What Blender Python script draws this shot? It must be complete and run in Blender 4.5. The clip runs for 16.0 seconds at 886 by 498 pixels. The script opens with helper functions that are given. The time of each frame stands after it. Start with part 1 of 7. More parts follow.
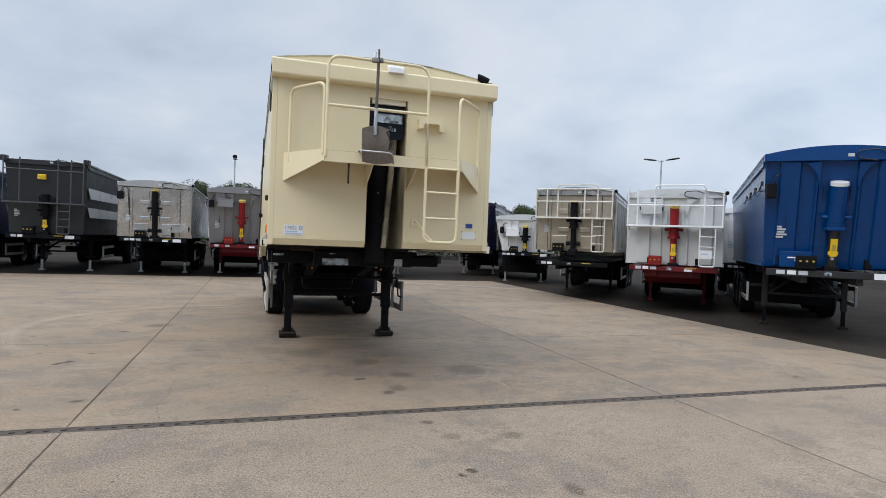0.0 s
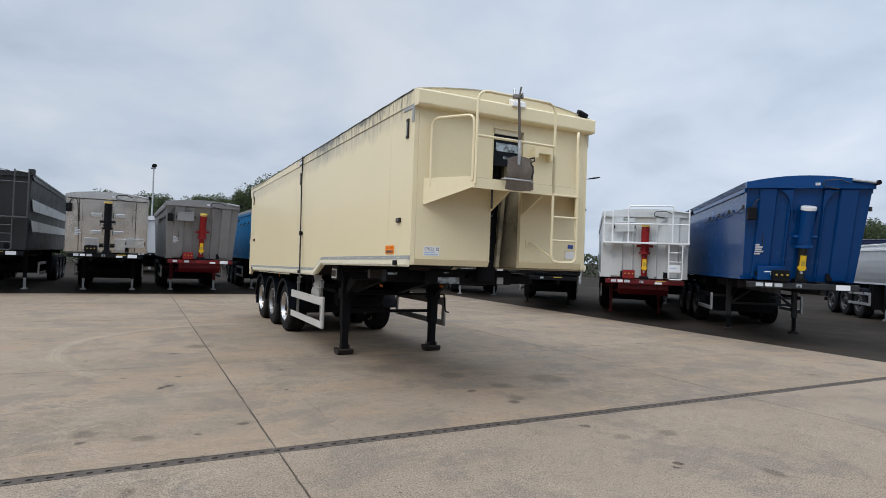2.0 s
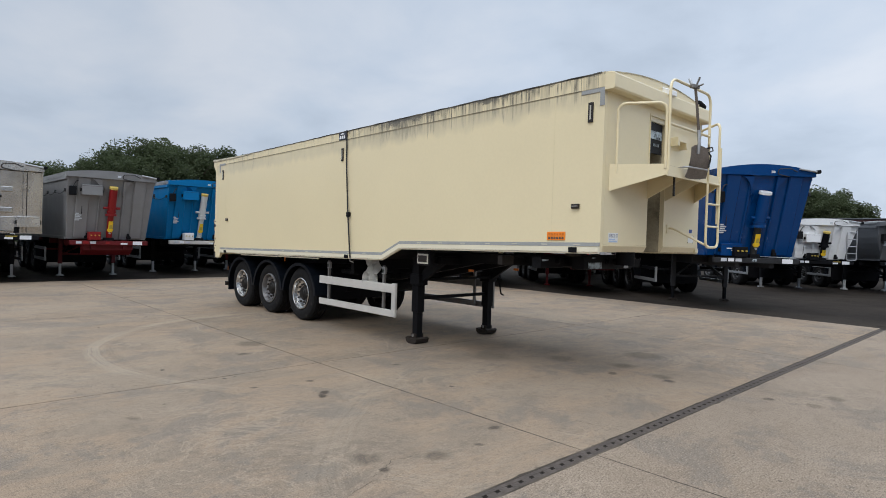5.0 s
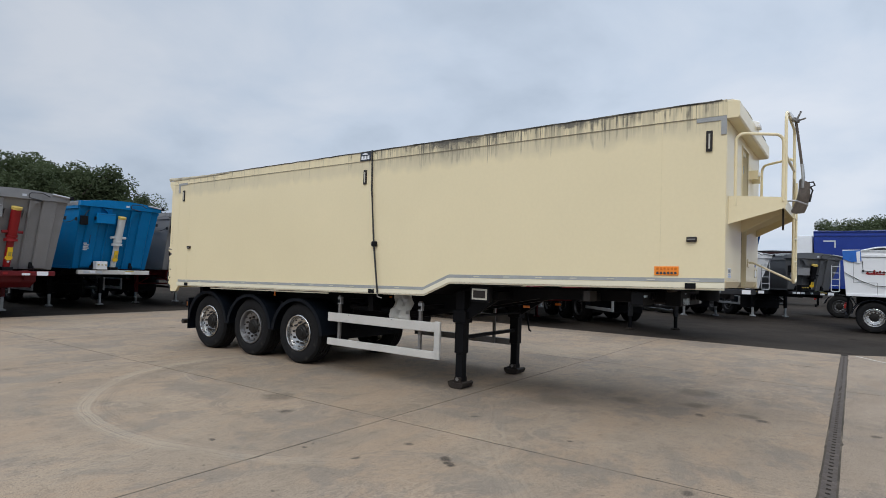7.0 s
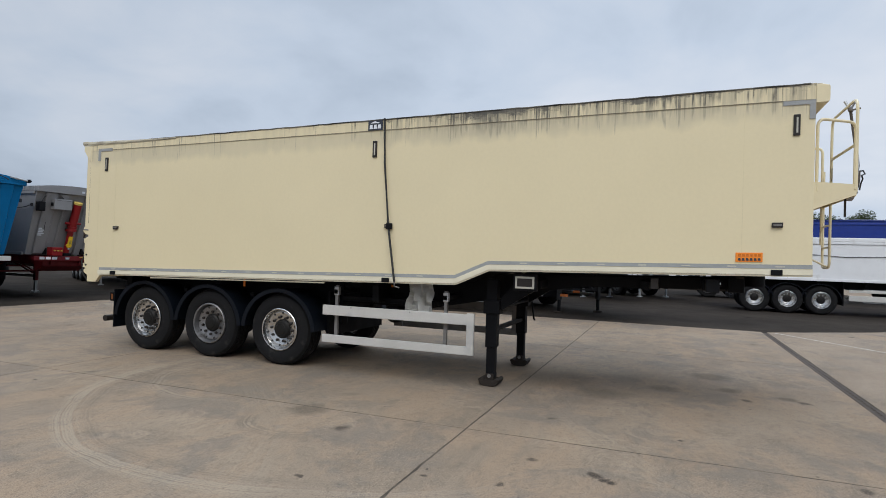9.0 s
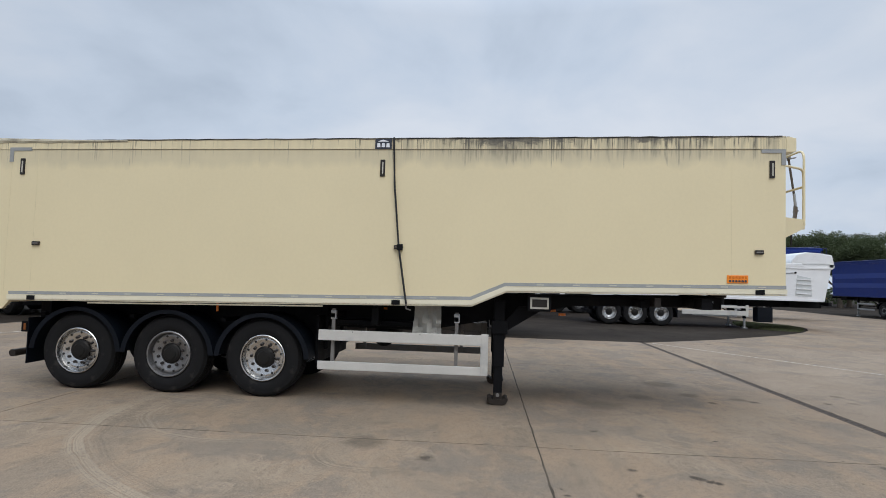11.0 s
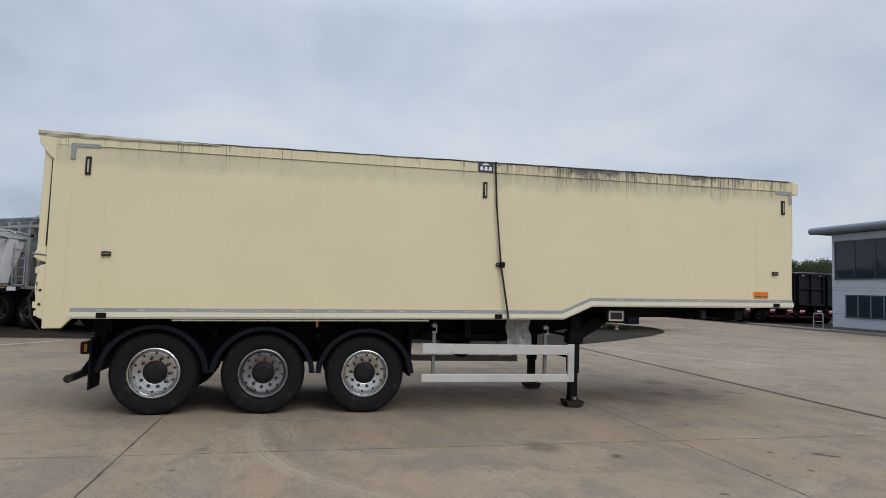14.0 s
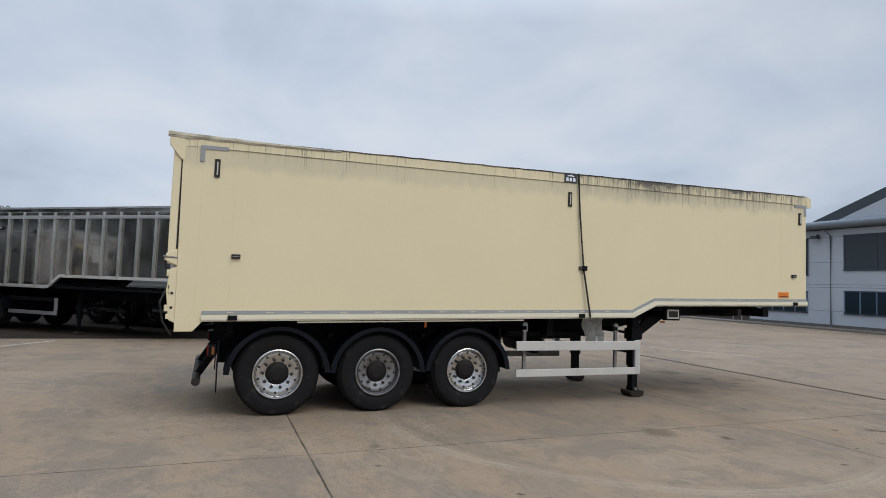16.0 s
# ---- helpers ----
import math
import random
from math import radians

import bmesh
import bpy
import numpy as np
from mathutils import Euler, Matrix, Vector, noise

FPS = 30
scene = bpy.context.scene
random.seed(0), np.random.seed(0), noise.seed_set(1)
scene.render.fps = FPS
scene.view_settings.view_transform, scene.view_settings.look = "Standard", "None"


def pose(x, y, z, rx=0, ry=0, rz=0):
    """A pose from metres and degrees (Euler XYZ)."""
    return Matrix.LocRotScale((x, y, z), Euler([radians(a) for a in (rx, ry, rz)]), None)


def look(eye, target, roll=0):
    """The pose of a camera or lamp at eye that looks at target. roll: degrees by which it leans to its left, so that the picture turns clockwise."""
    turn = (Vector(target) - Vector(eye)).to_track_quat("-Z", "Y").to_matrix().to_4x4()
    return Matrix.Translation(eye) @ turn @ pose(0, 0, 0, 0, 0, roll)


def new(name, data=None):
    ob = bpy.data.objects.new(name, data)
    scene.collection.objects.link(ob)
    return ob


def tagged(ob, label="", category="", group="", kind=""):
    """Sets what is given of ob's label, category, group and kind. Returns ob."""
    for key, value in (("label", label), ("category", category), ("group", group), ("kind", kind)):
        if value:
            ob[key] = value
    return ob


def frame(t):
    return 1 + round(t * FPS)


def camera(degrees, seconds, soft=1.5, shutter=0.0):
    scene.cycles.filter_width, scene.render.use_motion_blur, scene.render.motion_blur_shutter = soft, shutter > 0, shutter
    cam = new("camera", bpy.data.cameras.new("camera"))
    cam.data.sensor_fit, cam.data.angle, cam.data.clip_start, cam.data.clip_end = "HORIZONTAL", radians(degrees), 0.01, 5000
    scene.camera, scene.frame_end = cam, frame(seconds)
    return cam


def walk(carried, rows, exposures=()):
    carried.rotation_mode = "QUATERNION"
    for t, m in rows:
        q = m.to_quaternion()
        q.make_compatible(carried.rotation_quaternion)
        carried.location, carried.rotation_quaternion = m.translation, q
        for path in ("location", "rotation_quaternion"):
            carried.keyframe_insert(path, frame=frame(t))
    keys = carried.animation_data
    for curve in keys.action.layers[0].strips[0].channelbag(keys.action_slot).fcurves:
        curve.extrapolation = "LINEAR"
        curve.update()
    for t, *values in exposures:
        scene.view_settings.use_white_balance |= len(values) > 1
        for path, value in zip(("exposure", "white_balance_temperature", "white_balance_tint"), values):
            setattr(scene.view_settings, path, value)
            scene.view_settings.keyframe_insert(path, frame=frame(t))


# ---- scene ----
cam = camera(74.4, 16.0, soft=0.9)
PATH = [
    (0, (-0.079, 0.238, 1.706), (0.536, 2.14, 1.68), 2.2),
    (0.5, (-0.668, 0.252, 1.726), (0.046, 2.119, 1.653), 2.2),
    (1, (-1.319, 0.368, 1.705), (-0.526, 2.204, 1.688), 2.2),
    (1.5, (-2.009, 0.527, 1.709), (-1.175, 2.344, 1.744), 2.2),
    (2, (-2.679, 0.776, 1.697), (-1.752, 2.548, 1.727), 2.1),
    (2.5, (-3.322, 1.091, 1.707), (-2.265, 2.789, 1.692), 2.1),
    (3, (-3.932, 1.426, 1.696), (-2.776, 3.057, 1.698), 2.1),
    (3.5, (-4.504, 1.842, 1.698), (-3.284, 3.426, 1.721), 2.0),
    (4, (-5.021, 2.319, 1.695), (-3.75, 3.863, 1.675), 2.0),
    (4.2, (-5.17, 2.492, 1.729), (-3.893, 4.03, 1.686), 1.8),
    (6.3, (-6.421, 4.831, 1.693), (-4.854, 6.073, 1.742), 2.1),
    (6.5, (-6.511, 5.084, 1.692), (-4.929, 6.307, 1.747), 2.0),
    (7, (-6.675, 5.692, 1.713), (-5.041, 6.843, 1.781), 1.9),
    (7.5, (-6.751, 6.33, 1.705), (-5.068, 7.408, 1.79), 1.9),
    (8, (-6.851, 6.959, 1.707), (-5.11, 7.942, 1.751), 1.8),
    (8.2, (-6.862, 7.191, 1.694), (-5.088, 8.114, 1.725), 1.8),
    (10.3, (-7.355, 9.799, 1.647), (-5.399, 10.208, 1.715), 1.8),
    (10.5, (-7.399, 10.013, 1.641), (-5.428, 10.349, 1.71), 1.8),
    (11, (-7.562, 10.594, 1.641), (-5.57, 10.733, 1.749), 1.8),
    (11.5, (-7.682, 11.218, 1.62), (-5.689, 11.327, 1.742), 1.8),
    (12, (-7.761, 11.823, 1.63), (-5.767, 11.876, 1.773), 1.8),
    (12.5, (-7.838, 12.426, 1.626), (-5.844, 12.388, 1.783), 1.8),
    (13, (-7.866, 13.073, 1.662), (-5.887, 12.869, 1.865), 1.9),
    (13.5, (-7.856, 13.701, 1.674), (-5.893, 13.358, 1.854), 1.9),
    (14, (-7.776, 14.351, 1.688), (-5.832, 13.901, 1.826), 2.0),
    (14.5, (-7.748, 15.006, 1.726), (-5.814, 14.497, 1.741), 2.0),
    (15, (-7.651, 15.678, 1.701), (-5.734, 15.108, 1.68), 2.0),
    (15.5, (-7.6, 16.356, 1.728), (-5.705, 15.716, 1.766), 2.1),
    (16, (-7.5, 16.998, 1.719), (-5.643, 16.265, 1.844), 2.1),
]
walk(cam, [(t, look(eye, target, roll)) for t, eye, target, roll in PATH], exposures=[(0, 0.19), (1.5, 0.14), (3.5, 0.08), (4.5, 0.05), (6.5, -0.01), (8.2, -0.06), (12.0, -0.13), (14.2, -0.20), (15.0, -0.19), (16.0, -0.15)])

# ---- world and light ----
world = bpy.data.worlds.new("overcast_sky")
scene.world = world
world.use_nodes = True
WN, WL = world.node_tree.nodes, world.node_tree.links
WN.clear()


def wnode(kind, **props):
    n = WN.new(kind)
    for k, v in props.items():
        if k == "ins":
            for i, val in v.items():
                n.inputs[i].default_value = val
    return n


w_out = wnode("ShaderNodeOutputWorld")
w_bg = wnode("ShaderNodeBackground", ins={1: 1.0})
w_sky = wnode("ShaderNodeTexSky")
w_sky.sky_type, w_sky.sun_disc = "NISHITA", False
w_sky.sun_elevation, w_sky.sun_rotation = radians(47.7), radians(246.6)
w_sky.dust_density = 4.0
w_tc = wnode("ShaderNodeTexCoord")
w_sep = wnode("ShaderNodeSeparateXYZ")
w_den = wnode("ShaderNodeMath", ins={1: 0.30})
w_den.operation = "ADD"
w_clamp = wnode("ShaderNodeMath", ins={1: 0.02})
w_clamp.operation = "MAXIMUM"
w_div = wnode("ShaderNodeVectorMath")
w_div.operation = "DIVIDE"
w_cmb = wnode("ShaderNodeCombineXYZ")
w_noise = wnode("ShaderNodeTexNoise", ins={2: 1.9, 3: 7.0, 4: 0.52, 8: 0.25})
w_noise2 = wnode("ShaderNodeTexNoise", ins={2: 0.7, 3: 3.0, 4: 0.5, 8: 0.3})
w_addn = wnode("ShaderNodeMath")
w_addn.operation = "MULTIPLY_ADD"
w_addn.inputs[1].default_value = 0.55
w_half = wnode("ShaderNodeMath", ins={1: 0.45})
w_half.operation = "MULTIPLY"
w_ramp = wnode("ShaderNodeValToRGB")
w_ramp.color_ramp.elements[0].position, w_ramp.color_ramp.elements[0].color = 0.37, (0.44, 0.52, 0.635, 1)
w_ramp.color_ramp.elements[1].position, w_ramp.color_ramp.elements[1].color = 0.62, (0.69, 0.745, 0.835, 1)
mid = w_ramp.color_ramp.elements.new(0.49)
mid.color = (0.565, 0.65, 0.775, 1)
# an overcast sky is about three times as bright overhead as at the horizon
w_up = wnode("ShaderNodeMapRange", ins={1: 0.42, 2: 0.95, 3: 1.0, 4: 3.2})
w_scale = wnode("ShaderNodeVectorMath")
w_scale.operation = "SCALE"
w_mix = wnode("ShaderNodeMix", ins={0: 0.94})
w_mix.data_type = "RGBA"
w_skymul = wnode("ShaderNodeVectorMath", ins={3: 0.12})
w_skymul.operation = "SCALE"
WL.new(w_tc.outputs["Generated"], w_sep.inputs[0])
WL.new(w_sep.outputs[2], w_clamp.inputs[0])
WL.new(w_clamp.outputs[0], w_den.inputs[0])
for i in range(3):
    WL.new(w_den.outputs[0], w_cmb.inputs[i])
WL.new(w_tc.outputs["Generated"], w_div.inputs[0])
WL.new(w_cmb.outputs[0], w_div.inputs[1])
WL.new(w_div.outputs[0], w_noise.inputs[0])
WL.new(w_div.outputs[0], w_noise2.inputs[0])
WL.new(w_noise2.outputs[0], w_half.inputs[0])
WL.new(w_noise.outputs[0], w_addn.inputs[0])
WL.new(w_half.outputs[0], w_addn.inputs[2])
WL.new(w_addn.outputs[0], w_ramp.inputs[0])
WL.new(w_sep.outputs[2], w_up.inputs[0])
WL.new(w_ramp.outputs[0], w_scale.inputs[0])
# the cloud is thinner, and so brighter, towards one side
w_dot = wnode("ShaderNodeVectorMath", ins={1: (0.996, -0.087, 0.0)})
w_dot.operation = "DOT_PRODUCT"
w_side = wnode("ShaderNodeMapRange", ins={1: 0.2, 2: 1.0, 3: 0.87, 4: 1.09})
w_both = wnode("ShaderNodeMath")
w_both.operation = "MULTIPLY"
WL.new(w_tc.outputs["Generated"], w_dot.inputs[0])
WL.new(w_dot.outputs["Value"], w_side.inputs[0])
WL.new(w_side.outputs[0], w_both.inputs[0])
WL.new(w_up.outputs[0], w_both.inputs[1])
WL.new(w_both.outputs[0], w_scale.inputs[3])
WL.new(w_sky.outputs[0], w_skymul.inputs[0])
WL.new(w_skymul.outputs[0], w_mix.inputs[6])
WL.new(w_scale.outputs[0], w_mix.inputs[7])
WL.new(w_mix.outputs[2], w_bg.inputs[0])
WL.new(w_bg.outputs[0], w_out.inputs[0])

sun = new("sun", bpy.data.lights.new("sun", "SUN"))
sun.data.energy, sun.data.angle, sun.data.color = 1.3, radians(40), (1.0, 0.96, 0.9)
sun.matrix_basis = look((-15, -6.5, 18), (0, 0, 0))


# ---- materials ----
def material(name, base, rough=0.5, metal=0.0, var=0.12, scale=3.0, fine=60.0, bump=0.05, second=None, cover=0.0, cover_scale=1.5, coat=0.0, stretch=(1, 1, 1), rough_var=0.12, spec=0.5):
    """A surface with variation at two scales, a second colour in patches, and fine relief."""
    m = bpy.data.materials.new(name)
    m.use_nodes = True
    nt = m.node_tree
    p = nt.nodes["Principled BSDF"]
    tc = nt.nodes.new("ShaderNodeTexCoord")
    mp = nt.nodes.new("ShaderNodeMapping")
    mp.inputs["Scale"].default_value = stretch
    nt.links.new(tc.outputs["Object"], mp.inputs[0])
    n1 = nt.nodes.new("ShaderNodeTexNoise")
    n1.inputs["Scale"].default_value, n1.inputs["Detail"].default_value = scale, 6
    n2 = nt.nodes.new("ShaderNodeTexNoise")
    n2.inputs["Scale"].default_value, n2.inputs["Detail"].default_value = fine, 3
    for n in (n1, n2):
        nt.links.new(mp.outputs[0], n.inputs["Vector"])
    add = nt.nodes.new("ShaderNodeMath")
    add.operation = "MULTIPLY_ADD"
    add.inputs[1].default_value = 0.6
    half = nt.nodes.new("ShaderNodeMath")
    half.operation = "MULTIPLY"
    half.inputs[1].default_value = 0.4
    nt.links.new(n2.outputs[0], half.inputs[0])
    nt.links.new(n1.outputs[0], add.inputs[0])
    nt.links.new(half.outputs[0], add.inputs[2])
    rm = nt.nodes.new("ShaderNodeMapRange")
    rm.inputs[1].default_value, rm.inputs[2].default_value = 0.3, 0.7
    rm.inputs[3].default_value, rm.inputs[4].default_value = 1 - var, 1 + var
    nt.links.new(add.outputs[0], rm.inputs[0])
    sc = nt.nodes.new("ShaderNodeVectorMath")
    sc.operation = "SCALE"
    nt.links.new(rm.outputs[0], sc.inputs["Scale"])
    sc.inputs[0].default_value = base
    colour = sc.outputs[0]
    if second:
        n3 = nt.nodes.new("ShaderNodeTexNoise")
        n3.inputs["Scale"].default_value, n3.inputs["Detail"].default_value = cover_scale, 8
        n3.inputs["Roughness"].default_value = 0.6
        nt.links.new(mp.outputs[0], n3.inputs["Vector"])
        r3 = nt.nodes.new("ShaderNodeMapRange")
        r3.inputs[1].default_value, r3.inputs[2].default_value = 0.62 - 0.3 * cover, 0.78 - 0.3 * cover
        nt.links.new(n3.outputs[0], r3.inputs[0])
        mx = nt.nodes.new("ShaderNodeMix")
        mx.data_type = "RGBA"
        mx.inputs[7].default_value = (*second, 1)
        nt.links.new(r3.outputs[0], mx.inputs[0])
        nt.links.new(colour, mx.inputs[6])
        colour = mx.outputs[2]
    nt.links.new(colour, p.inputs["Base Color"])
    rr = nt.nodes.new("ShaderNodeMapRange")
    rr.inputs[1].default_value, rr.inputs[2].default_value = 0.3, 0.7
    rr.inputs[3].default_value, rr.inputs[4].default_value = max(0.03, rough - rough_var), min(1, rough + rough_var)
    nt.links.new(add.outputs[0], rr.inputs[0])
    nt.links.new(rr.outputs[0], p.inputs["Roughness"])
    p.inputs["Metallic"].default_value = metal
    p.inputs["Specular IOR Level"].default_value = spec
    if coat:
        p.inputs["Coat Weight"].default_value, p.inputs["Coat Roughness"].default_value = coat, 0.08
    if bump:
        b = nt.nodes.new("ShaderNodeBump")
        b.inputs["Strength"].default_value, b.inputs["Distance"].default_value = bump, 0.02
        nt.links.new(n2.outputs[0], b.inputs["Height"])
        nt.links.new(b.outputs[0], p.inputs["Normal"])
    return m


CREAM = (0.762, 0.662, 0.432)
M_CREAM = material("cream_paint", CREAM, 0.36, var=0.035, scale=0.8, fine=25, bump=0.01, coat=0.3, rough_var=0.06)
M_RAIL = material("cream_side_rail", (0.76, 0.71, 0.55), 0.4, var=0.05, bump=0.01)
M_STRIP = material("grey_strip", (0.30, 0.31, 0.31), 0.5, var=0.12, scale=6)
M_BLACK = material("black_chassis_paint", (0.0052, 0.0055, 0.007), 0.6, var=0.3, scale=4, second=(0.016, 0.015, 0.0145), cover=0.12, bump=0.1, spec=0.13)
M_PLASTIC = material("dark_plastic", (0.004, 0.006, 0.010), 0.45, var=0.2, second=(0.010, 0.012, 0.016), cover=0.1, spec=0.18)
M_RUBBER = material("tyre_rubber", (0.0083, 0.0083, 0.0090), 0.85, var=0.3, scale=8, second=(0.04, 0.037, 0.033), cover=0.12, cover_scale=5, bump=0.15, spec=0.25)
M_ALLOY = material("polished_wheel_alloy", (0.60, 0.60, 0.595), 0.25, 1.0, var=0.04, fine=12, bump=0.0, rough_var=0.04)
M_DULLRIM = material("dull_wheel_rim", (0.28, 0.28, 0.285), 0.4, 0.9, var=0.25, second=(0.10, 0.09, 0.08), cover=0.2, cover_scale=6)
M_DARKRIM = material("dirty_steel_rim", (0.07, 0.07, 0.072), 0.5, 0.5, var=0.25, second=(0.02, 0.02, 0.02), cover=0.25, cover_scale=6)
M_HUB = material("greasy_hub", (0.013, 0.012, 0.011), 0.55, 0.2, var=0.3, second=(0.07, 0.05, 0.035), cover=0.15, cover_scale=9, spec=0.3)
M_FOOT = material("rusty_foot", (0.028, 0.022, 0.018), 0.8, 0.1, var=0.35, scale=9, second=(0.055, 0.036, 0.025), cover=0.25, spec=0.3)
M_CLIP = material("dark_clip", (0.022, 0.018, 0.016), 0.5, var=0.3, second=(0.07, 0.05, 0.04), cover=0.1, spec=0.35)
M_ALU = material("mill_aluminium", (0.60, 0.585, 0.55), 0.45, 0.25, var=0.08, scale=4, second=(0.42, 0.42, 0.42), cover=0.06)
M_STEEL = material("worn_steel", (0.22, 0.21, 0.20), 0.55, 0.5, var=0.25, scale=6, second=(0.16, 0.10, 0.06), cover=0.1, bump=0.1)
M_GALV = material("galvanised_steel", (0.42, 0.43, 0.44), 0.5, 0.7, var=0.2, scale=12)
M_WHITE = material("white_paint", (0.78, 0.79, 0.80), 0.35, var=0.04, bump=0.01, coat=0.2, second=(0.6, 0.6, 0.58), cover=0.04)
M_ORANGE = material("orange_plate", (0.85, 0.25, 0.015), 0.5, var=0.06)
M_LAMP_ORANGE = material("amber_lens", (0.65, 0.17, 0.02), 0.25, var=0.1)
M_RED = material("red_paint", (0.22, 0.008, 0.010), 0.45, var=0.12, second=(0.09, 0.010, 0.010), cover=0.06, spec=0.35)
M_REDLENS = material("red_lens", (0.28, 0.02, 0.015), 0.25, var=0.1)
M_YELLOW = material("yellow_paint", (0.80, 0.52, 0.02), 0.45, var=0.1)
M_DBLUE = material("deep_blue_paint", (0.0011, 0.0426, 0.1680), 0.24, var=0.05, bump=0.0, spec=0.22, rough_var=0.06, coat=0.15)
M_NAVY = material("navy_paint", (0.005, 0.011, 0.055), 0.4, var=0.15, bump=0.01, coat=0.1, spec=0.4)
M_ROYAL = material("royal_blue_paint", (0.007, 0.032, 0.23), 0.38, var=0.12, bump=0.01, coat=0.1, spec=0.4)
M_TEAL = material("bright_blue_paint", (0.001, 0.145, 0.36), 0.42, var=0.1, bump=0.0, spec=0.15)
M_DGREY = material("dark_grey_paint", (0.020, 0.0225, 0.025), 0.45, var=0.15, bump=0.01, coat=0.05, spec=0.4)
M_GREY = material("grey_paint", (0.205, 0.205, 0.21), 0.42, var=0.1, bump=0.01, coat=0.1)
M_SILVER = material("raw_aluminium_body", (0.60, 0.58, 0.55), 0.22, 0.9, var=0.16, scale=0.7, fine=3, bump=0.0, second=(0.36, 0.34, 0.31), cover=0.25, cover_scale=0.8)
M_RIBALU = material("dark_shiny_aluminium", (0.40, 0.38, 0.355), 0.16, 0.95, var=0.2, scale=0.8, fine=3, bump=0.0, second=(0.20, 0.19, 0.175), cover=0.25, cover_scale=0.9)
M_RIB = material("bright_aluminium_rib", (0.58, 0.575, 0.56), 0.34, 0.8, var=0.12, scale=2, bump=0.0)
M_TARPGREY = material("grey_tarpaulin", (0.42, 0.43, 0.44), 0.7, var=0.12, second=(0.25, 0.25, 0.25), cover=0.2)
M_WOODGREY = material("weathered_wood", (0.085, 0.068, 0.056), 0.75, var=0.3, scale=8, stretch=(6, 6, 1))
M_BAG = material("dirty_white_sheet", (0.72, 0.71, 0.67), 0.5, var=0.15, scale=6, second=(0.42, 0.41, 0.38), cover=0.2)
M_PAPER = material("white_label", (0.75, 0.77, 0.80), 0.6, var=0.03)
M_INK = material("dark_print", (0.03, 0.035, 0.05), 0.6, var=0.05)
M_PALEPRINT = material("pale_print", (0.42, 0.52, 0.70), 0.5, var=0.05)
M_BLUEPRINT = material("blue_print", (0.02, 0.06, 0.26), 0.5, var=0.05)
M_STICKER = material("pale_sticker", (0.76, 0.76, 0.74), 0.5, var=0.04)
M_GREYPRINT = material("grey_print", (0.27, 0.28, 0.32), 0.6, var=0.15, scale=30)
M_HOSE = material("black_hose", (0.012, 0.012, 0.013), 0.5, var=0.2)
M_LEAF = material("leaves", (0.078, 0.098, 0.048), 0.7, var=0.35, scale=0.9, fine=7, spec=0.25)
# darker leaf colour, with the backlit look of the y > 50 trees painted in
M_LEAF2 = material("darker_leaves", (0.072, 0.092, 0.044), 0.7, var=0.3, scale=0.9, fine=7, spec=0.25)
for leaf_mat in (M_LEAF, M_LEAF2):
    nt = leaf_mat.node_tree
    shader, out = nt.nodes["Principled BSDF"], nt.nodes["Material Output"]
    thin, blend = nt.nodes.new("ShaderNodeBsdfTranslucent"), nt.nodes.new("ShaderNodeMixShader")
    blend.inputs[0].default_value = 0.45
    nt.links.new(shader.inputs["Base Color"].links[0].from_socket, thin.inputs[0])
    nt.links.new(shader.outputs[0], blend.inputs[1])
    nt.links.new(thin.outputs[0], blend.inputs[2])
    nt.links.new(blend.outputs[0], out.inputs[0])
M_BARK = material("bark", (0.10, 0.08, 0.06), 0.85, var=0.3, scale=7, bump=0.4)
M_GRASS = material("grass", (0.058, 0.066, 0.026), 0.9, var=0.4, scale=5)
M_CLAD = material("grey_blue_cladding", (0.46, 0.495, 0.54), 0.45, 0.1, var=0.05, scale=0.8)
M_ROOF = material("grey_roof_sheet", (0.20, 0.23, 0.26), 0.5, 0.2, var=0.08)
M_BLUEFRAME = material("blue_grey_frame", (0.10, 0.16, 0.22), 0.45, var=0.1)
M_RIVET = material("rivet_marks", (0.50, 0.48, 0.42), 0.5, var=0.2)
M_FRAME = material("dark_window_frame", (0.035, 0.045, 0.06), 0.45, var=0.1)
M_BRICKW = material("plinth", (0.12, 0.11, 0.10), 0.8, var=0.15)
M_KERB = material("kerb_concrete", (0.17, 0.145, 0.12), 0.85, var=0.2, bump=0.2)
M_LINE = material("worn_white_line", (0.50, 0.47, 0.41), 0.8, var=0.2, scale=3, second=(0.3, 0.27, 0.22), cover=0.5, cover_scale=7)
M_FILLER = material("joint_dirt", (0.070, 0.058, 0.046), 0.9, var=0.4, scale=2, second=(0.15, 0.122, 0.095), cover=0.5, spec=0.1)
M_RUST = material("dirty_grate", (0.090, 0.074, 0.063), 0.85, 0.0, var=0.45, scale=7, fine=40, second=(0.07, 0.056, 0.046), cover=0.35, cover_scale=5, bump=0.3, spec=0.2)
# near-black tone that paints the shade inside the drain slots
M_SLOT = material("dark_slot_shade", (0.022, 0.018, 0.015), 0.9, var=0.3, spec=0.1)
M_FASCIA = material("dark_roof_fascia", (0.055, 0.065, 0.075), 0.5, 0.1, var=0.1)
# shadow tone for the line drawn under the sheet's hem
M_HEMSHADE = material("hem_shadow_tone", (0.26, 0.235, 0.17), 0.7, var=0.3, scale=4)

M_GLASS = bpy.data.materials.new("window_glass")
M_GLASS.use_nodes = True
gp = M_GLASS.node_tree.nodes["Principled BSDF"]
gp.inputs["Base Color"].default_value = (0.02, 0.03, 0.035, 1)
gp.inputs["Roughness"].default_value = 0.04
gp.inputs["IOR"].default_value = 1.5


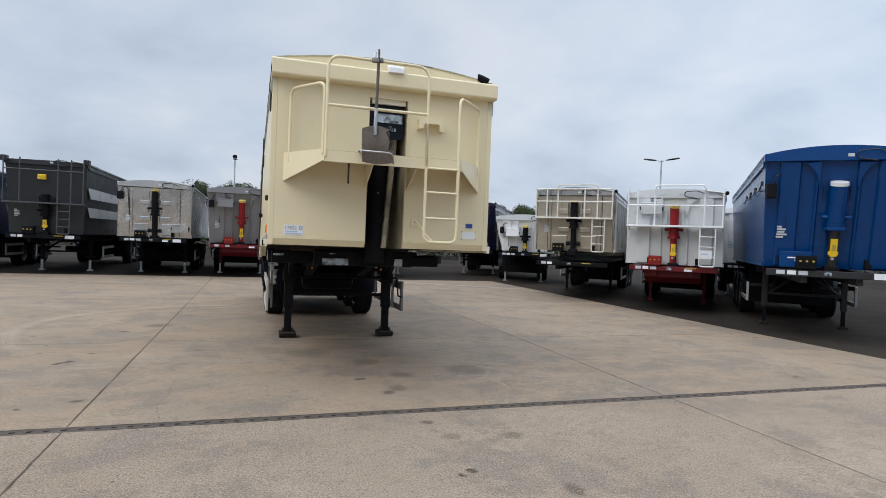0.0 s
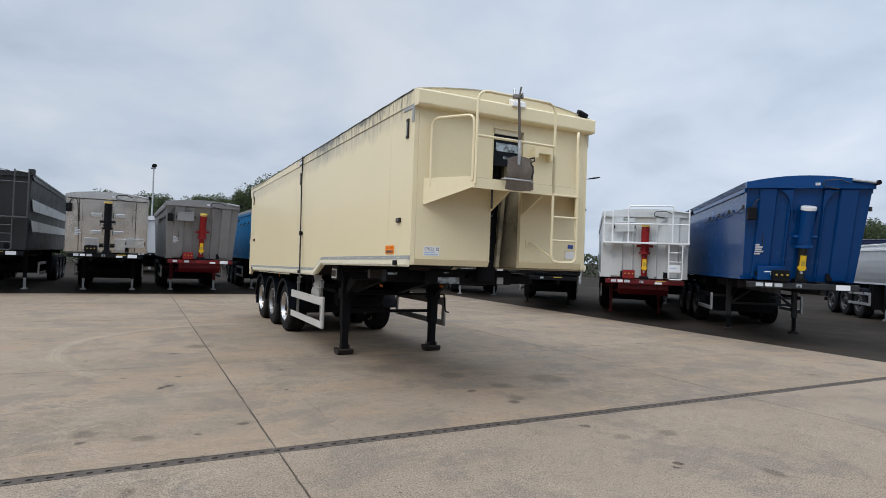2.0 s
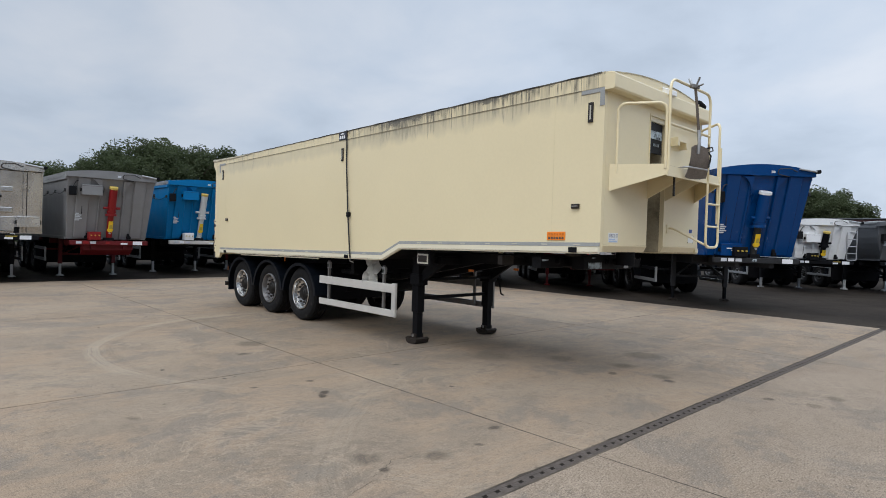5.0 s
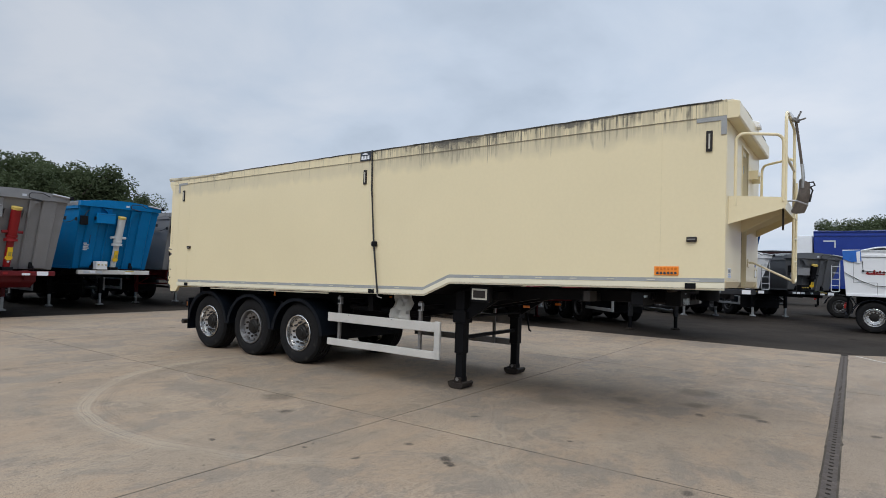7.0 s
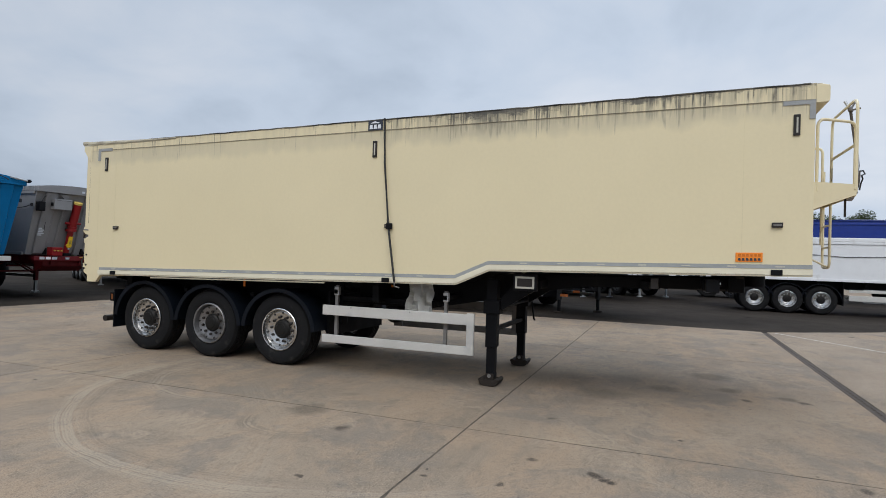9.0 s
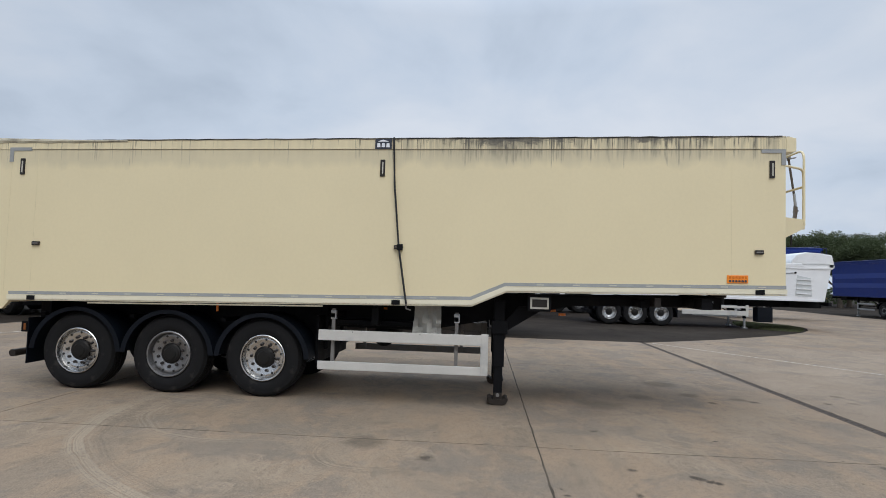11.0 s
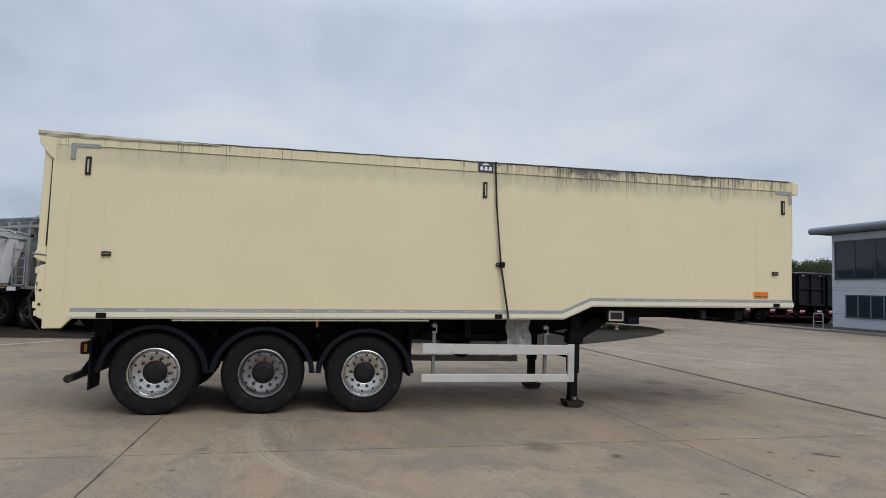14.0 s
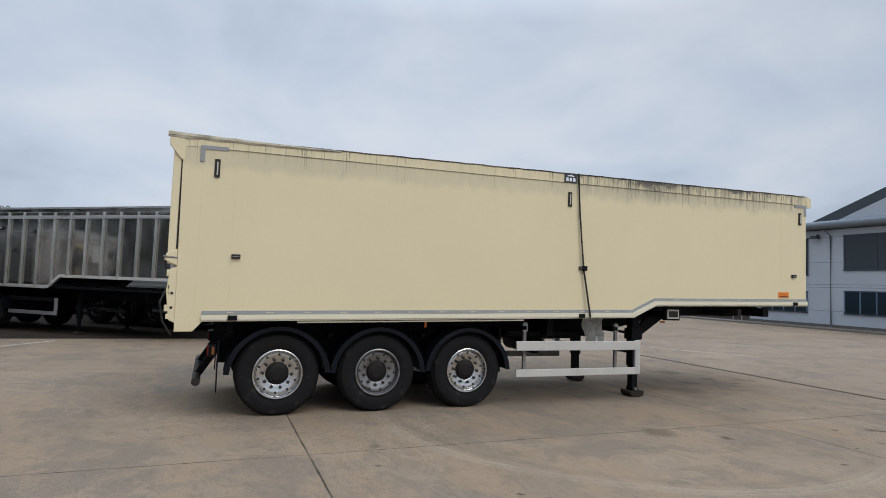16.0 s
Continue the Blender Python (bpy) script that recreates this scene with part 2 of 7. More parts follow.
def ground_material(name, base, dark, light, rough, grain, stain_scale, tracks, scrubs=(), spots=(), shine=0.18, warm=None, speckle=1.0):
    """Concrete or asphalt: aggregate, broad discolouring, oil spots and pale scrub marks."""
    m = bpy.data.materials.new(name)
    m.use_nodes = True
    nt = m.node_tree
    p = nt.nodes["Principled BSDF"]
    geo = nt.nodes.new("ShaderNodeNewGeometry")
    pos = geo.outputs["Position"]

    def noise_tex(scale, detail, rough_=0.55, vec=None, dist=0.0):
        n = nt.nodes.new("ShaderNodeTexNoise")
        n.inputs["Scale"].default_value, n.inputs["Detail"].default_value, n.inputs["Roughness"].default_value = scale, detail, rough_
        n.inputs["Distortion"].default_value = dist
        nt.links.new(vec or pos, n.inputs["Vector"])
        return n.outputs[0]

    def ramp(src, a, b, lo=0.0, hi=1.0):
        n = nt.nodes.new("ShaderNodeMapRange")
        for i, v in enumerate((a, b, lo, hi)):
            n.inputs[i + 1].default_value = v
        nt.links.new(src, n.inputs[0])
        return n.outputs[0]

    def mixed(fac, a, b):
        n = nt.nodes.new("ShaderNodeMix")
        n.data_type = "RGBA"
        nt.links.new(fac, n.inputs[0])
        for i, v in ((6, a), (7, b)):
            if isinstance(v, tuple):
                n.inputs[i].default_value = (*v, 1)
            else:
                nt.links.new(v, n.inputs[i])
        return n.outputs[2]

    def math2(op, a, b_):
        n = nt.nodes.new("ShaderNodeMath")
        n.operation = op
        for i, v in ((0, a), (1, b_)):
            if isinstance(v, (int, float)):
                n.inputs[i].default_value = v
            else:
                nt.links.new(v, n.inputs[i])
        return n.outputs[0]

    def reach(vec, x, y):
        n = nt.nodes.new("ShaderNodeVectorMath")
        n.operation = "DISTANCE"
        nt.links.new(vec, n.inputs[0])
        n.inputs[1].default_value = (x, y, 0)
        return n.outputs["Value"]

    col = mixed(ramp(noise_tex(0.22, 6), 0.38, 0.62), base, light)
    col = mixed(ramp(noise_tex(0.5, 10, 0.76, dist=0.5), 0.50, 0.74, 0, 0.75), col, dark)
    mp = nt.nodes.new("ShaderNodeMapping")
    mp.inputs["Rotation"].default_value, mp.inputs["Scale"].default_value = (0, 0, 0.5), (0.25, 2.2, 1)
    nt.links.new(pos, mp.inputs[0])
    col = mixed(ramp(noise_tex(0.8, 6, 0.6, mp.outputs[0], 0.8), 0.55, 0.72, 0, tracks), col, light)
    spot = ramp(noise_tex(stain_scale, 3, 0.5), 0.70, 0.76, 0, 0.75)
    col = mixed(spot, col, tuple(c * 0.25 for c in dark))
    chips = ramp(noise_tex(9, 2, 0.5), 0.735, 0.76, 0, 0.8)
    col = mixed(chips, col, tuple(c * 0.3 for c in dark))
    if warm:
        broad = nt.nodes.new("ShaderNodeMapping")
        broad.inputs["Rotation"].default_value, broad.inputs["Scale"].default_value = (0, 0, -0.35), (0.5, 1.3, 1)
        nt.links.new(pos, broad.inputs[0])
        col = mixed(ramp(noise_tex(1.1, 10, 0.78, broad.outputs[0], 0.3), 0.46, 0.58, 0, 0.85), col, warm)
        col = mixed(ramp(noise_tex(2.6, 9, 0.78, dist=0.2), 0.53, 0.66, 0, 0.45), col, dark)
        # small pale and dark stones that show where the surface is worn
        col = mixed(ramp(noise_tex(0.75, 10, 0.74, dist=0.4), 0.51, 0.57, 0, 0.62), col, (0.172, 0.148, 0.124))
        flecks = noise_tex(6.5, 8, 0.78)
        col = mixed(ramp(flecks, 0.55, 0.66, 0, 0.5), col, dark)
        col = mixed(ramp(flecks, 0.44, 0.34, 0, 0.45), col, light)
        swirl = math2("ABSOLUTE", math2("SUBTRACT", noise_tex(1.1, 7, 0.62, dist=2.4), 0.5), 0)
        col = mixed(math2("MULTIPLY", ramp(swirl, 0.004, 0.03, 0.7, 0), ramp(noise_tex(0.45, 3), 0.47, 0.60)), col, tuple(c * 1.12 for c in light))
        stones = noise_tex(48, 2, 0.45)
        worn = ramp(noise_tex(1.7, 5, 0.6), 0.42, 0.60, 0.15, 1.0)
        col = mixed(math2("MULTIPLY", ramp(stones, 0.62, 0.69, 0, 0.7 * speckle), worn), col, tuple(c * 0.6 for c in dark))
        col = mixed(math2("MULTIPLY", ramp(stones, 0.37, 0.31, 0, 0.6), worn), col, tuple(c * 1.35 for c in light))
    if scrubs:
        # curved marks left by turning tyres
        wob = nt.nodes.new("ShaderNodeVectorMath")
        wob.operation = "MULTIPLY_ADD"
        wn = nt.nodes.new("ShaderNodeTexNoise")
        wn.inputs["Scale"].default_value = 0.9
        nt.links.new(pos, wn.inputs["Vector"])
        nt.links.new(wn.outputs[1], wob.inputs[0])
        wob.inputs[1].default_value = (0.25, 0.25, 0)
        nt.links.new(pos, wob.inputs[2])
        for x, y, r, w, strength, tone, dx, dy in scrubs:
            dist = reach(wob.outputs[0], x + 0.125, y + 0.125)
            off = math2("ABSOLUTE", math2("SUBTRACT", dist, r), 0)
            band = ramp(off, 0.3 * w, w, strength, 0)
            lines = nt.nodes.new("ShaderNodeTexNoise")
            lines.noise_dimensions = "1D"
            lines.inputs["Scale"].default_value, lines.inputs["Detail"].default_value = 28, 3
            nt.links.new(dist, lines.inputs["W"])
            side = nt.nodes.new("ShaderNodeVectorMath")
            side.operation = "DOT_PRODUCT"
            nt.links.new(pos, side.inputs[0])
            side.inputs[1].default_value = (dx, dy, 0)
            here = x * dx + y * dy
            gaps = math2("MULTIPLY", ramp(side.outputs["Value"], here + 0.15 * r, here + 0.65 * r), ramp(noise_tex(0.9, 3), 0.32, 0.50, 0.35, 1.0))
            col = mixed(math2("MULTIPLY", math2("MULTIPLY", band, ramp(lines.outputs[0], 0.42, 0.54)), gaps), col, tone)
    if spots:
        edge = nt.nodes.new("ShaderNodeVectorMath")
        edge.operation = "MULTIPLY_ADD"
        en = nt.nodes.new("ShaderNodeTexNoise")
        en.inputs["Scale"].default_value, en.inputs["Detail"].default_value = 7, 4
        nt.links.new(pos, en.inputs["Vector"])
        nt.links.new(en.outputs[1], edge.inputs[0])
        edge.inputs[1].default_value = (0.14, 0.14, 0)
        nt.links.new(pos, edge.inputs[2])
        for x, y, r, k in spots:
            col = mixed(ramp(reach(edge.outputs[0], x + 0.07, y + 0.07), r * 0.45, r, k, 0), col, tuple(c * 0.38 for c in dark))
    mid_ = noise_tex(22, 3, 0.6)
    col = mixed(ramp(mid_, 0.54, 0.70, 0, 0.42), col, dark)
    col = mixed(ramp(mid_, 0.45, 0.30, 0, 0.36), col, light)
    fine = noise_tex(grain, 4, 0.72)
    col = mixed(ramp(fine, 0.53, 0.64, 0, 0.66 * speckle), col, tuple(c * 0.5 for c in dark))
    col = mixed(ramp(fine, 0.46, 0.35, 0, 0.56 * speckle), col, tuple(min(1, c * 1.45) for c in light))
    p.inputs["Specular IOR Level"].default_value = shine
    each = nt.nodes.new("ShaderNodeObjectInfo")
    tone = nt.nodes.new("ShaderNodeVectorMath")
    tone.operation = "SCALE"
    nt.links.new(col, tone.inputs[0])
    nt.links.new(ramp(each.outputs["Random"], 0, 1, 0.96, 1.05), tone.inputs["Scale"])
    nt.links.new(tone.outputs[0], p.inputs["Base Color"])
    nt.links.new(ramp(noise_tex(1.2, 5), 0.3, 0.7, rough - 0.12, rough + 0.06), p.inputs["Roughness"])
    b = nt.nodes.new("ShaderNodeBump")
    b.inputs["Strength"].default_value, b.inputs["Distance"].default_value = 0.15, 0.008
    nt.links.new(fine, b.inputs["Height"])
    nt.links.new(b.outputs[0], p.inputs["Normal"])
    return m


PALE, GRIME = (0.36, 0.30, 0.225), (0.10, 0.088, 0.076)
SCRUBS = ((-0.42, 11.56, 3.32, 0.14, 0.7, PALE, -0.85, 0.53), (-0.42, 11.56, 3.12, 0.08, 0.35, GRIME, -0.85, 0.53), (-1.92, 11.55, 0.62, 0.12, 0.55, GRIME, -0.9, 0.4), (-0.6, 13.2, 1.25, 0.12, 0.4, PALE, -0.6, 0.8),
          (-1.62, 16.4, 1.6, 0.2, 0.2, PALE, -0.2, -1.0), (-2.2, 14.6, 4.4, 0.25, 0.18, PALE, -1, 0.2), (-4.5, 20.0, 5.2, 0.3, 0.25, PALE, -0.5, -0.8), (-6.0, 17.0, 6.4, 0.3, 0.18, PALE, 0.9, -0.4), (3.0, 2.0, 8.0, 0.3, 0.2, PALE, -1, 0.3))
SPOTS = ((-3.04, 6.87, 0.15, 0.5), (-2.58, 6.57, 0.12, 0.5), (-3.63, 6.37, 0.08, 0.7), (1.40, 6.58, 0.10, 0.8), (1.54, 6.75, 0.15, 0.55), (-2.27, 8.70, 0.075, 1.0), (-2.34, 8.62, 0.055, 1.0), (-2.38, 8.55, 0.055, 1.0), (-2.13, 9.2, 0.06, 0.8),
         (-2.76, 9.3, 0.045, 0.9), (-3.28, 10.72, 0.04, 0.9), (-2.87, 9.9, 0.035, 0.9), (-0.78, 9.31, 0.07, 0.7), (-1.71, 6.75, 0.07, 0.8), (1.52, 5.47, 0.08, 0.75), (1.19, 7.24, 0.09, 0.75), (2.68, 7.58, 0.35, 0.5),
         (-2.10, 11.08, 0.10, 0.85), (1.42, 8.22, 0.25, 0.45), (0.7, 8.95, 0.4, 0.4), (1.75, 7.40, 0.20, 0.5), (2.17, 4.98, 0.14, 0.5), (1.44, 4.22, 0.045, 1.0), (1.53, 4.28, 0.05, 1.0), (1.62, 5.04, 0.12, 0.45), (2.11, 3.82, 0.10, 0.6),
         (-1.67, 11.72, 0.27, 0.55), (1.3, 9.6, 0.7, 0.35), (-3.13, 14.49, 0.03, 1.0), (-2.07, 15.43, 0.035, 0.8), (-0.99, 8.05, 0.035, 0.9), (-2.12, 6.54, 0.06, 0.7), (-3.04, 6.63, 0.05, 0.8))
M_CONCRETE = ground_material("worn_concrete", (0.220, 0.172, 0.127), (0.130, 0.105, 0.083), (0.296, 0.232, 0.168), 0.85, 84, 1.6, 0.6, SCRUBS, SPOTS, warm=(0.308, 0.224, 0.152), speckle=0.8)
M_CONCRETE_OLD = ground_material("worn_stony_concrete", (0.250, 0.191, 0.137), (0.146, 0.112, 0.083), (0.312, 0.248, 0.186), 0.88, 70, 1.6, 0.5, (), [p for p in SPOTS if p[1] < 6.0], warm=(0.276, 0.218, 0.162), speckle=1.2)
M_ASPHALT = ground_material("old_asphalt", (0.028, 0.0235, 0.020), (0.016, 0.0135, 0.0115), (0.046, 0.038, 0.031), 0.95, 90, 1.1, 0.35, shine=0.05)


def stained_material(name, base, streak, z_top, z_low, amount, tint=None, tint_z=0.0, front=0.07):
    """Cream paint with dark mould that runs down in thin streaks from the sheet's edge, more of it on the front half."""
    m = material(name, base, 0.38, var=0.03, scale=0.9, fine=25, bump=0.006, coat=0.12, rough_var=0.05)
    nt = m.node_tree
    p = nt.nodes["Principled BSDF"]

    def node(kind, **ins):
        return nt.nodes.new("ShaderNode" + kind)

    def calc(op, a, b_, c=None):
        n = node("Math")
        n.operation = op
        for i, v in enumerate((a, b_, c)):
            if v is None:
                continue
            if isinstance(v, (int, float)):
                n.inputs[i].default_value = v
            else:
                nt.links.new(v, n.inputs[i])
        return n.outputs[0]

    def span(src, a, b_, lo, hi):
        n = node("MapRange")
        for i, v in enumerate((a, b_, lo, hi)):
            n.inputs[i + 1].default_value = v
        nt.links.new(src, n.inputs[0])
        return n.outputs[0]

    def grain(scale, detail, stretch, rough=0.55):
        mp = node("Mapping")
        mp.inputs["Scale"].default_value = stretch
        nt.links.new(tc.outputs["Object"], mp.inputs[0])
        n = node("TexNoise")
        n.inputs["Scale"].default_value, n.inputs["Detail"].default_value, n.inputs["Roughness"].default_value = scale, detail, rough
        nt.links.new(mp.outputs[0], n.inputs["Vector"])
        return n.outputs[0]

    def over(fac, colour):
        mx = node("Mix")
        mx.data_type = "RGBA"
        mx.inputs[7].default_value = (*colour, 1)
        old = p.inputs["Base Color"].links[0].from_socket
        nt.links.new(fac, mx.inputs[0])
        nt.links.new(old, mx.inputs[6])
        nt.links.new(mx.outputs[2], p.inputs["Base Color"])

    tc = node("TexCoord")
    sep = node("SeparateXYZ")
    nt.links.new(tc.outputs["Object"], sep.inputs[0])
    level = calc("MULTIPLY_ADD", sep.outputs[1], 0.0205, sep.outputs[2])
    patch = grain(0.75, 4, (1, 1, 0.3))
    if tint:
        # grey film below the hem, with an uneven lower edge
        edge = calc("MULTIPLY_ADD", grain(2.2, 5, (1, 1.6, 0.15)), 0.30, level)
        over(calc("MULTIPLY", span(edge, tint_z + 0.11, tint_z + 0.21, 0, 0.5), span(patch, 0.3, 0.65, 0.5, 1.0)), tint)
    down = span(level, z_low, z_top, 1.0, 0.0)
    share_y = span(sep.outputs[1], 4.85, 4.95, 1.0, 0.22)
    film = calc("MULTIPLY", span(grain(1.0, 5, (1, 15.0, 0.7), 0.62), 0.38, 0.60, 0.10, 1.0), calc("MULTIPLY", span(patch, 0.3, 0.6, 0.55, 1.0), share_y))
    over(calc("MULTIPLY", film, span(down, 0.0, 0.70 if tint else 1.0, 0.70 if tint else 0.85, 0.0 if tint else 0.45)), (0.21, 0.19, 0.145))
    bias = calc("ADD", span(patch, 0.3, 0.7, -0.10, 0.08), span(sep.outputs[1], 4.6, 5.2, front, -0.03))
    ragged = span(grain(2.5, 5, (1, 7.0, 1.6), 0.65), 0.36, 0.56, 0.25, 1.0)
    for width, limit, share, reach_ in ((42.0, 0.585, 1.0, 1.0), (17.0, 0.60, 0.75, 0.75)):
        column = span(calc("ADD", grain(1.0, 2, (1, width, 0.5), 0.5), bias), limit, limit + 0.05, 0.0, 1.0)
        length = span(grain(1.0, 3, (1, width * 0.22, 0.02), 0.6), 0.34, 0.68, 0.05, reach_)
        drip = span(calc("SUBTRACT", length, down), 0.0, 0.22, 0.0, amount * share)
        over(calc("MULTIPLY", calc("MULTIPLY", column, drip), ragged), streak)
    if not tint:
        mould = calc("ADD", calc("ADD", grain(6.0, 7, (1, 0.55, 1.3), 0.7), bias), calc("MULTIPLY", down, -0.55))
        over(span(mould, 0.50, 0.60, 0, amount), streak)
    return m


M_SIDE = stained_material("cream_side_panel", CREAM, (0.22, 0.195, 0.15), 3.50, 3.19, 0.5, (0.50, 0.45, 0.325), 3.25, 0.075)
M_SHEET = stained_material("cream_roll_sheet", CREAM, (0.085, 0.079, 0.066), 3.625, 3.32, 0.85, front=0.10)
M_SEAMDIRT = material("mouldy_edge", (0.15, 0.14, 0.115), 0.8, var=0.4, scale=6, second=(0.028, 0.028, 0.026), cover=0.7, cover_scale=2.2)
M_FOLD = material("crumpled_sheet", (0.45, 0.41, 0.31), 0.7, var=0.25, scale=6, second=(0.20, 0.18, 0.14), cover=0.3, cover_scale=5)
# darker cream with black patches, for the ram recess
M_RECESS = material("blackened_cream", (0.36, 0.315, 0.22), 0.5, var=0.3, scale=2, second=(0.02, 0.019, 0.017), cover=0.40, cover_scale=1.6)
M_MESH = material("cream_grating", (0.40, 0.34, 0.22), 0.55, var=0.3, scale=30, fine=120, second=(0.06, 0.05, 0.04), cover=0.3, cover_scale=25)
M_LABELGREY = material("weathered_label", (0.42, 0.50, 0.56), 0.6, var=0.3, scale=12, second=(0.02, 0.022, 0.025), cover=0.62, cover_scale=11)
# red paint darkened to carry the shade on the beams and legs
M_REDSHADED = material("shaded_red_chassis_paint", (0.11, 0.006, 0.009), 0.55, var=0.2, second=(0.03, 0.006, 0.006), cover=0.15, spec=0.3)
M_PALEGREY = material("pale_grey_body_paint", (0.56, 0.585, 0.59), 0.36, var=0.06, scale=0.9, fine=20, bump=0.01, coat=0.2, second=(0.44, 0.45, 0.45), cover=0.1)
M_BRONZE = material("weathered_tan_aluminium", (0.39, 0.345, 0.285), 0.36, 0.65, var=0.16, scale=0.8, fine=4, bump=0.0, second=(0.36, 0.31, 0.25), cover=0.2, cover_scale=0.9)
M_TARPBLUE = material("blue_tarpaulin", (0.012, 0.12, 0.46), 0.55, var=0.15, scale=6)
M_STICKERGREY = material("grey_sticker_print", (0.50, 0.53, 0.57), 0.6, var=0.1)
M_SEAM = material("cream_seam", (0.71, 0.617, 0.395), 0.5, var=0.1)
M_AMBERDULL = material("dull_amber_lens", (0.22, 0.07, 0.015), 0.35, var=0.2)
M_BRICKHOUSE = material("brown_brick_wall", (0.115, 0.072, 0.052), 0.85, var=0.2, scale=4, fine=30)
M_ROOFTILE = material("brown_roof_tiles", (0.085, 0.060, 0.048), 0.8, var=0.25, scale=3, fine=20)
M_CHASSISGREY = material("charcoal_chassis_paint", (0.022, 0.023, 0.026), 0.5, var=0.2, second=(0.04, 0.037, 0.034), cover=0.1, spec=0.3)
M_TANFRAME = material("pale_weathered_tube", (0.64, 0.62, 0.56), 0.5, var=0.1)


# ---- mesh helpers ----
def link_mesh(name, bm, mat, smooth=False):
    me = bpy.data.meshes.new(name)
    bmesh.ops.recalc_face_normals(bm, faces=bm.faces)
    bm.to_mesh(me)
    bm.free()
    for m in mat if isinstance(mat, (list, tuple)) else (mat,):
        me.materials.append(m)
    if smooth:
        me.polygons.foreach_set("use_smooth", [True] * len(me.polygons))
        me.set_sharp_from_angle(angle=radians(35))
    return me


def part(name, bm, mat, parent, label="", smooth=False):
    """Links a bmesh as one mesh object under a thing or under a part."""
    ob = new(name, link_mesh(name, bm, mat, smooth))
    ob.parent = parent
    return tagged(ob, label)


def shared(name, me, parent, m, label=""):
    """One more object on a mesh that exists already."""
    ob = new(name, me)
    ob.parent = parent
    ob.matrix_basis = m
    return tagged(ob, label)


def thing(name, label, category, m=None, group="", kind=""):
    ob = new(name)
    ob.empty_display_size = 0.2
    ob.matrix_basis = m or Matrix()
    return tagged(ob, label, category, group, kind)


def solid(name, bm, mat, label, category, m=None, group="", kind="", smooth=False):
    ob = new(name, link_mesh(name, bm, mat, smooth))
    ob.matrix_basis = m or Matrix()
    return tagged(ob, label, category, group, kind)


def box(x0, x1, y0, y1, z0, z1, bevel=0.0, bm=None):
    b = bmesh.new()
    vs = [b.verts.new((x, y, z)) for x in (x0, x1) for y in (y0, y1) for z in (z0, z1)]
    for f in ((0, 1, 3, 2), (4, 6, 7, 5), (0, 4, 5, 1), (2, 3, 7, 6), (0, 2, 6, 4), (1, 5, 7, 3)):
        b.faces.new([vs[i] for i in f])
    if bevel:
        bmesh.ops.bevel(b, geom=b.edges[:], offset=bevel, segments=2, affect="EDGES", profile=0.6)
    return joined(bm, b)


def joined(bm, b):
    if bm is None:
        return b
    tmp = bpy.data.meshes.new("tmp")
    b.to_mesh(tmp)
    b.free()
    bm.from_mesh(tmp)
    bpy.data.meshes.remove(tmp)
    return bm


def prism(poly, a, b_, axis="x", bevel=0.0, bm=None):
    """A flat outline of two coordinates carried along the third axis from a to b_."""
    b = bmesh.new()

    def at(p, w):
        return {"x": (w, p[0], p[1]), "y": (p[0], w, p[1]), "z": (p[0], p[1], w)}[axis]

    lo, hi = [b.verts.new(at(p, a)) for p in poly], [b.verts.new(at(p, b_)) for p in poly]
    b.faces.new(lo), b.faces.new(hi[::-1])
    for i in range(len(poly)):
        j = (i + 1) % len(poly)
        b.faces.new((lo[i], lo[j], hi[j], hi[i]))
    if bevel:
        bmesh.ops.bevel(b, geom=b.edges[:], offset=bevel, segments=1, affect="EDGES")
    return joined(bm, b)


def tube(pts, r, seg=8, bm=None, closed=False):
    """A round bar along a polyline."""
    b = bmesh.new()
    pts = [Vector(p) for p in pts]
    rings = []
    n = len(pts)
    for i, p in enumerate(pts):
        if closed:
            d = pts[(i + 1) % n] - pts[i - 1]
        else:
            d = pts[min(i + 1, n - 1)] - pts[max(i - 1, 0)]
        d.normalize()
        up = Vector((0, 0, 1)) if abs(d.z) < 0.9 else Vector((0, 1, 0))
        u = d.cross(up).normalized()
        v = d.cross(u)
        rings.append([b.verts.new(p + r * (math.cos(2 * math.pi * k / seg) * u + math.sin(2 * math.pi * k / seg) * v)) for k in range(seg)])
    for i in range(n if closed else n - 1):
        p, q = rings[i], rings[(i + 1) % n]
        # the frame may turn at a bend: match the nearest start
        k0 = min(range(seg), key=lambda k: (q[k].co - p[0].co).length)
        for k in range(seg):
            b.faces.new((p[k], p[(k + 1) % seg], q[(k0 + k + 1) % seg], q[(k0 + k) % seg]))
    if not closed:
        b.faces.new(rings[0]), b.faces.new(rings[-1])
    return joined(bm, b)


def bend(a, corner, c, r, n=5):
    """Points of a rounded corner."""
    a, corner, c = Vector(a), Vector(corner), Vector(c)
    p, q = corner + (a - corner).normalized() * r, corner + (c - corner).normalized() * r
    return [(1 - t) ** 2 * p + 2 * t * (1 - t) * corner + t * t * q for t in [i / n for i in range(n + 1)]]


def path(*corners, r=0.1):
    """A polyline with rounded corners."""
    out = [Vector(corners[0])]
    for i in range(1, len(corners) - 1):
        out += bend(corners[i - 1], corners[i], corners[i + 1], r)
    return out + [Vector(corners[-1])]


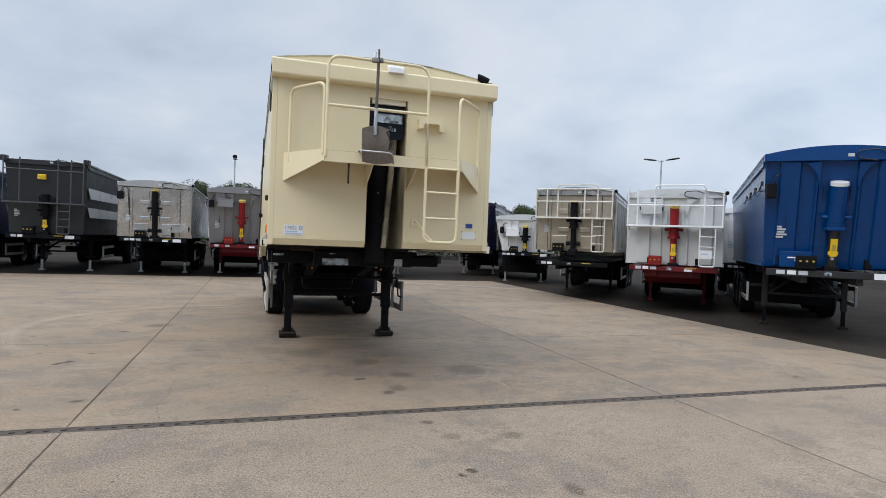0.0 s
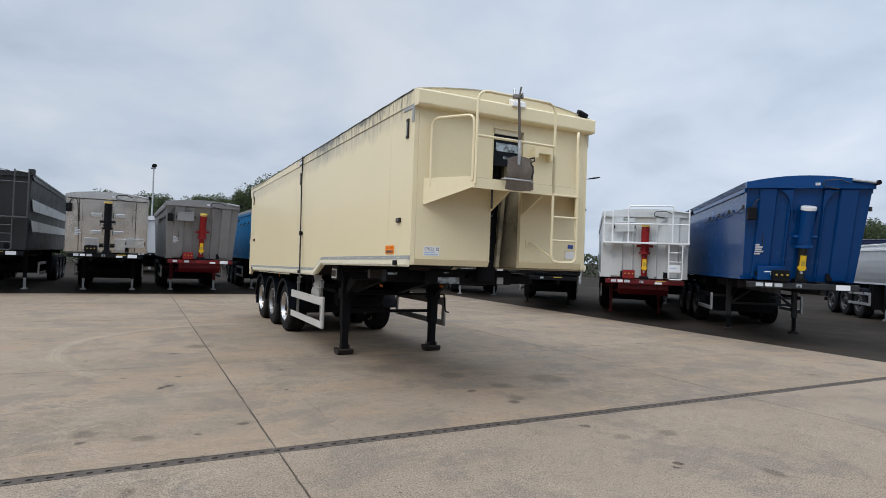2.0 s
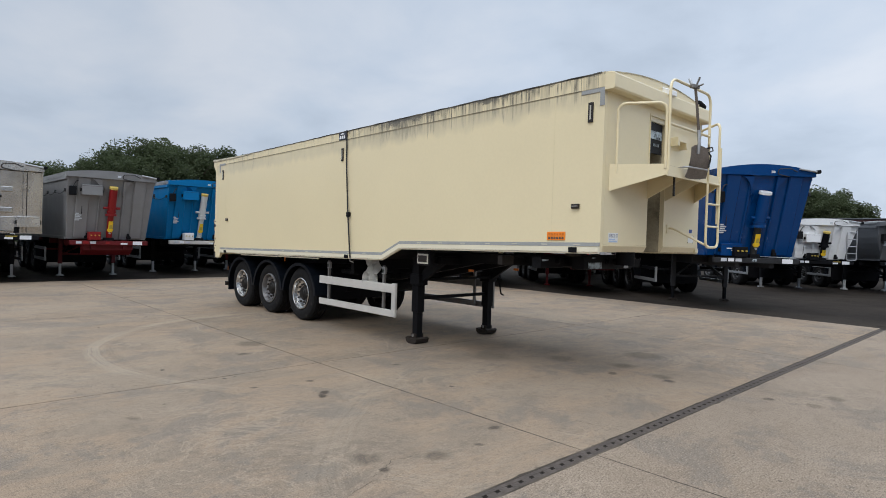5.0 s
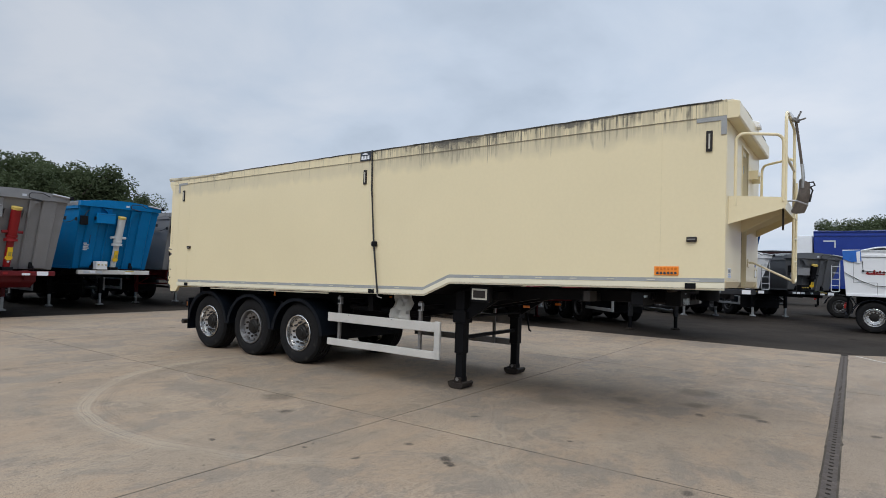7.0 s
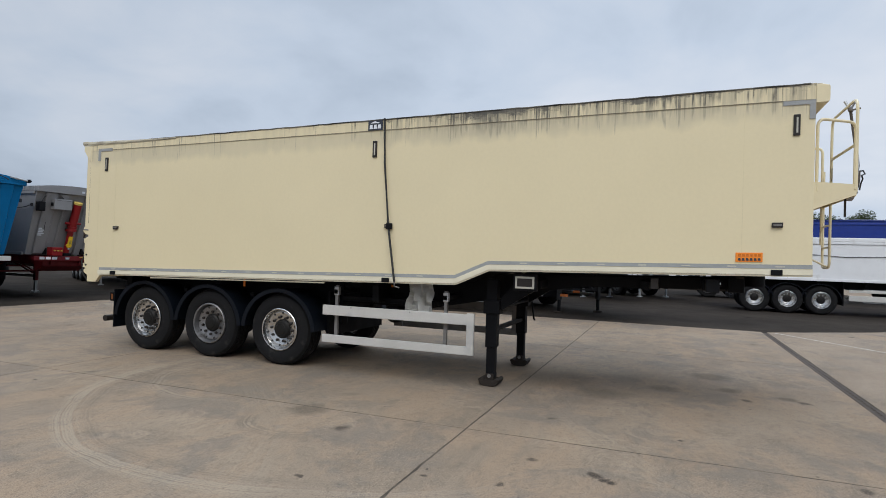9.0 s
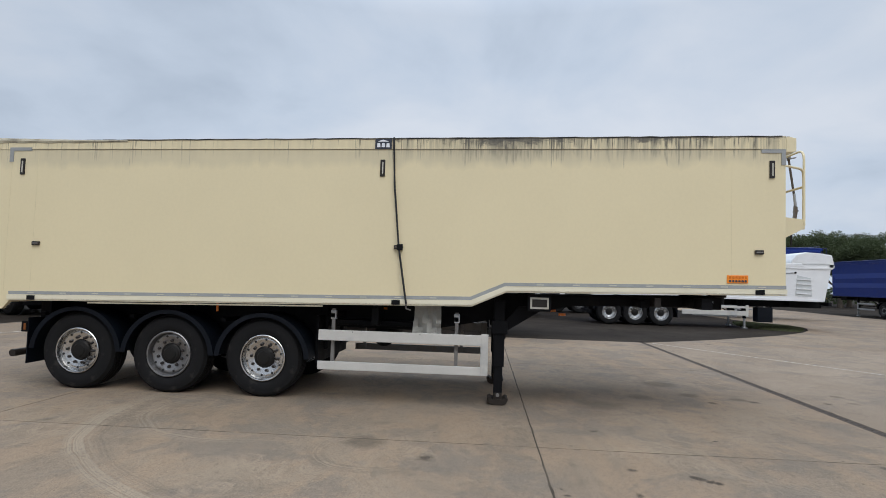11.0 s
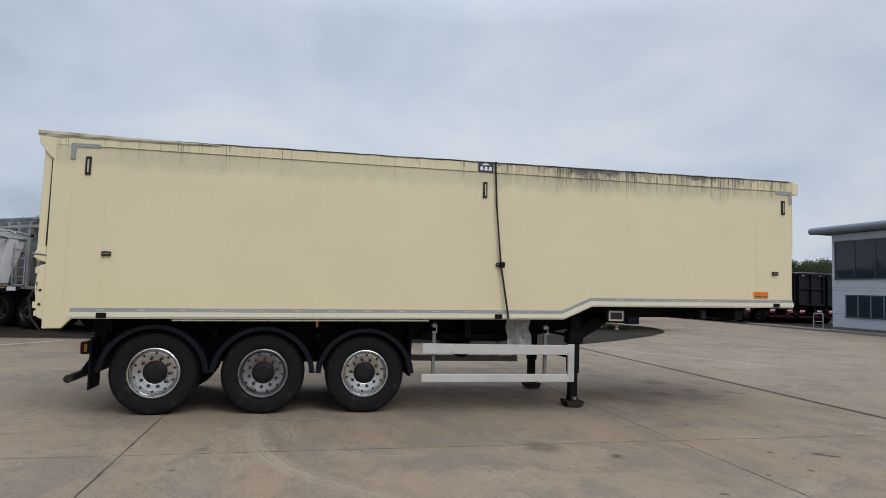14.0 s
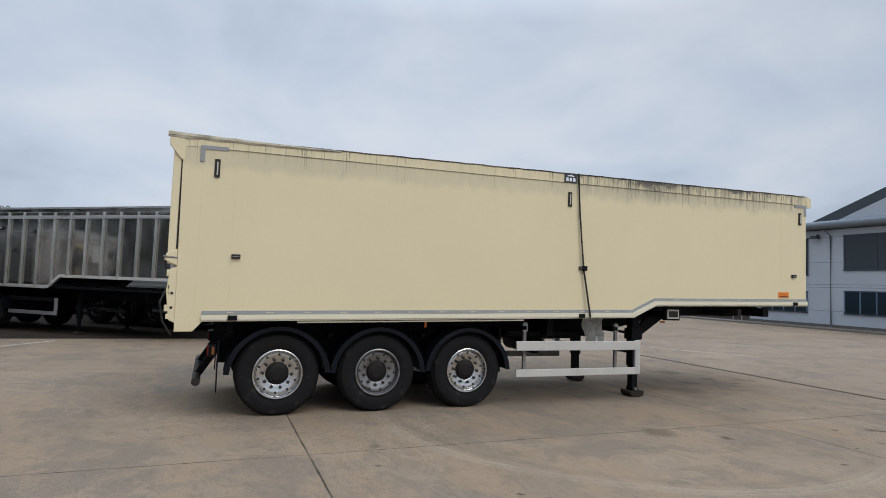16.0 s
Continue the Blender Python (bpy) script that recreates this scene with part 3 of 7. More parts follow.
def lathe(profile, seg=40, axis="x", bm=None, closed=False, caps=True):
    """A profile of (along, radius) turned round an axis through the origin."""
    b = bmesh.new()
    rings = []
    for a, r in profile:
        ring = []
        for k in range(seg):
            c, s = r * math.cos(2 * math.pi * k / seg), r * math.sin(2 * math.pi * k / seg)
            ring.append(b.verts.new({"x": (a, c, s), "y": (c, a, s), "z": (c, s, a)}[axis]))
        rings.append(ring)
    n = len(rings)
    for i in range(n if closed else n - 1):
        p, q = rings[i], rings[(i + 1) % n]
        for k in range(seg):
            b.faces.new((p[k], p[(k + 1) % seg], q[(k + 1) % seg], q[k]))
    if not closed and caps:
        b.faces.new(rings[0]), b.faces.new(rings[-1][::-1])
    return joined(bm, b)


def moved(bm, x, y, z):
    bmesh.ops.translate(bm, verts=bm.verts, vec=(x, y, z))
    return bm


def sheared(bm, slope, y0=0.0):
    """Lets things run downhill towards the rear."""
    for v in bm.verts:
        v.co.z -= slope * (v.co.y - y0)
    return bm


# ---- wheels, shared by all the trailers ----
def make_wheel_meshes():
    R, W = 0.525, 0.36
    prof = [(-W / 2 + 0.03, 0.30), (-W / 2, 0.34), (-W / 2 - 0.012, 0.42), (-W / 2 + 0.01, 0.49), (-W / 2 + 0.05, 0.518)]
    groove = []
    for i in range(5):
        a = -W / 2 + 0.06 + i * (W - 0.12) / 4
        groove += [(a - 0.012, R), (a - 0.008, R - 0.012), (a + 0.008, R - 0.012), (a + 0.012, R)]
    prof += groove + [(-a, r) for a, r in prof[::-1]]
    tyre = link_mesh("tyre", lathe(prof, 44, "x", closed=True), M_RUBBER, True)
    # the rim's outer side looks towards -x
    rim = lathe([(-0.165, 0.315), (-0.186, 0.311), (-0.192, 0.302), (-0.190, 0.290), (-0.176, 0.283), (-0.125, 0.277), (-0.108, 0.268), (-0.112, 0.262), (-0.126, 0.258), (-0.129, 0.250), (-0.122, 0.222), (-0.112, 0.190),
                 (-0.110, 0.150), (-0.100, 0.135), (-0.06, 0.12), (-0.05, 0.10), (0.0, 0.10), (0.0, 0.27), (0.165, 0.285), (0.17, 0.31)], 44, "x", caps=False)
    rim_me = link_mesh("rim", rim, M_ALLOY, True)
    hub = lathe([(-0.08, 0.138), (-0.118, 0.136), (-0.126, 0.122), (-0.142, 0.112), (-0.148, 0.088), (-0.160, 0.080), (-0.164, 0.05), (-0.164, 0.01)], 24, "x")
    hub_me = link_mesh("hub", hub, M_HUB, True)
    nuts, holes = bmesh.new(), bmesh.new()
    for k in range(10):
        a = 2 * math.pi * k / 10
        nuts = joined(nuts, moved(wheel_nut(), 0, 0.176 * math.cos(a), 0.176 * math.sin(a)))
        a += math.pi / 10
        holes = joined(holes, moved(vent_hole(), 0, 0.240 * math.cos(a), 0.240 * math.sin(a)))
    one = link_mesh("wheel_nut", wheel_nut(), M_CLIP), link_mesh("vent_hole", vent_hole(), M_HOSE)
    dull = rim_me.copy()
    dull.materials.clear()
    dull.materials.append(M_DULLRIM)
    dark = rim_me.copy()
    dark.materials.clear()
    dark.materials.append(M_DARKRIM)
    return tyre, rim_me, hub_me, link_mesh("nut_ring", nuts, M_GALV), link_mesh("vent_ring", holes, M_HOSE), one, dull, dark


def wheel_nut():
    return lathe([(-0.148, 0.010), (-0.144, 0.019), (-0.10, 0.022)], 6, "x")


def vent_hole():
    return lathe([(-0.131, 0.001), (-0.131, 0.016), (-0.110, 0.016)], 10, "x")


WHEEL = make_wheel_meshes()


def wheel(parent, x, y, side, turn=0.0, z=0.525, near=False, dull=False, steel=False):
    """side -1: the outer face looks to -x, 1: to +x. turn: how far it has rolled. near: with each nut on its own."""
    m = pose(x, y, z, turn, 0, 0) if side < 0 else pose(x, y, z, turn, 0, 180)
    w = shared("wheel", WHEEL[0], parent, m, "black tyre on an alloy rim")
    shared("rim", WHEEL[7] if steel else WHEEL[6] if dull else WHEEL[1], w, Matrix())
    shared("hub", WHEEL[2], w, Matrix(), "dark greasy hub")
    if near:
        for k in range(10):
            a = 2 * math.pi * k / 10
            shared("wheel_nut", WHEEL[5][0], w, pose(0, 0.176 * math.cos(a), 0.176 * math.sin(a)))
            a += math.pi / 10
            shared("vent_hole", WHEEL[5][1], w, pose(0, 0.240 * math.cos(a), 0.240 * math.sin(a)))
    else:
        shared("nut_ring", WHEEL[3], w, Matrix())
        shared("vent_ring", WHEEL[4], w, Matrix())
    return w


# ---- ground ----
def ground_sheet():
    b = bmesh.new()
    vs = [b.verts.new(p) for p in ((-900, -900, -0.014), (900, -900, -0.014), (900, 900, -0.014), (-900, 900, -0.014))]
    b.faces.new(vs)
    return solid("ground", b, M_ASPHALT, "dark worn asphalt ground of the trailer yard", "ground", kind="structure")


ground = ground_sheet()

# ---- the cream tipping trailer ----
FRONT, CENTRE, SLOPE = 6.8, 1.325, 0.0205
HALF = 1.275


def cream_trailer():
    t = thing("tipper_trailer", "cream painted bulk tipping trailer standing on its legs in the yard", "trailer", pose(CENTRE, FRONT, 0))

    def body(name, bm, mat, label="", smooth=False, parent=None):
        return part(name, sheared(bm, SLOPE), mat, parent or t, label, smooth)

    TOP, SEAM, LOW, HIGH, REAR = 3.60, 3.445, 1.42, 1.605, 10.60
    # box of the body: two sides, floor, rear, front with the recess for the ram
    outline = [(0.0, HIGH), (3.49, HIGH), (3.93, LOW), (10.25, LOW), (10.37, 1.28), (10.57, 1.28), (10.59, TOP), (0.0, TOP)]
    for s, nm in ((-1, "side_wall"), (1, "side_wall")):
        a, b_ = (-HALF, -HALF + 0.06) if s < 0 else (HALF - 0.06, HALF)
        body(nm, prism(outline, a, b_, "x", 0.004), M_SIDE, "cream panel with black mould streaks below the sheet")
    body("floor", prism([(0.80, HIGH), (3.49, HIGH), (3.93, LOW), (10.3, LOW), (10.3, LOW + 0.08), (3.95, LOW + 0.08), (3.5, HIGH + 0.08), (0.80, HIGH + 0.08)], -HALF + 0.06, HALF - 0.06), M_BLACK)
    body("floor", box(-HALF + 0.06, -0.27, 0.06, 0.80, HIGH, HIGH + 0.08), M_BLACK)
    body("floor", box(0.28, HALF - 0.06, 0.06, 0.80, HIGH, HIGH + 0.08), M_BLACK)
    body("tailgate", box(-HALF + 0.02, HALF - 0.02, 10.60, 10.69, 2.08, 3.50, 0.01), M_CREAM)
    body("tailgate_lower", box(-HALF + 0.07, HALF - 0.07, 10.50, 10.56, 1.36, 2.2, 0.01), M_CREAM)
    gl, gr = -0.215, 0.225
    body("front_wall", box(-HALF + 0.06, gl, 0.0, 0.06, HIGH + 0.085, TOP), M_CREAM)
    body("front_wall", box(gr, HALF - 0.06, 0.0, 0.06, HIGH + 0.085, TOP), M_CREAM)
    body("front_wall", box(gl, gr, 0.0, 0.06, 3.30, TOP), M_CREAM)
    body("recess_wall", box(gl - 0.05, gl, 0.058, 0.75, HIGH, 3.30), M_RECESS, "darker cream paint with black patches")
    body("recess_wall", box(gr, gr + 0.05, 0.058, 0.75, HIGH, 3.30), M_RECESS, "darker cream paint with black patches")
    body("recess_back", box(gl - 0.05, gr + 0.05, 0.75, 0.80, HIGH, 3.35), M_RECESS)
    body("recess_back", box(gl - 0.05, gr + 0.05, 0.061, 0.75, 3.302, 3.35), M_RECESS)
    # lower lip of the front and the bevelled floor edge
    body("front_sill", prism([(0.035, HIGH), (-0.004, HIGH + 0.07), (-0.004, HIGH + 0.084), (0.06, HIGH + 0.084), (0.06, HIGH)], -HALF + 0.061, gl, "x"), M_CREAM)
    body("front_sill", prism([(0.035, HIGH), (-0.004, HIGH + 0.07), (-0.004, HIGH + 0.084), (0.06, HIGH + 0.084), (0.06, HIGH)], gr, HALF - 0.061, "x"), M_CREAM)
    # window opening trim and the black flap behind it
    body("window_trim", box(gl - 0.012, gr + 0.012, -0.010, 0.004, 3.30, 3.325), M_CREAM)
    body("window_trim", box(gl + 0.03, gr - 0.02, 0.02, 0.05, 3.245, 3.300), M_RAIL)
    body("window_trim", box(gl - 0.012, gl, -0.010, 0.004, 2.62, 3.30), M_CREAM)
    body("window_trim", box(gr, gr + 0.012, -0.010, 0.004, 2.62, 3.30), M_CREAM)
    flap = body("flap", box(gl + 0.01, gr - 0.03, 0.05, 0.065, 2.86, 3.28, 0.004), M_PLASTIC, "black rubber flap with pale print")
    body("print", box(gl + 0.07, gr - 0.05, 0.040, 0.048, 3.04, 3.14), M_LABELGREY, parent=flap)
    for i in range(5):
        body("print", box(gl + 0.18 + i * 0.030, gl + 0.20 + i * 0.030, 0.040, 0.048, 2.95, 2.985), M_LABELGREY, parent=flap)
    # ram inside the recess
    ram = part("ram", tube([(-0.03, 0.38, 1.42), (0.0, 0.38, 3.2)], 0.12, 20), M_BLACK, t, "black hydraulic ram", True)
    part("ram_collar", tube([(0, 0.38, 1.9), (0, 0.38, 1.98)], 0.135, 20), M_BLACK, ram, smooth=True)
    part("guide_plate", prism([(0.02, 1.60), (0.075, 1.60), (0.175, 2.95), (0.115, 2.95)], 0.22, 0.30, "y", 0.006), M_RECESS, ram, "darkened cream guide plate")
    part("bolt", tube([(-0.02, 0.262, 2.25), (-0.02, 0.275, 2.25)], 0.018, 10), M_GALV, ram)
    # hood and the rolled sheet on top
    n = 14

    def crown(x):
        return 0.125 * (1 - (x / HALF) ** 2)

    E = 0.004
    xs = [-HALF - E + 2 * (HALF + E) * i / n for i in range(n + 1)]
    arch = [(x, TOP + crown(min(HALF, max(-HALF, x)))) for x in xs]
    hood = body("hood", prism(arch + [(HALF + E, 3.50), (-HALF - E, 3.50)], -0.045, 0.03, "y", 0.005), M_CREAM, "cream front hood with an arched top")
    band = [(-0.05, 3.60), (-0.115, 3.585), (-0.125, 3.57), (-0.125, 3.425), (-0.11, 3.405), (0.0, 3.405), (0.0, 3.60)]
    body("hood_band", prism(band, -HALF - 0.012, HALF + 0.012, "x", 0.004), M_CREAM, "cream folded band across the front", parent=hood)
    body("hood_lip", prism([(x, z + 0.007) for x, z in arch] + [(x, z - 0.004) for x, z in arch[::-1]], -0.052, 0.04, "y"), M_FOLD, parent=hood)
    sheet = bmesh.new()
    rows = []
    random.seed(4)
    for j in range(46):
        y = 0.02 + (10.72 - 0.02) * j / 45
        row = []
        for i in range(n + 1):
            x = xs[i]
            sag = 0.012 * math.sin(j * 1.9) * math.sin(i * 0.9) - (0.03 * math.sin(math.pi * (j % 5) / 5) if 2 < i < n - 2 else 0)
            row.append(sheet.verts.new((x, y, TOP + 0.012 + crown(min(HALF, max(-HALF, x))) + sag)))
        rows.append(row)
    for a, b_ in zip(rows, rows[1:]):
        for i in range(len(a) - 1):
            sheet.faces.new((a[i], a[i + 1], b_[i + 1], b_[i]))
    bmesh.ops.solidify(sheet, geom=sheet.faces[:], thickness=0.002)
    body("roll_sheet", sheet, M_SHEET, "cream roll-over sheet with black mould along its edge", True)
    for s in (-1, 1):
        hang = [(0.0, SEAM), (10.58, SEAM + 0.045), (10.60, TOP + 0.012), (0.0, TOP + 0.012)]
        body("sheet_skirt", prism(hang, s * (HALF + 0.001), s * (HALF + 0.005), "x"), M_SHEET, "cream sheet skirt with black mould streaks")
    # rolled end of the sheet at the rear corner
    fold = bmesh.new()
    random.seed(31)
    strips = []
    for j in range(40):
        y = 8.7 + 2.06 * j / 39
        lift = 0.028 * (j / 39) ** 2
        strips.append([fold.verts.new((-HALF + dx + 0.006 * math.sin(j * 0.9 + dz * 40) * (j / 39), y, TOP + dz * (0.4 + 0.6 * j / 39) + lift + random.uniform(-0.004, 0.004) * (j / 39))) for dx, dz in ((-0.010, -0.045), (-0.020, -0.012), (-0.012, 0.022), (0.02, 0.035), (0.06, 0.030))])
    for r0, r1 in zip(strips, strips[1:]):
        for i in range(4):
            fold.faces.new((r0[i], r0[i + 1], r1[i + 1], r1[i]))
    body("sheet_end", fold, M_FOLD, "crumpled pale end of the sheet")
    body("rear_flange", prism([(10.56, 3.30), (10.62, 3.34), (10.74, 3.50), (10.74, 3.58), (10.56, 3.58)], -HALF - 0.008, -HALF + 0.05, "x", 0.006), M_CREAM)
    random.seed(12)
    ripple = [(-HALF - 0.004 + random.uniform(-0.003, 0.003), 0.05 + 0.137 * i, TOP + 0.008 + random.uniform(-0.003, 0.004)) for i in range(79)]
    body("gutter_edge", tube(ripple, 0.010, 6), M_SEAMDIRT, "black dirty edge of the sheet")
    # thin dark tube that draws the shadow of the sheet's lower edge
    for s in (-1, 1):
        body("hem_shadow", tube([(s * (HALF + 0.006), 0.3, SEAM + 0.001), (s * (HALF + 0.006), 10.1, SEAM + 0.044)], 0.0038, 5), M_HEMSHADE, "thin dark line for the shadow under the sheet's hem")
    # lower rails, with a grey strip of rivets, on both sides
    for s in (-1, 1):
        xo = s * HALF

        def band(z0, z1, d):
            up = [(0.0, HIGH + z0), (3.49, HIGH + z0), (3.93, LOW + z0), (10.28, LOW + z0)]
            dn = [(10.28, LOW + z1), (3.95, LOW + z1), (3.51, HIGH + z1), (0.0, HIGH + z1)]
            return prism(up + dn, xo, xo + s * d, "x")

        rail = body("side_rail", band(-0.002, 0.058, 0.035), M_RAIL, "pale cream lower rail")
        body("strip", band(0.062, 0.105, 0.012), M_STRIP, "grey strip with pale rivet marks", parent=rail)
        body("ledge", band(-0.022, -0.004, 0.02), M_RAIL, parent=rail)
        body("lower_ledge", box(min(xo - s * 0.03, xo - s * 0.005), max(xo - s * 0.03, xo - s * 0.005), 5.9, 9.15, LOW - 0.052, LOW - 0.034), M_RAIL, parent=rail)
        for i in range(22):
            y = 0.25 + i * 0.46
            if 3.35 < y < 4.05:
                continue
            z = (HIGH if y < 3.5 else LOW) + 0.082
            body("rivet_mark", box(xo + s * 0.012, xo + s * 0.015, y, y + 0.09, z - 0.007, z + 0.007), M_RIVET, parent=rail)
    # slots, clips and side markers
    for s in (-1, 1):
        xo = s * HALF
        for y, dz in ((0.17, -0.03), (5.16, 0.0), (10.20, 0.035)):
            slot = body("vent_slot", box(xo, xo + s * 0.018, y - 0.032, y + 0.032, 3.10 + dz, 3.325 + dz, 0.006), M_CLIP, "dark slotted vent")
            body("slot_bar", box(xo + s * 0.018, xo + s * 0.024, y - 0.010, y + 0.006, 3.13 + dz, 3.29 + dz), M_RIVET, parent=slot)
        for y, dz in ((0.33, -0.035), (4.92, 0.0), (9.93, 0.02)):
            clip = body("clip", box(xo, xo + s * 0.03, y - 0.052, y + 0.052, 2.135 + dz, 2.19 + dz, 0.008), M_CLIP, "dark steel clip")
            body("clip_slot", box(xo + s * 0.03, xo + s * 0.034, y - 0.04, y + 0.04, 2.156 + dz, 2.170 + dz), M_STEEL, parent=clip)
            low = LOW if y > 3.6 else HIGH
            body("lower_clip", box(xo + s * 0.03, xo + s * 0.05, y - 0.055, y + 0.055, low - 0.012, low + 0.05, 0.006), M_BLACK)
        # grey corner pieces under the sheet
        for y0, y1, yl, dz in ((0.0, 0.30, 0.0, 0.0), (10.08, 10.40, 10.345, 0.075)):
            body("corner_strip", box(xo, xo + s * 0.009, y0, y1, 3.395 + dz, 3.44 + dz), M_STRIP)
            body("corner_strip", box(xo, xo + s * 0.009, yl, yl + 0.055, 3.24 + dz, 3.395 + dz), M_STRIP)
    for s in (-1, 1):
        for y, z0 in ((9.98, LOW + 0.11), (10.36, LOW + 0.11), (0.66, HIGH + 0.11)):
            body("panel_seam", box(s * HALF, s * (HALF + 0.0015), y, y + 0.006, z0, SEAM - 0.01), M_SEAM)
    # strap round the body
    strap = body("strap", tube([(-HALF - 0.02, 5.02, 3.62), (-HALF - 0.03, 4.99, 3.0), (-HALF - 0.035, 4.905, 2.16), (-HALF - 0.055, 4.78, 1.42)], 0.014, 6), M_HOSE, "black lashing strap")
    body("ratchet", box(-HALF - 0.06, -HALF - 0.015, 4.85, 4.93, 2.12, 2.20, 0.01), M_BLACK, parent=strap)
    body("hook", tube([(-HALF - 0.055, 4.78, 1.42), (-HALF - 0.05, 4.78, 1.36), (-HALF - 0.02, 4.72, 1.34)], 0.01, 6), M_STEEL, parent=strap)
    # badge, orange plate
    badge = body("badge", box(-HALF - 0.016, -HALF - 0.008, 5.05, 5.27, 3.47, 3.60), M_INK, "dark maker's badge with a white mark")
    body("badge_mark", prism([(5.09, 3.565), (5.235, 3.565), (5.20, 3.582), (5.165, 3.592), (5.13, 3.582)], -HALF - 0.016, -HALF - 0.019, "x"), M_PAPER, parent=badge)
    for i in range(3):
        y = 5.075 + i * 0.062
        body("badge_mark", prism([(y, 3.49), (y + 0.048, 3.49), (y + 0.042, 3.545), (y + 0.006, 3.545)], -HALF - 0.016, -HALF - 0.019, "x"), M_PAPER, parent=badge)
    plate = body("orange_plate", box(-HALF - 0.01, -HALF, 0.46, 0.72, 1.735, 1.835, 0.003), M_ORANGE, "orange maker's plate with dark marks")
    for i in range(6):
        y = 0.478 + i * 0.038
        body("plate_line", box(-HALF - 0.0125, -HALF - 0.01, y, y + 0.027, 1.792, 1.822), M_LAMP_ORANGE, parent=plate)
        body("plate_bar", prism([(y, 1.748), (y + 0.030, 1.748), (y + 0.026, 1.776), (y + 0.004, 1.776)], -HALF - 0.0125, -HALF - 0.01, "x"), M_INK, parent=plate)
    # front decals
    lab = body("sticker", box(-1.105, -0.90, -0.003, 0.0, 1.715, 1.825), M_STICKER, "pale stock sticker with grey print")
    lettering("17822", lab, pose(-1.10, -0.0045, 1.775, 90, 0, 0), 0.052, M_GREYPRINT)
    for i in range(3):
        for j in range(3):
            if (i, j) != (1, 1):
                body("square_mark", box(-0.945 + i * 0.013, -0.935 + i * 0.013, -0.005, -0.003, 1.775 + j * 0.013, 1.785 + j * 0.013), M_GREYPRINT, parent=lab)
    body("print_line", box(-1.095, -0.965, -0.005, -0.003, 1.745, 1.758), M_PALEPRINT, parent=lab)
    body("print_line", box(-1.095, -0.92, -0.005, -0.003, 1.722, 1.736), M_PALEPRINT, parent=lab)
    body("blue_sticker", box(0.99, 1.075, -0.004, 0.0, 1.875, 1.925), M_BLUEPRINT, "small blue sticker")
    pl = body("data_plate", box(0.94, 1.12, -0.005, 0.0, 1.735, 1.84), M_CREAM, "small riveted data plate")
    body("plate_face", box(0.948, 1.112, -0.007, -0.005, 1.743, 1.832), M_STICKER, parent=pl)
    for x in (0.945, 1.115):
        for z in (1.742, 1.833):
            body("rivet", tube([(x, -0.005, z), (x, -0.009, z)], 0.006, 6), M_FOOT, parent=pl)
    # bracket on the front wall
    br = body("bracket", prism([(0.345, 3.10), (0.64, 3.10), (0.64, 2.97), (0.60, 2.97), (0.585, 3.05), (0.41, 3.05), (0.395, 2.99), (0.345, 2.99)], -0.10, 0.0, "y"), M_CREAM, "cream steel bracket")
    # lamp and sheet winder on top of the hood
    body("work_lamp", prism([(-0.05, 3.565), (-0.165, 3.56), (-0.16, 3.625), (-0.05, 3.675)], -0.045, 0.135, "x", 0.006), M_WHITE, "small white lamp housing")
    win = body("winder_drum", tube([(1.06, -0.03, 3.665), (1.075, -0.035, 3.665), (1.165, -0.05, 3.63), (1.18, -0.05, 3.622)], 0.045, 18), M_BLACK, "black sheet winder drum", True)
    body("winder_bracket", box(1.10, 1.17, -0.05, 0.02, 3.58, 3.66), M_CLIP, parent=win)

    # ---- platform with its hoops and ladder ----
    ZP = 2.585
    plat = body("platform", prism([(-1.125, 0.004), (-0.748, -0.492), (0.728, -0.492), (1.125, 0.004)], ZP - 0.022, ZP + 0.004, "z"), M_MESH, "cream platform of expanded metal")
    body("platform_lip", prism([(-0.50, ZP - 0.115), (-0.485, ZP - 0.115), (-0.485, ZP), (-0.50, ZP)], -0.76, 0.74, "x"), M_CREAM, parent=plat)

    def gusset(p0, p1, h0, h1, nm="gusset"):
        """An upright plate from p0 (at the wall) to p1 (outer end), h0 and h1 deep."""
        b = bmesh.new()
        d = Vector((p1[0] - p0[0], p1[1] - p0[1], 0)).normalized()
        nrm = Vector((-d.y, d.x, 0)) * 0.006
        q = [(p0[0], p0[1], ZP + 0.015), (p1[0], p1[1], ZP + 0.015), (p1[0], p1[1], ZP - h1), (p0[0], p0[1], ZP - h0)]
        f = [b.verts.new(Vector(c) + nrm) for c in q]
        g = [b.verts.new(Vector(c) - nrm) for c in q]
        b.faces.new(f), b.faces.new(g[::-1])
        for i in range(4):
            b.faces.new((f[i], f[(i + 1) % 4], g[(i + 1) % 4], g[i]))
        return body(nm, b, M_CREAM, parent=plat)

    gusset((-1.13, 0.0), (-0.75, -0.50), 0.29, 0.10)
    gusset((1.13, 0.0), (0.73, -0.50), 0.29, 0.10)
    gusset((gl - 0.02, 0.0), (gl - 0.02, -0.46), 0.32, 0.09)
    gusset((gr + 0.02, 0.0), (gr + 0.02, -0.46), 0.32, 0.09)
    body("drop_bar", box(-0.505, -0.488, -0.47, -0.45, 2.26, 2.56), M_CLIP, parent=plat)
    R = 0.0165

    def rod(pts, nm, r=R, par=plat):
        return body(nm, tube(pts, r, 8), M_CREAM, parent=par, smooth=True)

    rod(path((-1.08, -0.06, 2.50), (-1.08, -0.06, 3.28), (-0.77, -0.48, 3.28), (-0.77, -0.48, 2.55), r=0.10), "hand_hoop")
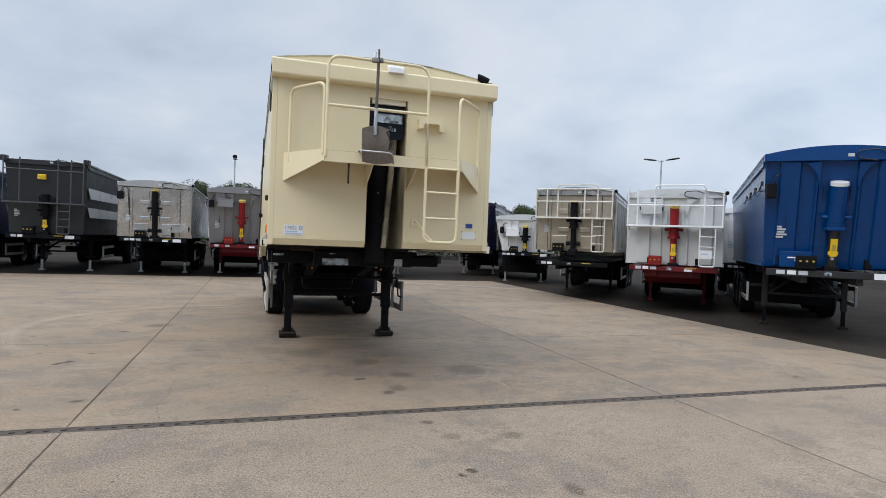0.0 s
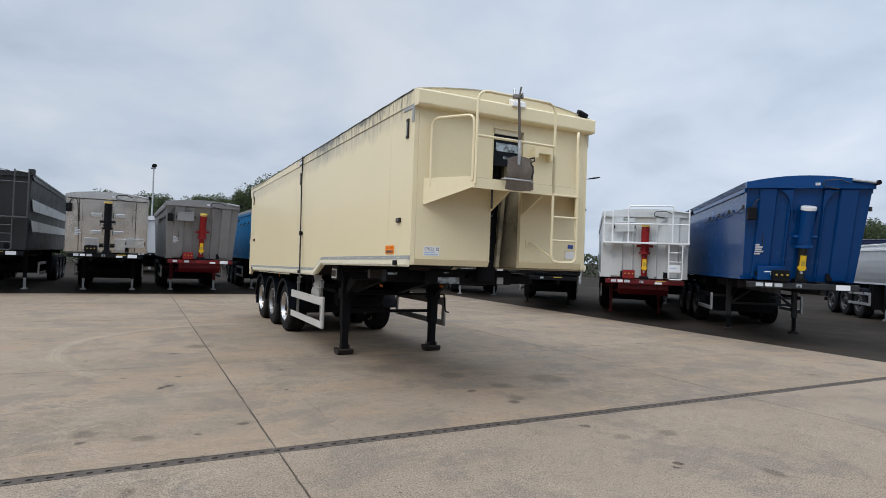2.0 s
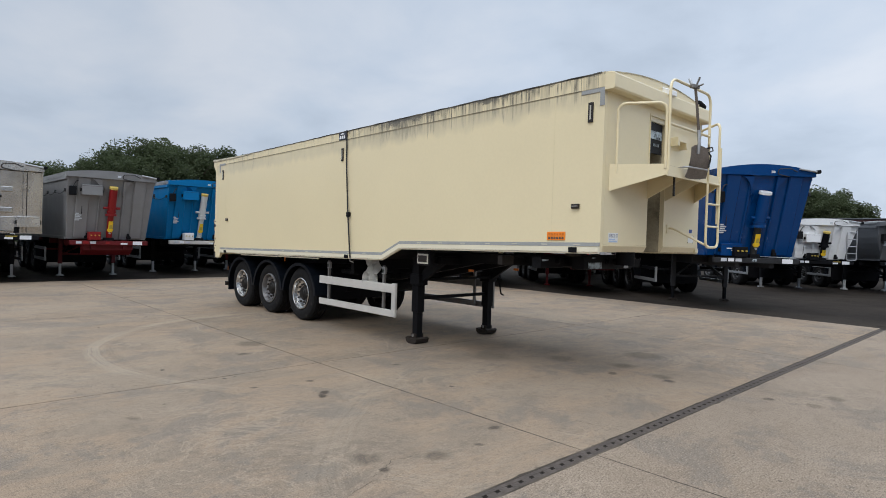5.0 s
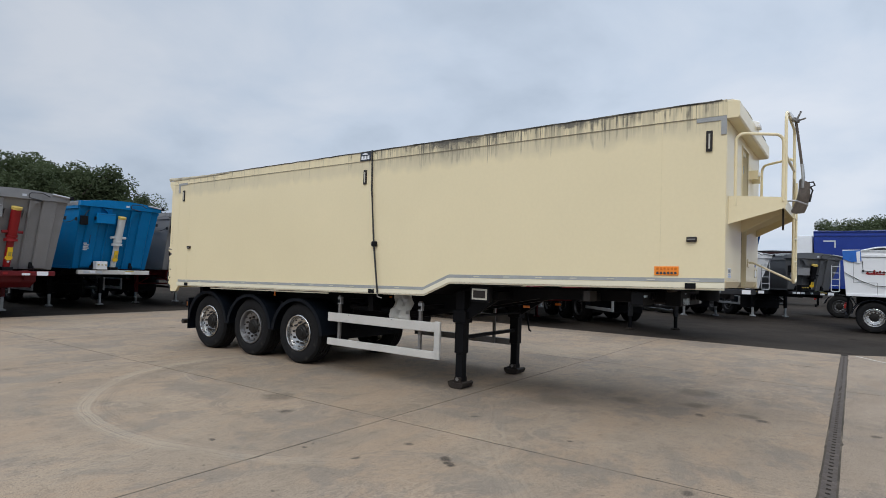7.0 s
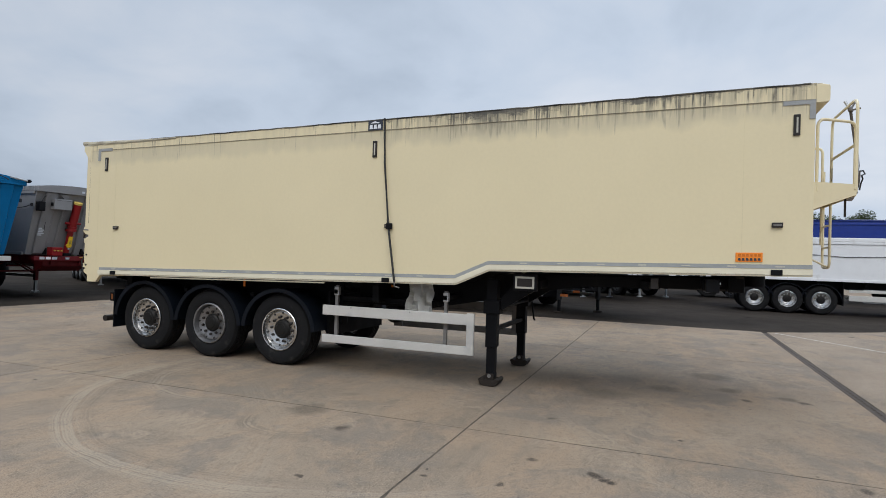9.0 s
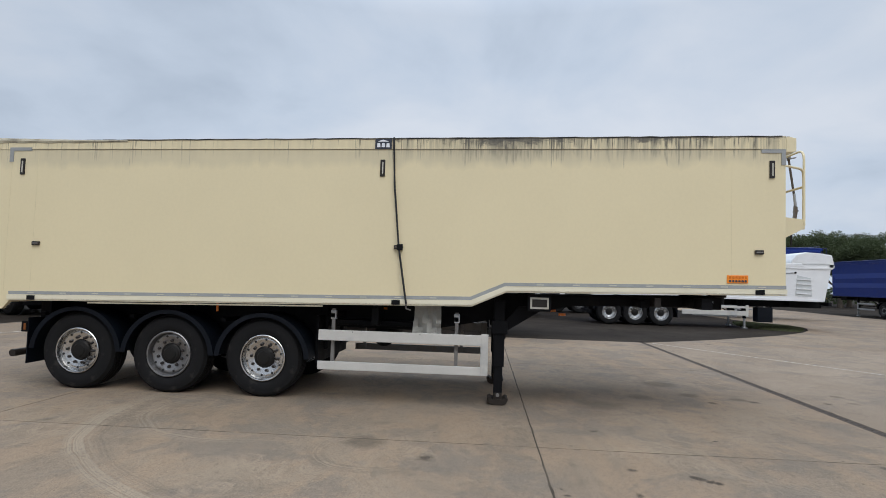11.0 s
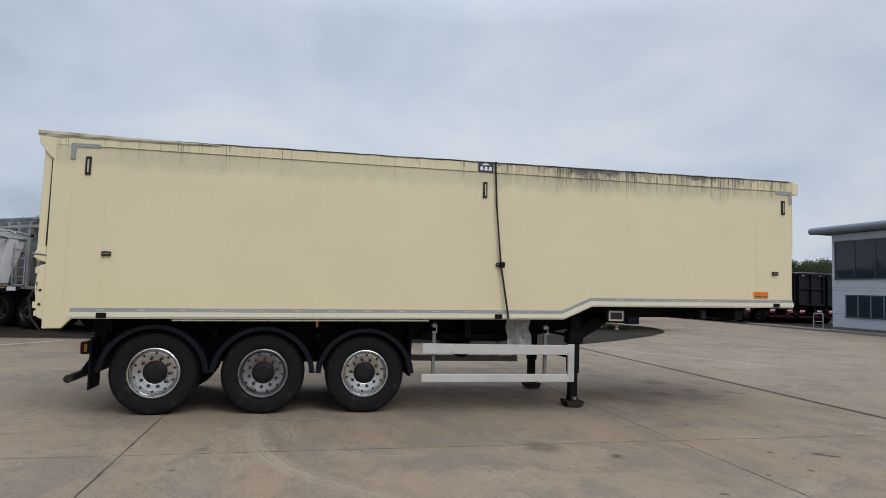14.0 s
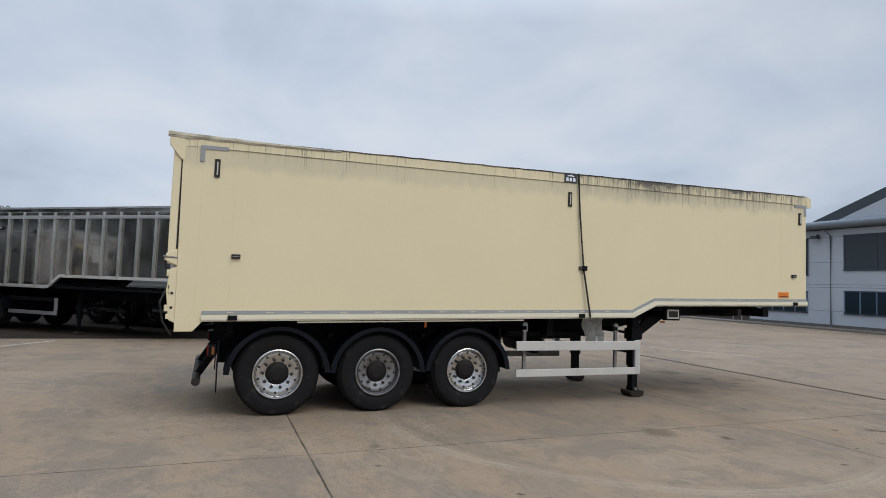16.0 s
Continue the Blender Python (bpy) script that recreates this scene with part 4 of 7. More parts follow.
    rod(path((1.09, -0.06, 2.50), (1.09, -0.06, 3.28), (0.70, -0.48, 3.28), (0.70, -0.48, 1.98), r=0.10), "hand_hoop")
    rod(path((-0.745, -0.50, 2.52), (-0.745, -0.50, 3.555), (0.33, -0.50, 3.555), (0.33, -0.50, 2.5), r=0.14), "guard_hoop")
    rod([(-0.745, -0.50, 3.05), (0.33, -0.50, 3.05)], "guard_rail")
    lad = body("ladder", tube(path((0.33, -0.50, 2.95), (0.33, -0.50, 1.68), (0.70, -0.50, 1.68), (0.70, -0.50, 2.95), r=0.09), R, 8), M_CREAM, "cream tubular ladder", True)
    for z in (1.94, 2.22, 2.48):
        rod([(0.33, -0.50, z), (0.70, -0.50, z)], "rung", 0.013, lad)
    rod(path((0.36, -0.01, 1.92), (0.36, -0.06, 1.92), (0.42, -0.50, 1.69), r=0.03), "stay", 0.013, lad)
    body("stay_plate", box(0.31, 0.42, -0.012, 0.0, 1.86, 1.97, 0.004), M_CREAM, parent=lad)

    # ---- chassis ----
    for x in (-0.46, 0.46):
        part("chassis_beam", prism([(0.6, 1.53), (3.55, 1.46), (4.1, 1.33), (10.1, 1.22), (10.1, 0.98), (4.6, 0.92), (3.4, 1.16), (2.5, 1.34), (0.6, 1.39)], x - 0.06, x + 0.06, "x", 0.006), M_BLACK, t, "black steel chassis beam")
    for y, z0, z1 in ((0.92, 1.38, 1.50), (1.6, 1.36, 1.46), (2.9, 1.30, 1.42), (5.2, 1.0, 1.25), (8.0, 1.0, 1.2), (9.9, 1.0, 1.2)):
        part("cross_member", box(-0.95, 0.95, y, y + 0.10, z0, z1, 0.008), M_BLACK, t)
    nose = part("front_plate", box(-0.72, 0.50, 0.56, 0.74, 1.36, 1.545, 0.015), M_BLACK, t, "black front cross plate with couplings")
    part("wing_plate", box(-1.20, -0.72, 0.86, 1.0, 1.37, 1.52, 0.01), M_BLACK, nose)
    part("wing_plate", box(0.50, 0.86, 0.64, 0.80, 1.37, 1.49, 0.01), M_BLACK, nose)
    part("rusty_plate", box(-0.98, -0.58, 0.60, 0.66, 1.53, 1.58, 0.01), M_FOOT, nose)
    for x in (-0.86, -0.18, 0.02, 0.16):
        c = part("coupling", lathe([(-0.05, 0.02), (-0.05, 0.03), (-0.02, 0.03), (-0.02, 0.042), (0.01, 0.042)], 12, "y"), M_BLACK, nose, smooth=True)
        c.matrix_basis = pose(x, 0.56 if x > -0.7 else 0.86, 1.46)
    part("number_panel", box(-0.62, -0.31, 0.550, 0.558, 1.37, 1.45), M_LABELGREY, nose, "weathered grey-blue label")
    part("small_label", box(-0.54, -0.47, 0.550, 0.558, 1.50, 1.515), M_LABELGREY, nose)
    part("small_label", box(-1.18, -1.06, 0.850, 0.858, 1.46, 1.485), M_LABELGREY, nose)
    part("bracket_plate", prism([(0.26, 1.37), (0.365, 1.37), (0.365, 1.46), (0.27, 1.46)], 0.548, 0.558, "y"), M_GALV, nose)
    part("kingpin_plate", box(-0.5, 0.5, 0.7, 1.7, 1.365, 1.385), M_CLIP, t)
    # side tanks and the box under the neck
    part("air_tank", moved(lathe([(-0.5, 0.05), (-0.48, 0.12), (-0.43, 0.155), (0.43, 0.155), (0.48, 0.12), (0.5, 0.05)], 20, "x"), 0, 5.2, 0.82), M_BLACK, t, "black air tank", True)
    part("under_tray", box(-0.75, 0.75, 4.4, 5.9, 0.98, 1.05, 0.01), M_BLACK, t)
    part("underbody_screen", box(-0.85, 0.85, 6.05, 6.09, 0.45, 1.1), M_BLACK, t)
    for s in (-1, 1):
        lamp = part("side_lamp", box(s * 1.10, s * 1.20, 2.90, 3.20, 1.28, 1.50, 0.015), M_BLACK, t, "black side lamp box with a pale rim")
        part("lens_rim", box(s * 1.20, s * 1.208, 2.93, 3.17, 1.31, 1.46, 0.003), M_RIVET, lamp)
        part("lens", box(s * 1.208, s * 1.214, 2.955, 3.145, 1.335, 1.435, 0.003), M_CLIP, lamp)
        part("lamp_arm", box(s * 0.5, s * 1.12, 3.0, 3.08, 1.32, 1.40), M_BLACK, lamp)
        for y in (2.62, 5.15):
            part("marker_lamp", box(s * 0.53, s * 0.55, y, y + 0.10, 1.20, 1.235, 0.004), M_LAMP_ORANGE, t, "amber side marker")
        post = part("neck_bracket", box(s * 0.95, s * 1.18, 1.50, 1.58, 1.38, 1.50), M_CLIP, t)
    # landing legs
    for s in (-1, 1):
        x = s * 0.83
        leg = part("landing_leg", box(x - 0.075, x + 0.075, 3.48, 3.63, 0.50, 1.40, 0.012), M_BLACK, t, "black landing leg")
        part("inner_leg", box(x - 0.058, x + 0.058, 3.497, 3.613, 0.10, 0.55, 0.008), M_BLACK, leg)
        foot = part("foot", prism([(3.415, 0.085), (3.44, 0.022), (3.49, 0.0), (3.62, 0.0), (3.67, 0.022), (3.695, 0.085), (3.66, 0.105), (3.63, 0.075), (3.48, 0.075), (3.45, 0.105)], x - 0.135, x + 0.135, "x", 0.006), M_FOOT, leg, "worn rusty steel foot")
        part("foot_bracket", box(x - 0.09, x + 0.09, 3.50, 3.61, 0.07, 0.155, 0.01), M_FOOT, leg)
        part("axle_pin", tube([(x - 0.10, 3.555, 0.13), (x + 0.10, 3.555, 0.13)], 0.025, 10), M_STEEL, leg)
        part("gear_box", box(x - 0.10, x + 0.10, 3.44, 3.66, 0.94, 1.12, 0.015), M_BLACK, leg)
        part("leg_brace", prism([(3.3, 1.32), (2.92, 1.32), (3.46, 0.98), (3.50, 0.98), (3.5, 1.08)], x - 0.03, x + 0.03, "x"), M_BLACK, leg)
    part("cross_shaft", tube([(-0.83, 3.46, 1.03), (0.83, 3.46, 1.03)], 0.022, 10), M_BLACK, t)
    part("leg_tie", box(-0.8, 0.8, 3.52, 3.58, 0.70, 0.75), M_BLACK, t)
    handle = part("crank_handle", tube(path((0.90, 3.44, 1.03), (1.0, 3.44, 1.03), (1.02, 3.40, 0.72), (1.09, 3.40, 0.70), r=0.03), 0.014, 8), M_BLACK, t, "black crank handle", True)
    # side guards; the far one's darker metal stands in for its shade
    for s in (-1, 1):
        x = s * 1.17
        mg = M_ALU if s < 0 else M_STEEL
        g = part("side_guard", box(x - 0.02, x + 0.02, 3.78, 5.96, 0.80, 0.94, 0.008), mg, t, "bare aluminium side guard")
        part("lower_board", box(x - 0.02, x + 0.02, 3.78, 5.96, 0.415, 0.525, 0.008), mg, g)
        part("end_board", box(x - 0.022, x + 0.022, 3.70, 3.80, 0.415, 0.955, 0.01), mg, g)
        for y in (5.76, 4.10):
            part("guard_post", box(x - s * 0.08 - 0.02, x - s * 0.08 + 0.02, y, y + 0.045, 0.43, 1.22), M_STEEL, g)
            part("post_clamp", box(x - s * 0.08 - 0.03, x - s * 0.08 + 0.03, y - 0.015, y + 0.06, 1.08, 1.20, 0.008), M_GALV, g)
            part("guard_arm", box(min(s * 0.5, x - s * 0.05), max(s * 0.5, x - s * 0.05), y, y + 0.06, 1.10, 1.16), M_BLACK, g)
        for y in (4.6, 5.5):
            part("bolt", tube([(x + s * 0.019, y, 0.92), (x + s * 0.024, y, 0.92)], 0.008, 8), M_STEEL, g)
    # dirty sheet bag under the strap
    b = bmesh.new()
    grid = []
    random.seed(9)
    for j in range(9):
        row = []
        for i in range(7):
            w = 0.36 + 0.04 * (j / 8) ** 2
            row.append(b.verts.new((-1.05 + 0.06 * math.sin(i * 2.1 + j * 0.9) + random.uniform(-0.03, 0.03), 4.52 + (i / 6 - 0.5) * w, 1.30 - 0.47 * j / 8 - (0.03 * math.sin(math.pi * i / 6) if j == 8 else 0))))
        grid.append(row)
    for r0, r1 in zip(grid, grid[1:]):
        for i in range(6):
            b.faces.new((r0[i], r0[i + 1], r1[i + 1], r1[i]))
    bmesh.ops.solidify(b, geom=b.faces[:], thickness=0.12)
    part("water_bag", b, M_BAG, t, "crumpled dirty white cover", True)
    # axles, wheels, fenders
    for k, y in enumerate((6.725, 8.04, 9.345)):
        ax = part("axle", tube([(-0.95, y, 0.525), (0.95, y, 0.525)], 0.07, 14), M_BLACK, t, "black axle")
        for s in (-1, 1):
            part("trailing_arm", prism([(y - 0.55, 0.98), (y - 0.42, 0.98), (y + 0.05, 0.62), (y + 0.05, 0.46), (y - 0.1, 0.46)], s * 0.48 - 0.04, s * 0.48 + 0.04, "x"), M_BLACK, ax)
            part("air_spring", moved(lathe([(0.6, 0.11), (0.66, 0.14), (0.72, 0.12), (0.78, 0.14), (0.84, 0.12), (0.98, 0.13)], 16, "z"), s * 0.48, y + 0.32, 0), M_RUBBER, ax, smooth=True)
            part("brake_drum", moved(lathe([(-0.1, 0.20), (0.1, 0.20)], 20, "x"), s * 0.78, y, 0.525), M_STEEL, ax, smooth=True)
            wheel(t, s * (1.275 - 0.13 - 0.19), y, s, 17 * k + 5, near=True, dull=k == 1)
            arc_o, arc_i = [], []
            for i in range(17):
                a = radians(4 + 172 * i / 16)
                arc_o.append((y + 0.645 * math.cos(a), 0.495 + 0.635 * math.sin(a)))
                arc_i.append((y + 0.62 * math.cos(a), 0.495 + 0.61 * math.sin(a)))
            e0, e1 = (0.72, 1.19)
            xa, xb = (s * e0, s * e1)
            f = part("fender", prism(arc_o + arc_i[::-1], min(xa, xb), max(xa, xb), "x"), M_PLASTIC, t, "dark blue-black plastic mudguard", True)
            lip_o = [(y + (py - y) * 1.015, pz) for py, pz in arc_o]
            lip_i = [(y + (py - y) * 0.91, 0.495 + (pz - 0.495) * 0.915) for py, pz in arc_o]
            part("fender_lip", prism(lip_o + lip_i[::-1], s * 1.185, s * 1.20, "x"), M_PLASTIC, f, smooth=True)
            part("fender_bracket", box(min(s * 0.5, s * 1.0), max(s * 0.5, s * 1.0), y + 0.60, y + 0.66, 0.98, 1.03), M_BLACK, f)
    for s in (-1, 1):
        part("suspension_beam", box(min(s * 0.40, s * 0.56), max(s * 0.40, s * 0.56), 6.0, 10.05, 0.60, 1.24, 0.02), M_BLACK, t, "black suspension carrier")
        for y in (6.725, 8.04, 9.345):
            part("brake_chamber", moved(lathe([(-0.12, 0.05), (-0.11, 0.085), (0.08, 0.085), (0.10, 0.04)], 14, "y"), s * 0.66, y - 0.30, 0.72), M_BLACK, t, smooth=True)
        part("reflector", box(s * 1.13, s * 1.145, 7.37, 7.40, 1.13, 1.24), M_LAMP_ORANGE, t, "amber reflector")
    # rear: lamps, bumper, mudflaps
    bump = part("rear_bumper", tube([(-1.12, 10.30, 0.45), (1.12, 10.30, 0.45)], 0.05, 14), M_CLIP, t, "round dark rear bumper", True)
    for x in (-0.6, 0.6):
        part("bumper_arm", prism([(10.27, 0.42), (10.33, 0.48), (10.0, 1.02), (9.88, 1.02)], x - 0.04, x + 0.04, "x"), M_BLACK, bump)
    for s in (-1, 1):
        part("mudflap", box(s * 0.75, s * 1.15, 10.06, 10.075, 0.32, 0.95), M_PLASTIC, t, "black rubber mudflap")
        hl = part("tail_lamp", box(min(s * 0.78, s * 1.14), max(s * 0.78, s * 1.14), 10.09, 10.18, 0.75, 0.90, 0.012), M_BLACK, t, "tail lamp cluster")
        part("lens", box(min(s * 0.80, s * 1.12), max(s * 0.80, s * 1.12), 10.18, 10.19, 0.765, 0.885), M_REDLENS, hl)
        part("side_lens", box(s * 1.14, s * 1.146, 10.11, 10.14, 0.78, 0.87), M_AMBERDULL, hl)
        part("lamp_hanger", box(s * 0.80, s * 0.86, 9.98, 10.12, 0.9, 1.2), M_BLACK, hl)
    # tailgate gear behind the rear edge
    for s in (-1, 1):
        a, c = min(s * 1.17, s * 1.265), max(s * 1.17, s * 1.265)
        gear = part("tailgate_latch", prism([(10.56, 1.16), (10.64, 1.20), (10.68, 1.55), (10.65, 1.80), (10.56, 1.84)], a, c, "x", 0.006), M_CREAM, t, "cream tailgate latch gear")
        for i, z in enumerate((1.24, 1.345, 1.515, 1.585, 1.76)):
            part("latch_lug", box(a, c + 0.004, 10.64, (10.67, 10.69, 10.665, 10.67, 10.685)[i], z - (0.03, 0.045, 0.025, 0.03, 0.05)[i], z + 0.03, 0.008), M_CREAM, gear)
            if i in (1, 2):
                part("latch_hole", tube([(s * 1.262, 10.615, z), (s * 1.270, 10.615, z)], 0.017, 8), M_HOSE, gear)
        part("latch_hook", prism([(10.58, 1.84), (10.72, 1.90), (10.70, 1.98), (10.58, 2.04)], a, c, "x", 0.006), M_CREAM, gear)
        part("latch_arm", tube([(s * 1.26, 10.54, 1.93), (s * 1.265, 10.73, 1.945)], 0.012, 8), M_STEEL, gear)
        part("latch_spring", tube([(s * 1.25, 10.70, 1.92), (s * 1.25, 10.70, 1.80)], 0.016, 8), M_CLIP, gear)
        part("hinge_gap", box(min(s * 1.255, s * 1.262), max(s * 1.255, s * 1.262), 10.578, 10.600, 2.05, 3.34), M_CLIP, gear)
        part("air_hose", tube([(s * 1.2, 10.66, 1.62), (s * 1.25, 10.74, 1.40), (s * 1.24, 10.70, 1.18), (s * 1.2, 10.60, 1.02)], 0.013, 8), M_HOSE, gear, smooth=True)
    return t


def lettering(text, parent, m, size, mat):
    cu = bpy.data.curves.new("letters", "FONT")
    cu.body, cu.size, cu.extrude = text, size, 0.0012
    tmp = bpy.data.objects.new("letters", cu)
    scene.collection.objects.link(tmp)
    me = bpy.data.meshes.new_from_object(tmp.evaluated_get(bpy.context.evaluated_depsgraph_get()))
    bpy.data.objects.remove(tmp)
    me.materials.clear()
    me.materials.append(mat)
    ob = new("lettering", me)
    ob.parent = parent
    ob.matrix_basis = m
    return ob


# ---- the parked trailers ----
def parked_trailer(label, m, body_mat, chassis_mat, ram_mat, length=8.6, rake=0.55, zb=1.28, zt=3.25, roof_mat=None, hood_mat=None, ram_top=None, ram_x=0.0, ribs="flat", side_ribs=0,
                   frame_mat=None, ladder_x=None, toolbox=None, hang_box=None, leg_mat=None, plates="white", sheet_side=None, crown=0.12, step=0.0, flare=0.0, stripe=None, wheels_y=None,
                   valve_mat=None, tarp_hose=True, guard=True, leg_y=2.4, frame_hoop=True, bumper_mat=None,
                   front_mat=None, cap_mat=None, ram_sticker=True, lid=False, posts=(-1.2, -0.85, -0.5, 0.35, 0.75, 1.2), rails=(-0.38, 0.02), cover_mat=None, sign=None, steel_rims=True, beacon=None, gate=None):
    t = thing("tipper_trailer", label, "trailer", m, "parked tipping trailers")
    H = 1.25
    front_mat = front_mat or body_mat
    leg_mat = leg_mat or M_GALV
    valve_mat = valve_mat or M_BLACK
    roof_mat = roof_mat or M_TARPGREY
    hood_mat = hood_mat or body_mat

    def front_y(z):
        return -rake * (z - zb) / (zt - zb)

    zf = zb + step
    outline = [(0, zf), (leg_y + 0.3, zf), (leg_y + 0.7, zb), (length, zb), (length + 0.1, zt), (-rake, zt)] if step else [(0, zb), (length, zb), (length + 0.12, zt), (-rake, zt)]
    curved = flare >= 0.18
    inset = flare * 1.9 if curved else flare

    def pulled_in(k):
        return inset * (1 - k) ** 2 if curved else flare * (1 - k)

    def sliced(bm):
        """Level cuts, so that a rounded hull can bend."""
        for k in (0.15, 0.3, 0.45, 0.6, 0.8) if curved else ():
            bmesh.ops.bisect_plane(bm, geom=bm.verts[:] + bm.edges[:] + bm.faces[:], plane_co=(0, 0, zb + k * (zt - zb)), plane_no=(0, 0, 1))
        return bm

    # body as a shell: sides, front, floor, tailgate
    for s in (-1, 1):
        b = sliced(prism(outline, s * H, s * (H - 0.05), "x", 0.006))
        if flare:
            for v in b.verts:
                k = max(0.0, min(1.0, (v.co.z - zb) / (zt - zb)))
                v.co.x -= s * pulled_in(k)
        part("side_wall", b, body_mat, t)
    b = sliced(prism([(0, zf), (-rake, zt), (-rake + 0.05, zt), (0.05, zf)], -H + 0.05, H - 0.05, "x"))
    if flare:
        for v in b.verts:
            k = max(0.0, min(1.0, (v.co.z - zb) / (zt - zb)))
            v.co.x *= 1 - pulled_in(k) / H
    fw = part("front_wall", b, front_mat, t)
    part("floor", box(-H + inset + 0.05, H - inset - 0.05, 0.05, length, zb, zb + 0.06), M_BLACK, t)
    part("tailgate", box(-H + inset + 0.05, H - inset - 0.05, length - 0.05, length, zb, zt), body_mat, t)
    # top rail and arched hood
    n = 10
    arch = [(-H - 0.02 + (2 * H + 0.04) * i / n, zt - 0.02 + crown * (1 - (2 * i / n - 1) ** 2)) for i in range(n + 1)]
    part("hood", prism(arch + [(H + 0.02, zt - 0.16), (-H - 0.02, zt - 0.16)], -rake - 0.06, -rake + 0.12, "y", 0.008), hood_mat, t)
    roof = bmesh.new()
    rows = []
    for j in range(13):
        y = -rake + 0.1 + (length + rake) * j / 12
        drop = 0.03 * (j % 2)
        rows.append([roof.verts.new((x, y, z + 0.01 - (drop if 0 < i < n else 0))) for i, (x, z) in enumerate(arch)])
        lo1, lo2 = roof.verts.new((-H - 0.025, y, zt - (0.14 if sheet_side else 0.06))), roof.verts.new((H + 0.025, y, zt - (0.14 if sheet_side else 0.06)))
        rows[-1] = [lo1] + rows[-1] + [lo2]
    for a, c in zip(rows, rows[1:]):
        for i in range(len(a) - 1):
            roof.faces.new((a[i], a[i + 1], c[i + 1], c[i]))
    bmesh.ops.solidify(roof, geom=roof.faces[:], thickness=0.008)
    part("roll_sheet", roof, roof_mat, t, smooth=True)
    for s in (-1, 1):
        part("top_rail", box(s * (H - 0.01), s * (H + 0.03), -rake + 0.1, length + 0.08, zt - 0.24, zt - 0.15, 0.01), body_mat, t)
        part("bottom_rail", box(s * (H - inset - 0.01), s * (H - inset + 0.03), 0.1 if not step else leg_y + 0.8, length, zb - 0.01, zb + 0.08, 0.008), M_ALU if side_ribs else body_mat, t)
    # roll-over gear at the hood's corner
    winder = part("sheet_winder", tube([(H - 0.45, -rake - 0.10, zt + 0.03), (H + 0.06, -rake - 0.12, zt - 0.04)], 0.028, 8), M_GALV, t, smooth=True)
    part("winder_knob", tube([(H + 0.03, -rake - 0.16, zt - 0.03), (H + 0.03, -rake - 0.04, zt - 0.03)], 0.05, 10), M_BLACK, winder)
    if tarp_hose:
        part("hose", tube(path((H - 0.50, -rake - 0.10, zt - 0.05), (H - 0.70, -rake - 0.13, zt + 0.03), (H - 1.0, -rake - 0.12, zt + 0.01), (H - 1.02, -rake - 0.11, zt - 0.12), (H - 0.7, -rake - 0.09, zt - 0.17), r=0.06), 0.013, 6), M_HOSE, winder, smooth=True)
    # ribs on the front wall
    if ribs == "flat":
        for x, w, d in ((-0.80, 0.36, 0.065), (-0.34, 0.07, 0.05), (0.34, 0.07, 0.05), (0.80, 0.36, 0.065)):
            part("rib", prism([(-d, zf + 0.02), (front_y(zt - 0.15) - d, zt - 0.15), (front_y(zt - 0.15), zt - 0.15), (0, zf + 0.02)], x - w / 2, x + w / 2, "x", 0.025), front_mat, fw)
        for s in (-1, 1):
            pts = []
            for i in range(7):
                a = radians(90 * i / 6)
                pts.append((s * (0.62 - 0.30 * math.cos(a)), zt - 0.65 + 0.45 * math.sin(a)))
            b = bmesh.new()
            poly = pts + [(s * 0.30, zt - 0.18), (s * 0.30, zt - 0.65)]
            b = prism(poly, -0.085, -0.005, "y", 0.008)
            for v in b.verts:
                v.co.y += front_y(v.co.z)
            part("arch_gusset", b, front_mat, fw)
    elif ribs == "steps":
        slope = math.degrees(math.atan2(rake, zt - zb))
        for x in (-0.80, 0.80):
            part("rib", prism([(-0.045, zf + 0.05), (front_y(zt - 0.2) - 0.045, zt - 0.2), (front_y(zt - 0.2), zt - 0.2), (0, zf + 0.05)], x - 0.045, x + 0.045, "x", 0.008), front_mat, fw)
        for x in (-0.86, 0.86):
            part("panel_gap", prism([(-0.008, zf + 0.03), (front_y(zt - 0.2) - 0.008, zt - 0.2), (front_y(zt - 0.2), zt - 0.2), (0, zf + 0.03)], x - 0.008, x + 0.008, "x"), M_CLIP, fw)
        part("panel_gap", box(-1.2, 1.2, front_y(zt - 0.2) - 0.010, front_y(zt - 0.2), zt - 0.185, zt - 0.165), M_CLIP, fw)
        for z, w in ((zf + 0.62, 0.52), (zf + 1.22, 0.52)):
            for s in (-1, 1):
                part("swage", box(min(s * 0.15, s * w), max(s * 0.15, s * w), front_y(z) - 0.055, front_y(z), z - 0.02, z + 0.15, 0.03), front_mat, fw)
        for s in (-1, 1):
            part("panel", box(min(s * 0.22, s * 0.70), max(s * 0.22, s * 0.70), front_y(zf + 0.1) - 0.05, front_y(zf + 0.1), zf + 0.06, zf + 0.50, 0.02), front_mat, fw)
    # ram
    if ram_mat:
        zr = ram_top or zt - 0.45
        yr = front_y(zr) - 0.16
        top_mat = cover_mat or ram_mat
        p0, p1, p2 = Vector((ram_x, -0.12, zf - 0.05)), Vector((ram_x, -0.14 + (yr + 0.14) * 0.45, zf + (zr - zf) * 0.48)), Vector((ram_x, yr, zr))
        low_mat = M_DGREY if ram_mat is M_DBLUE else ram_mat
        ram = part("ram", tube([p0, p1, p2], 0.085, 18), low_mat, t, "hydraulic tipping ram", True)
        wide = 0.145 if ram_mat is M_DBLUE else 0.115
        part("ram_cover", tube([p1, p1.lerp(p2, 0.5), p2], wide, 18), top_mat, ram, smooth=True)
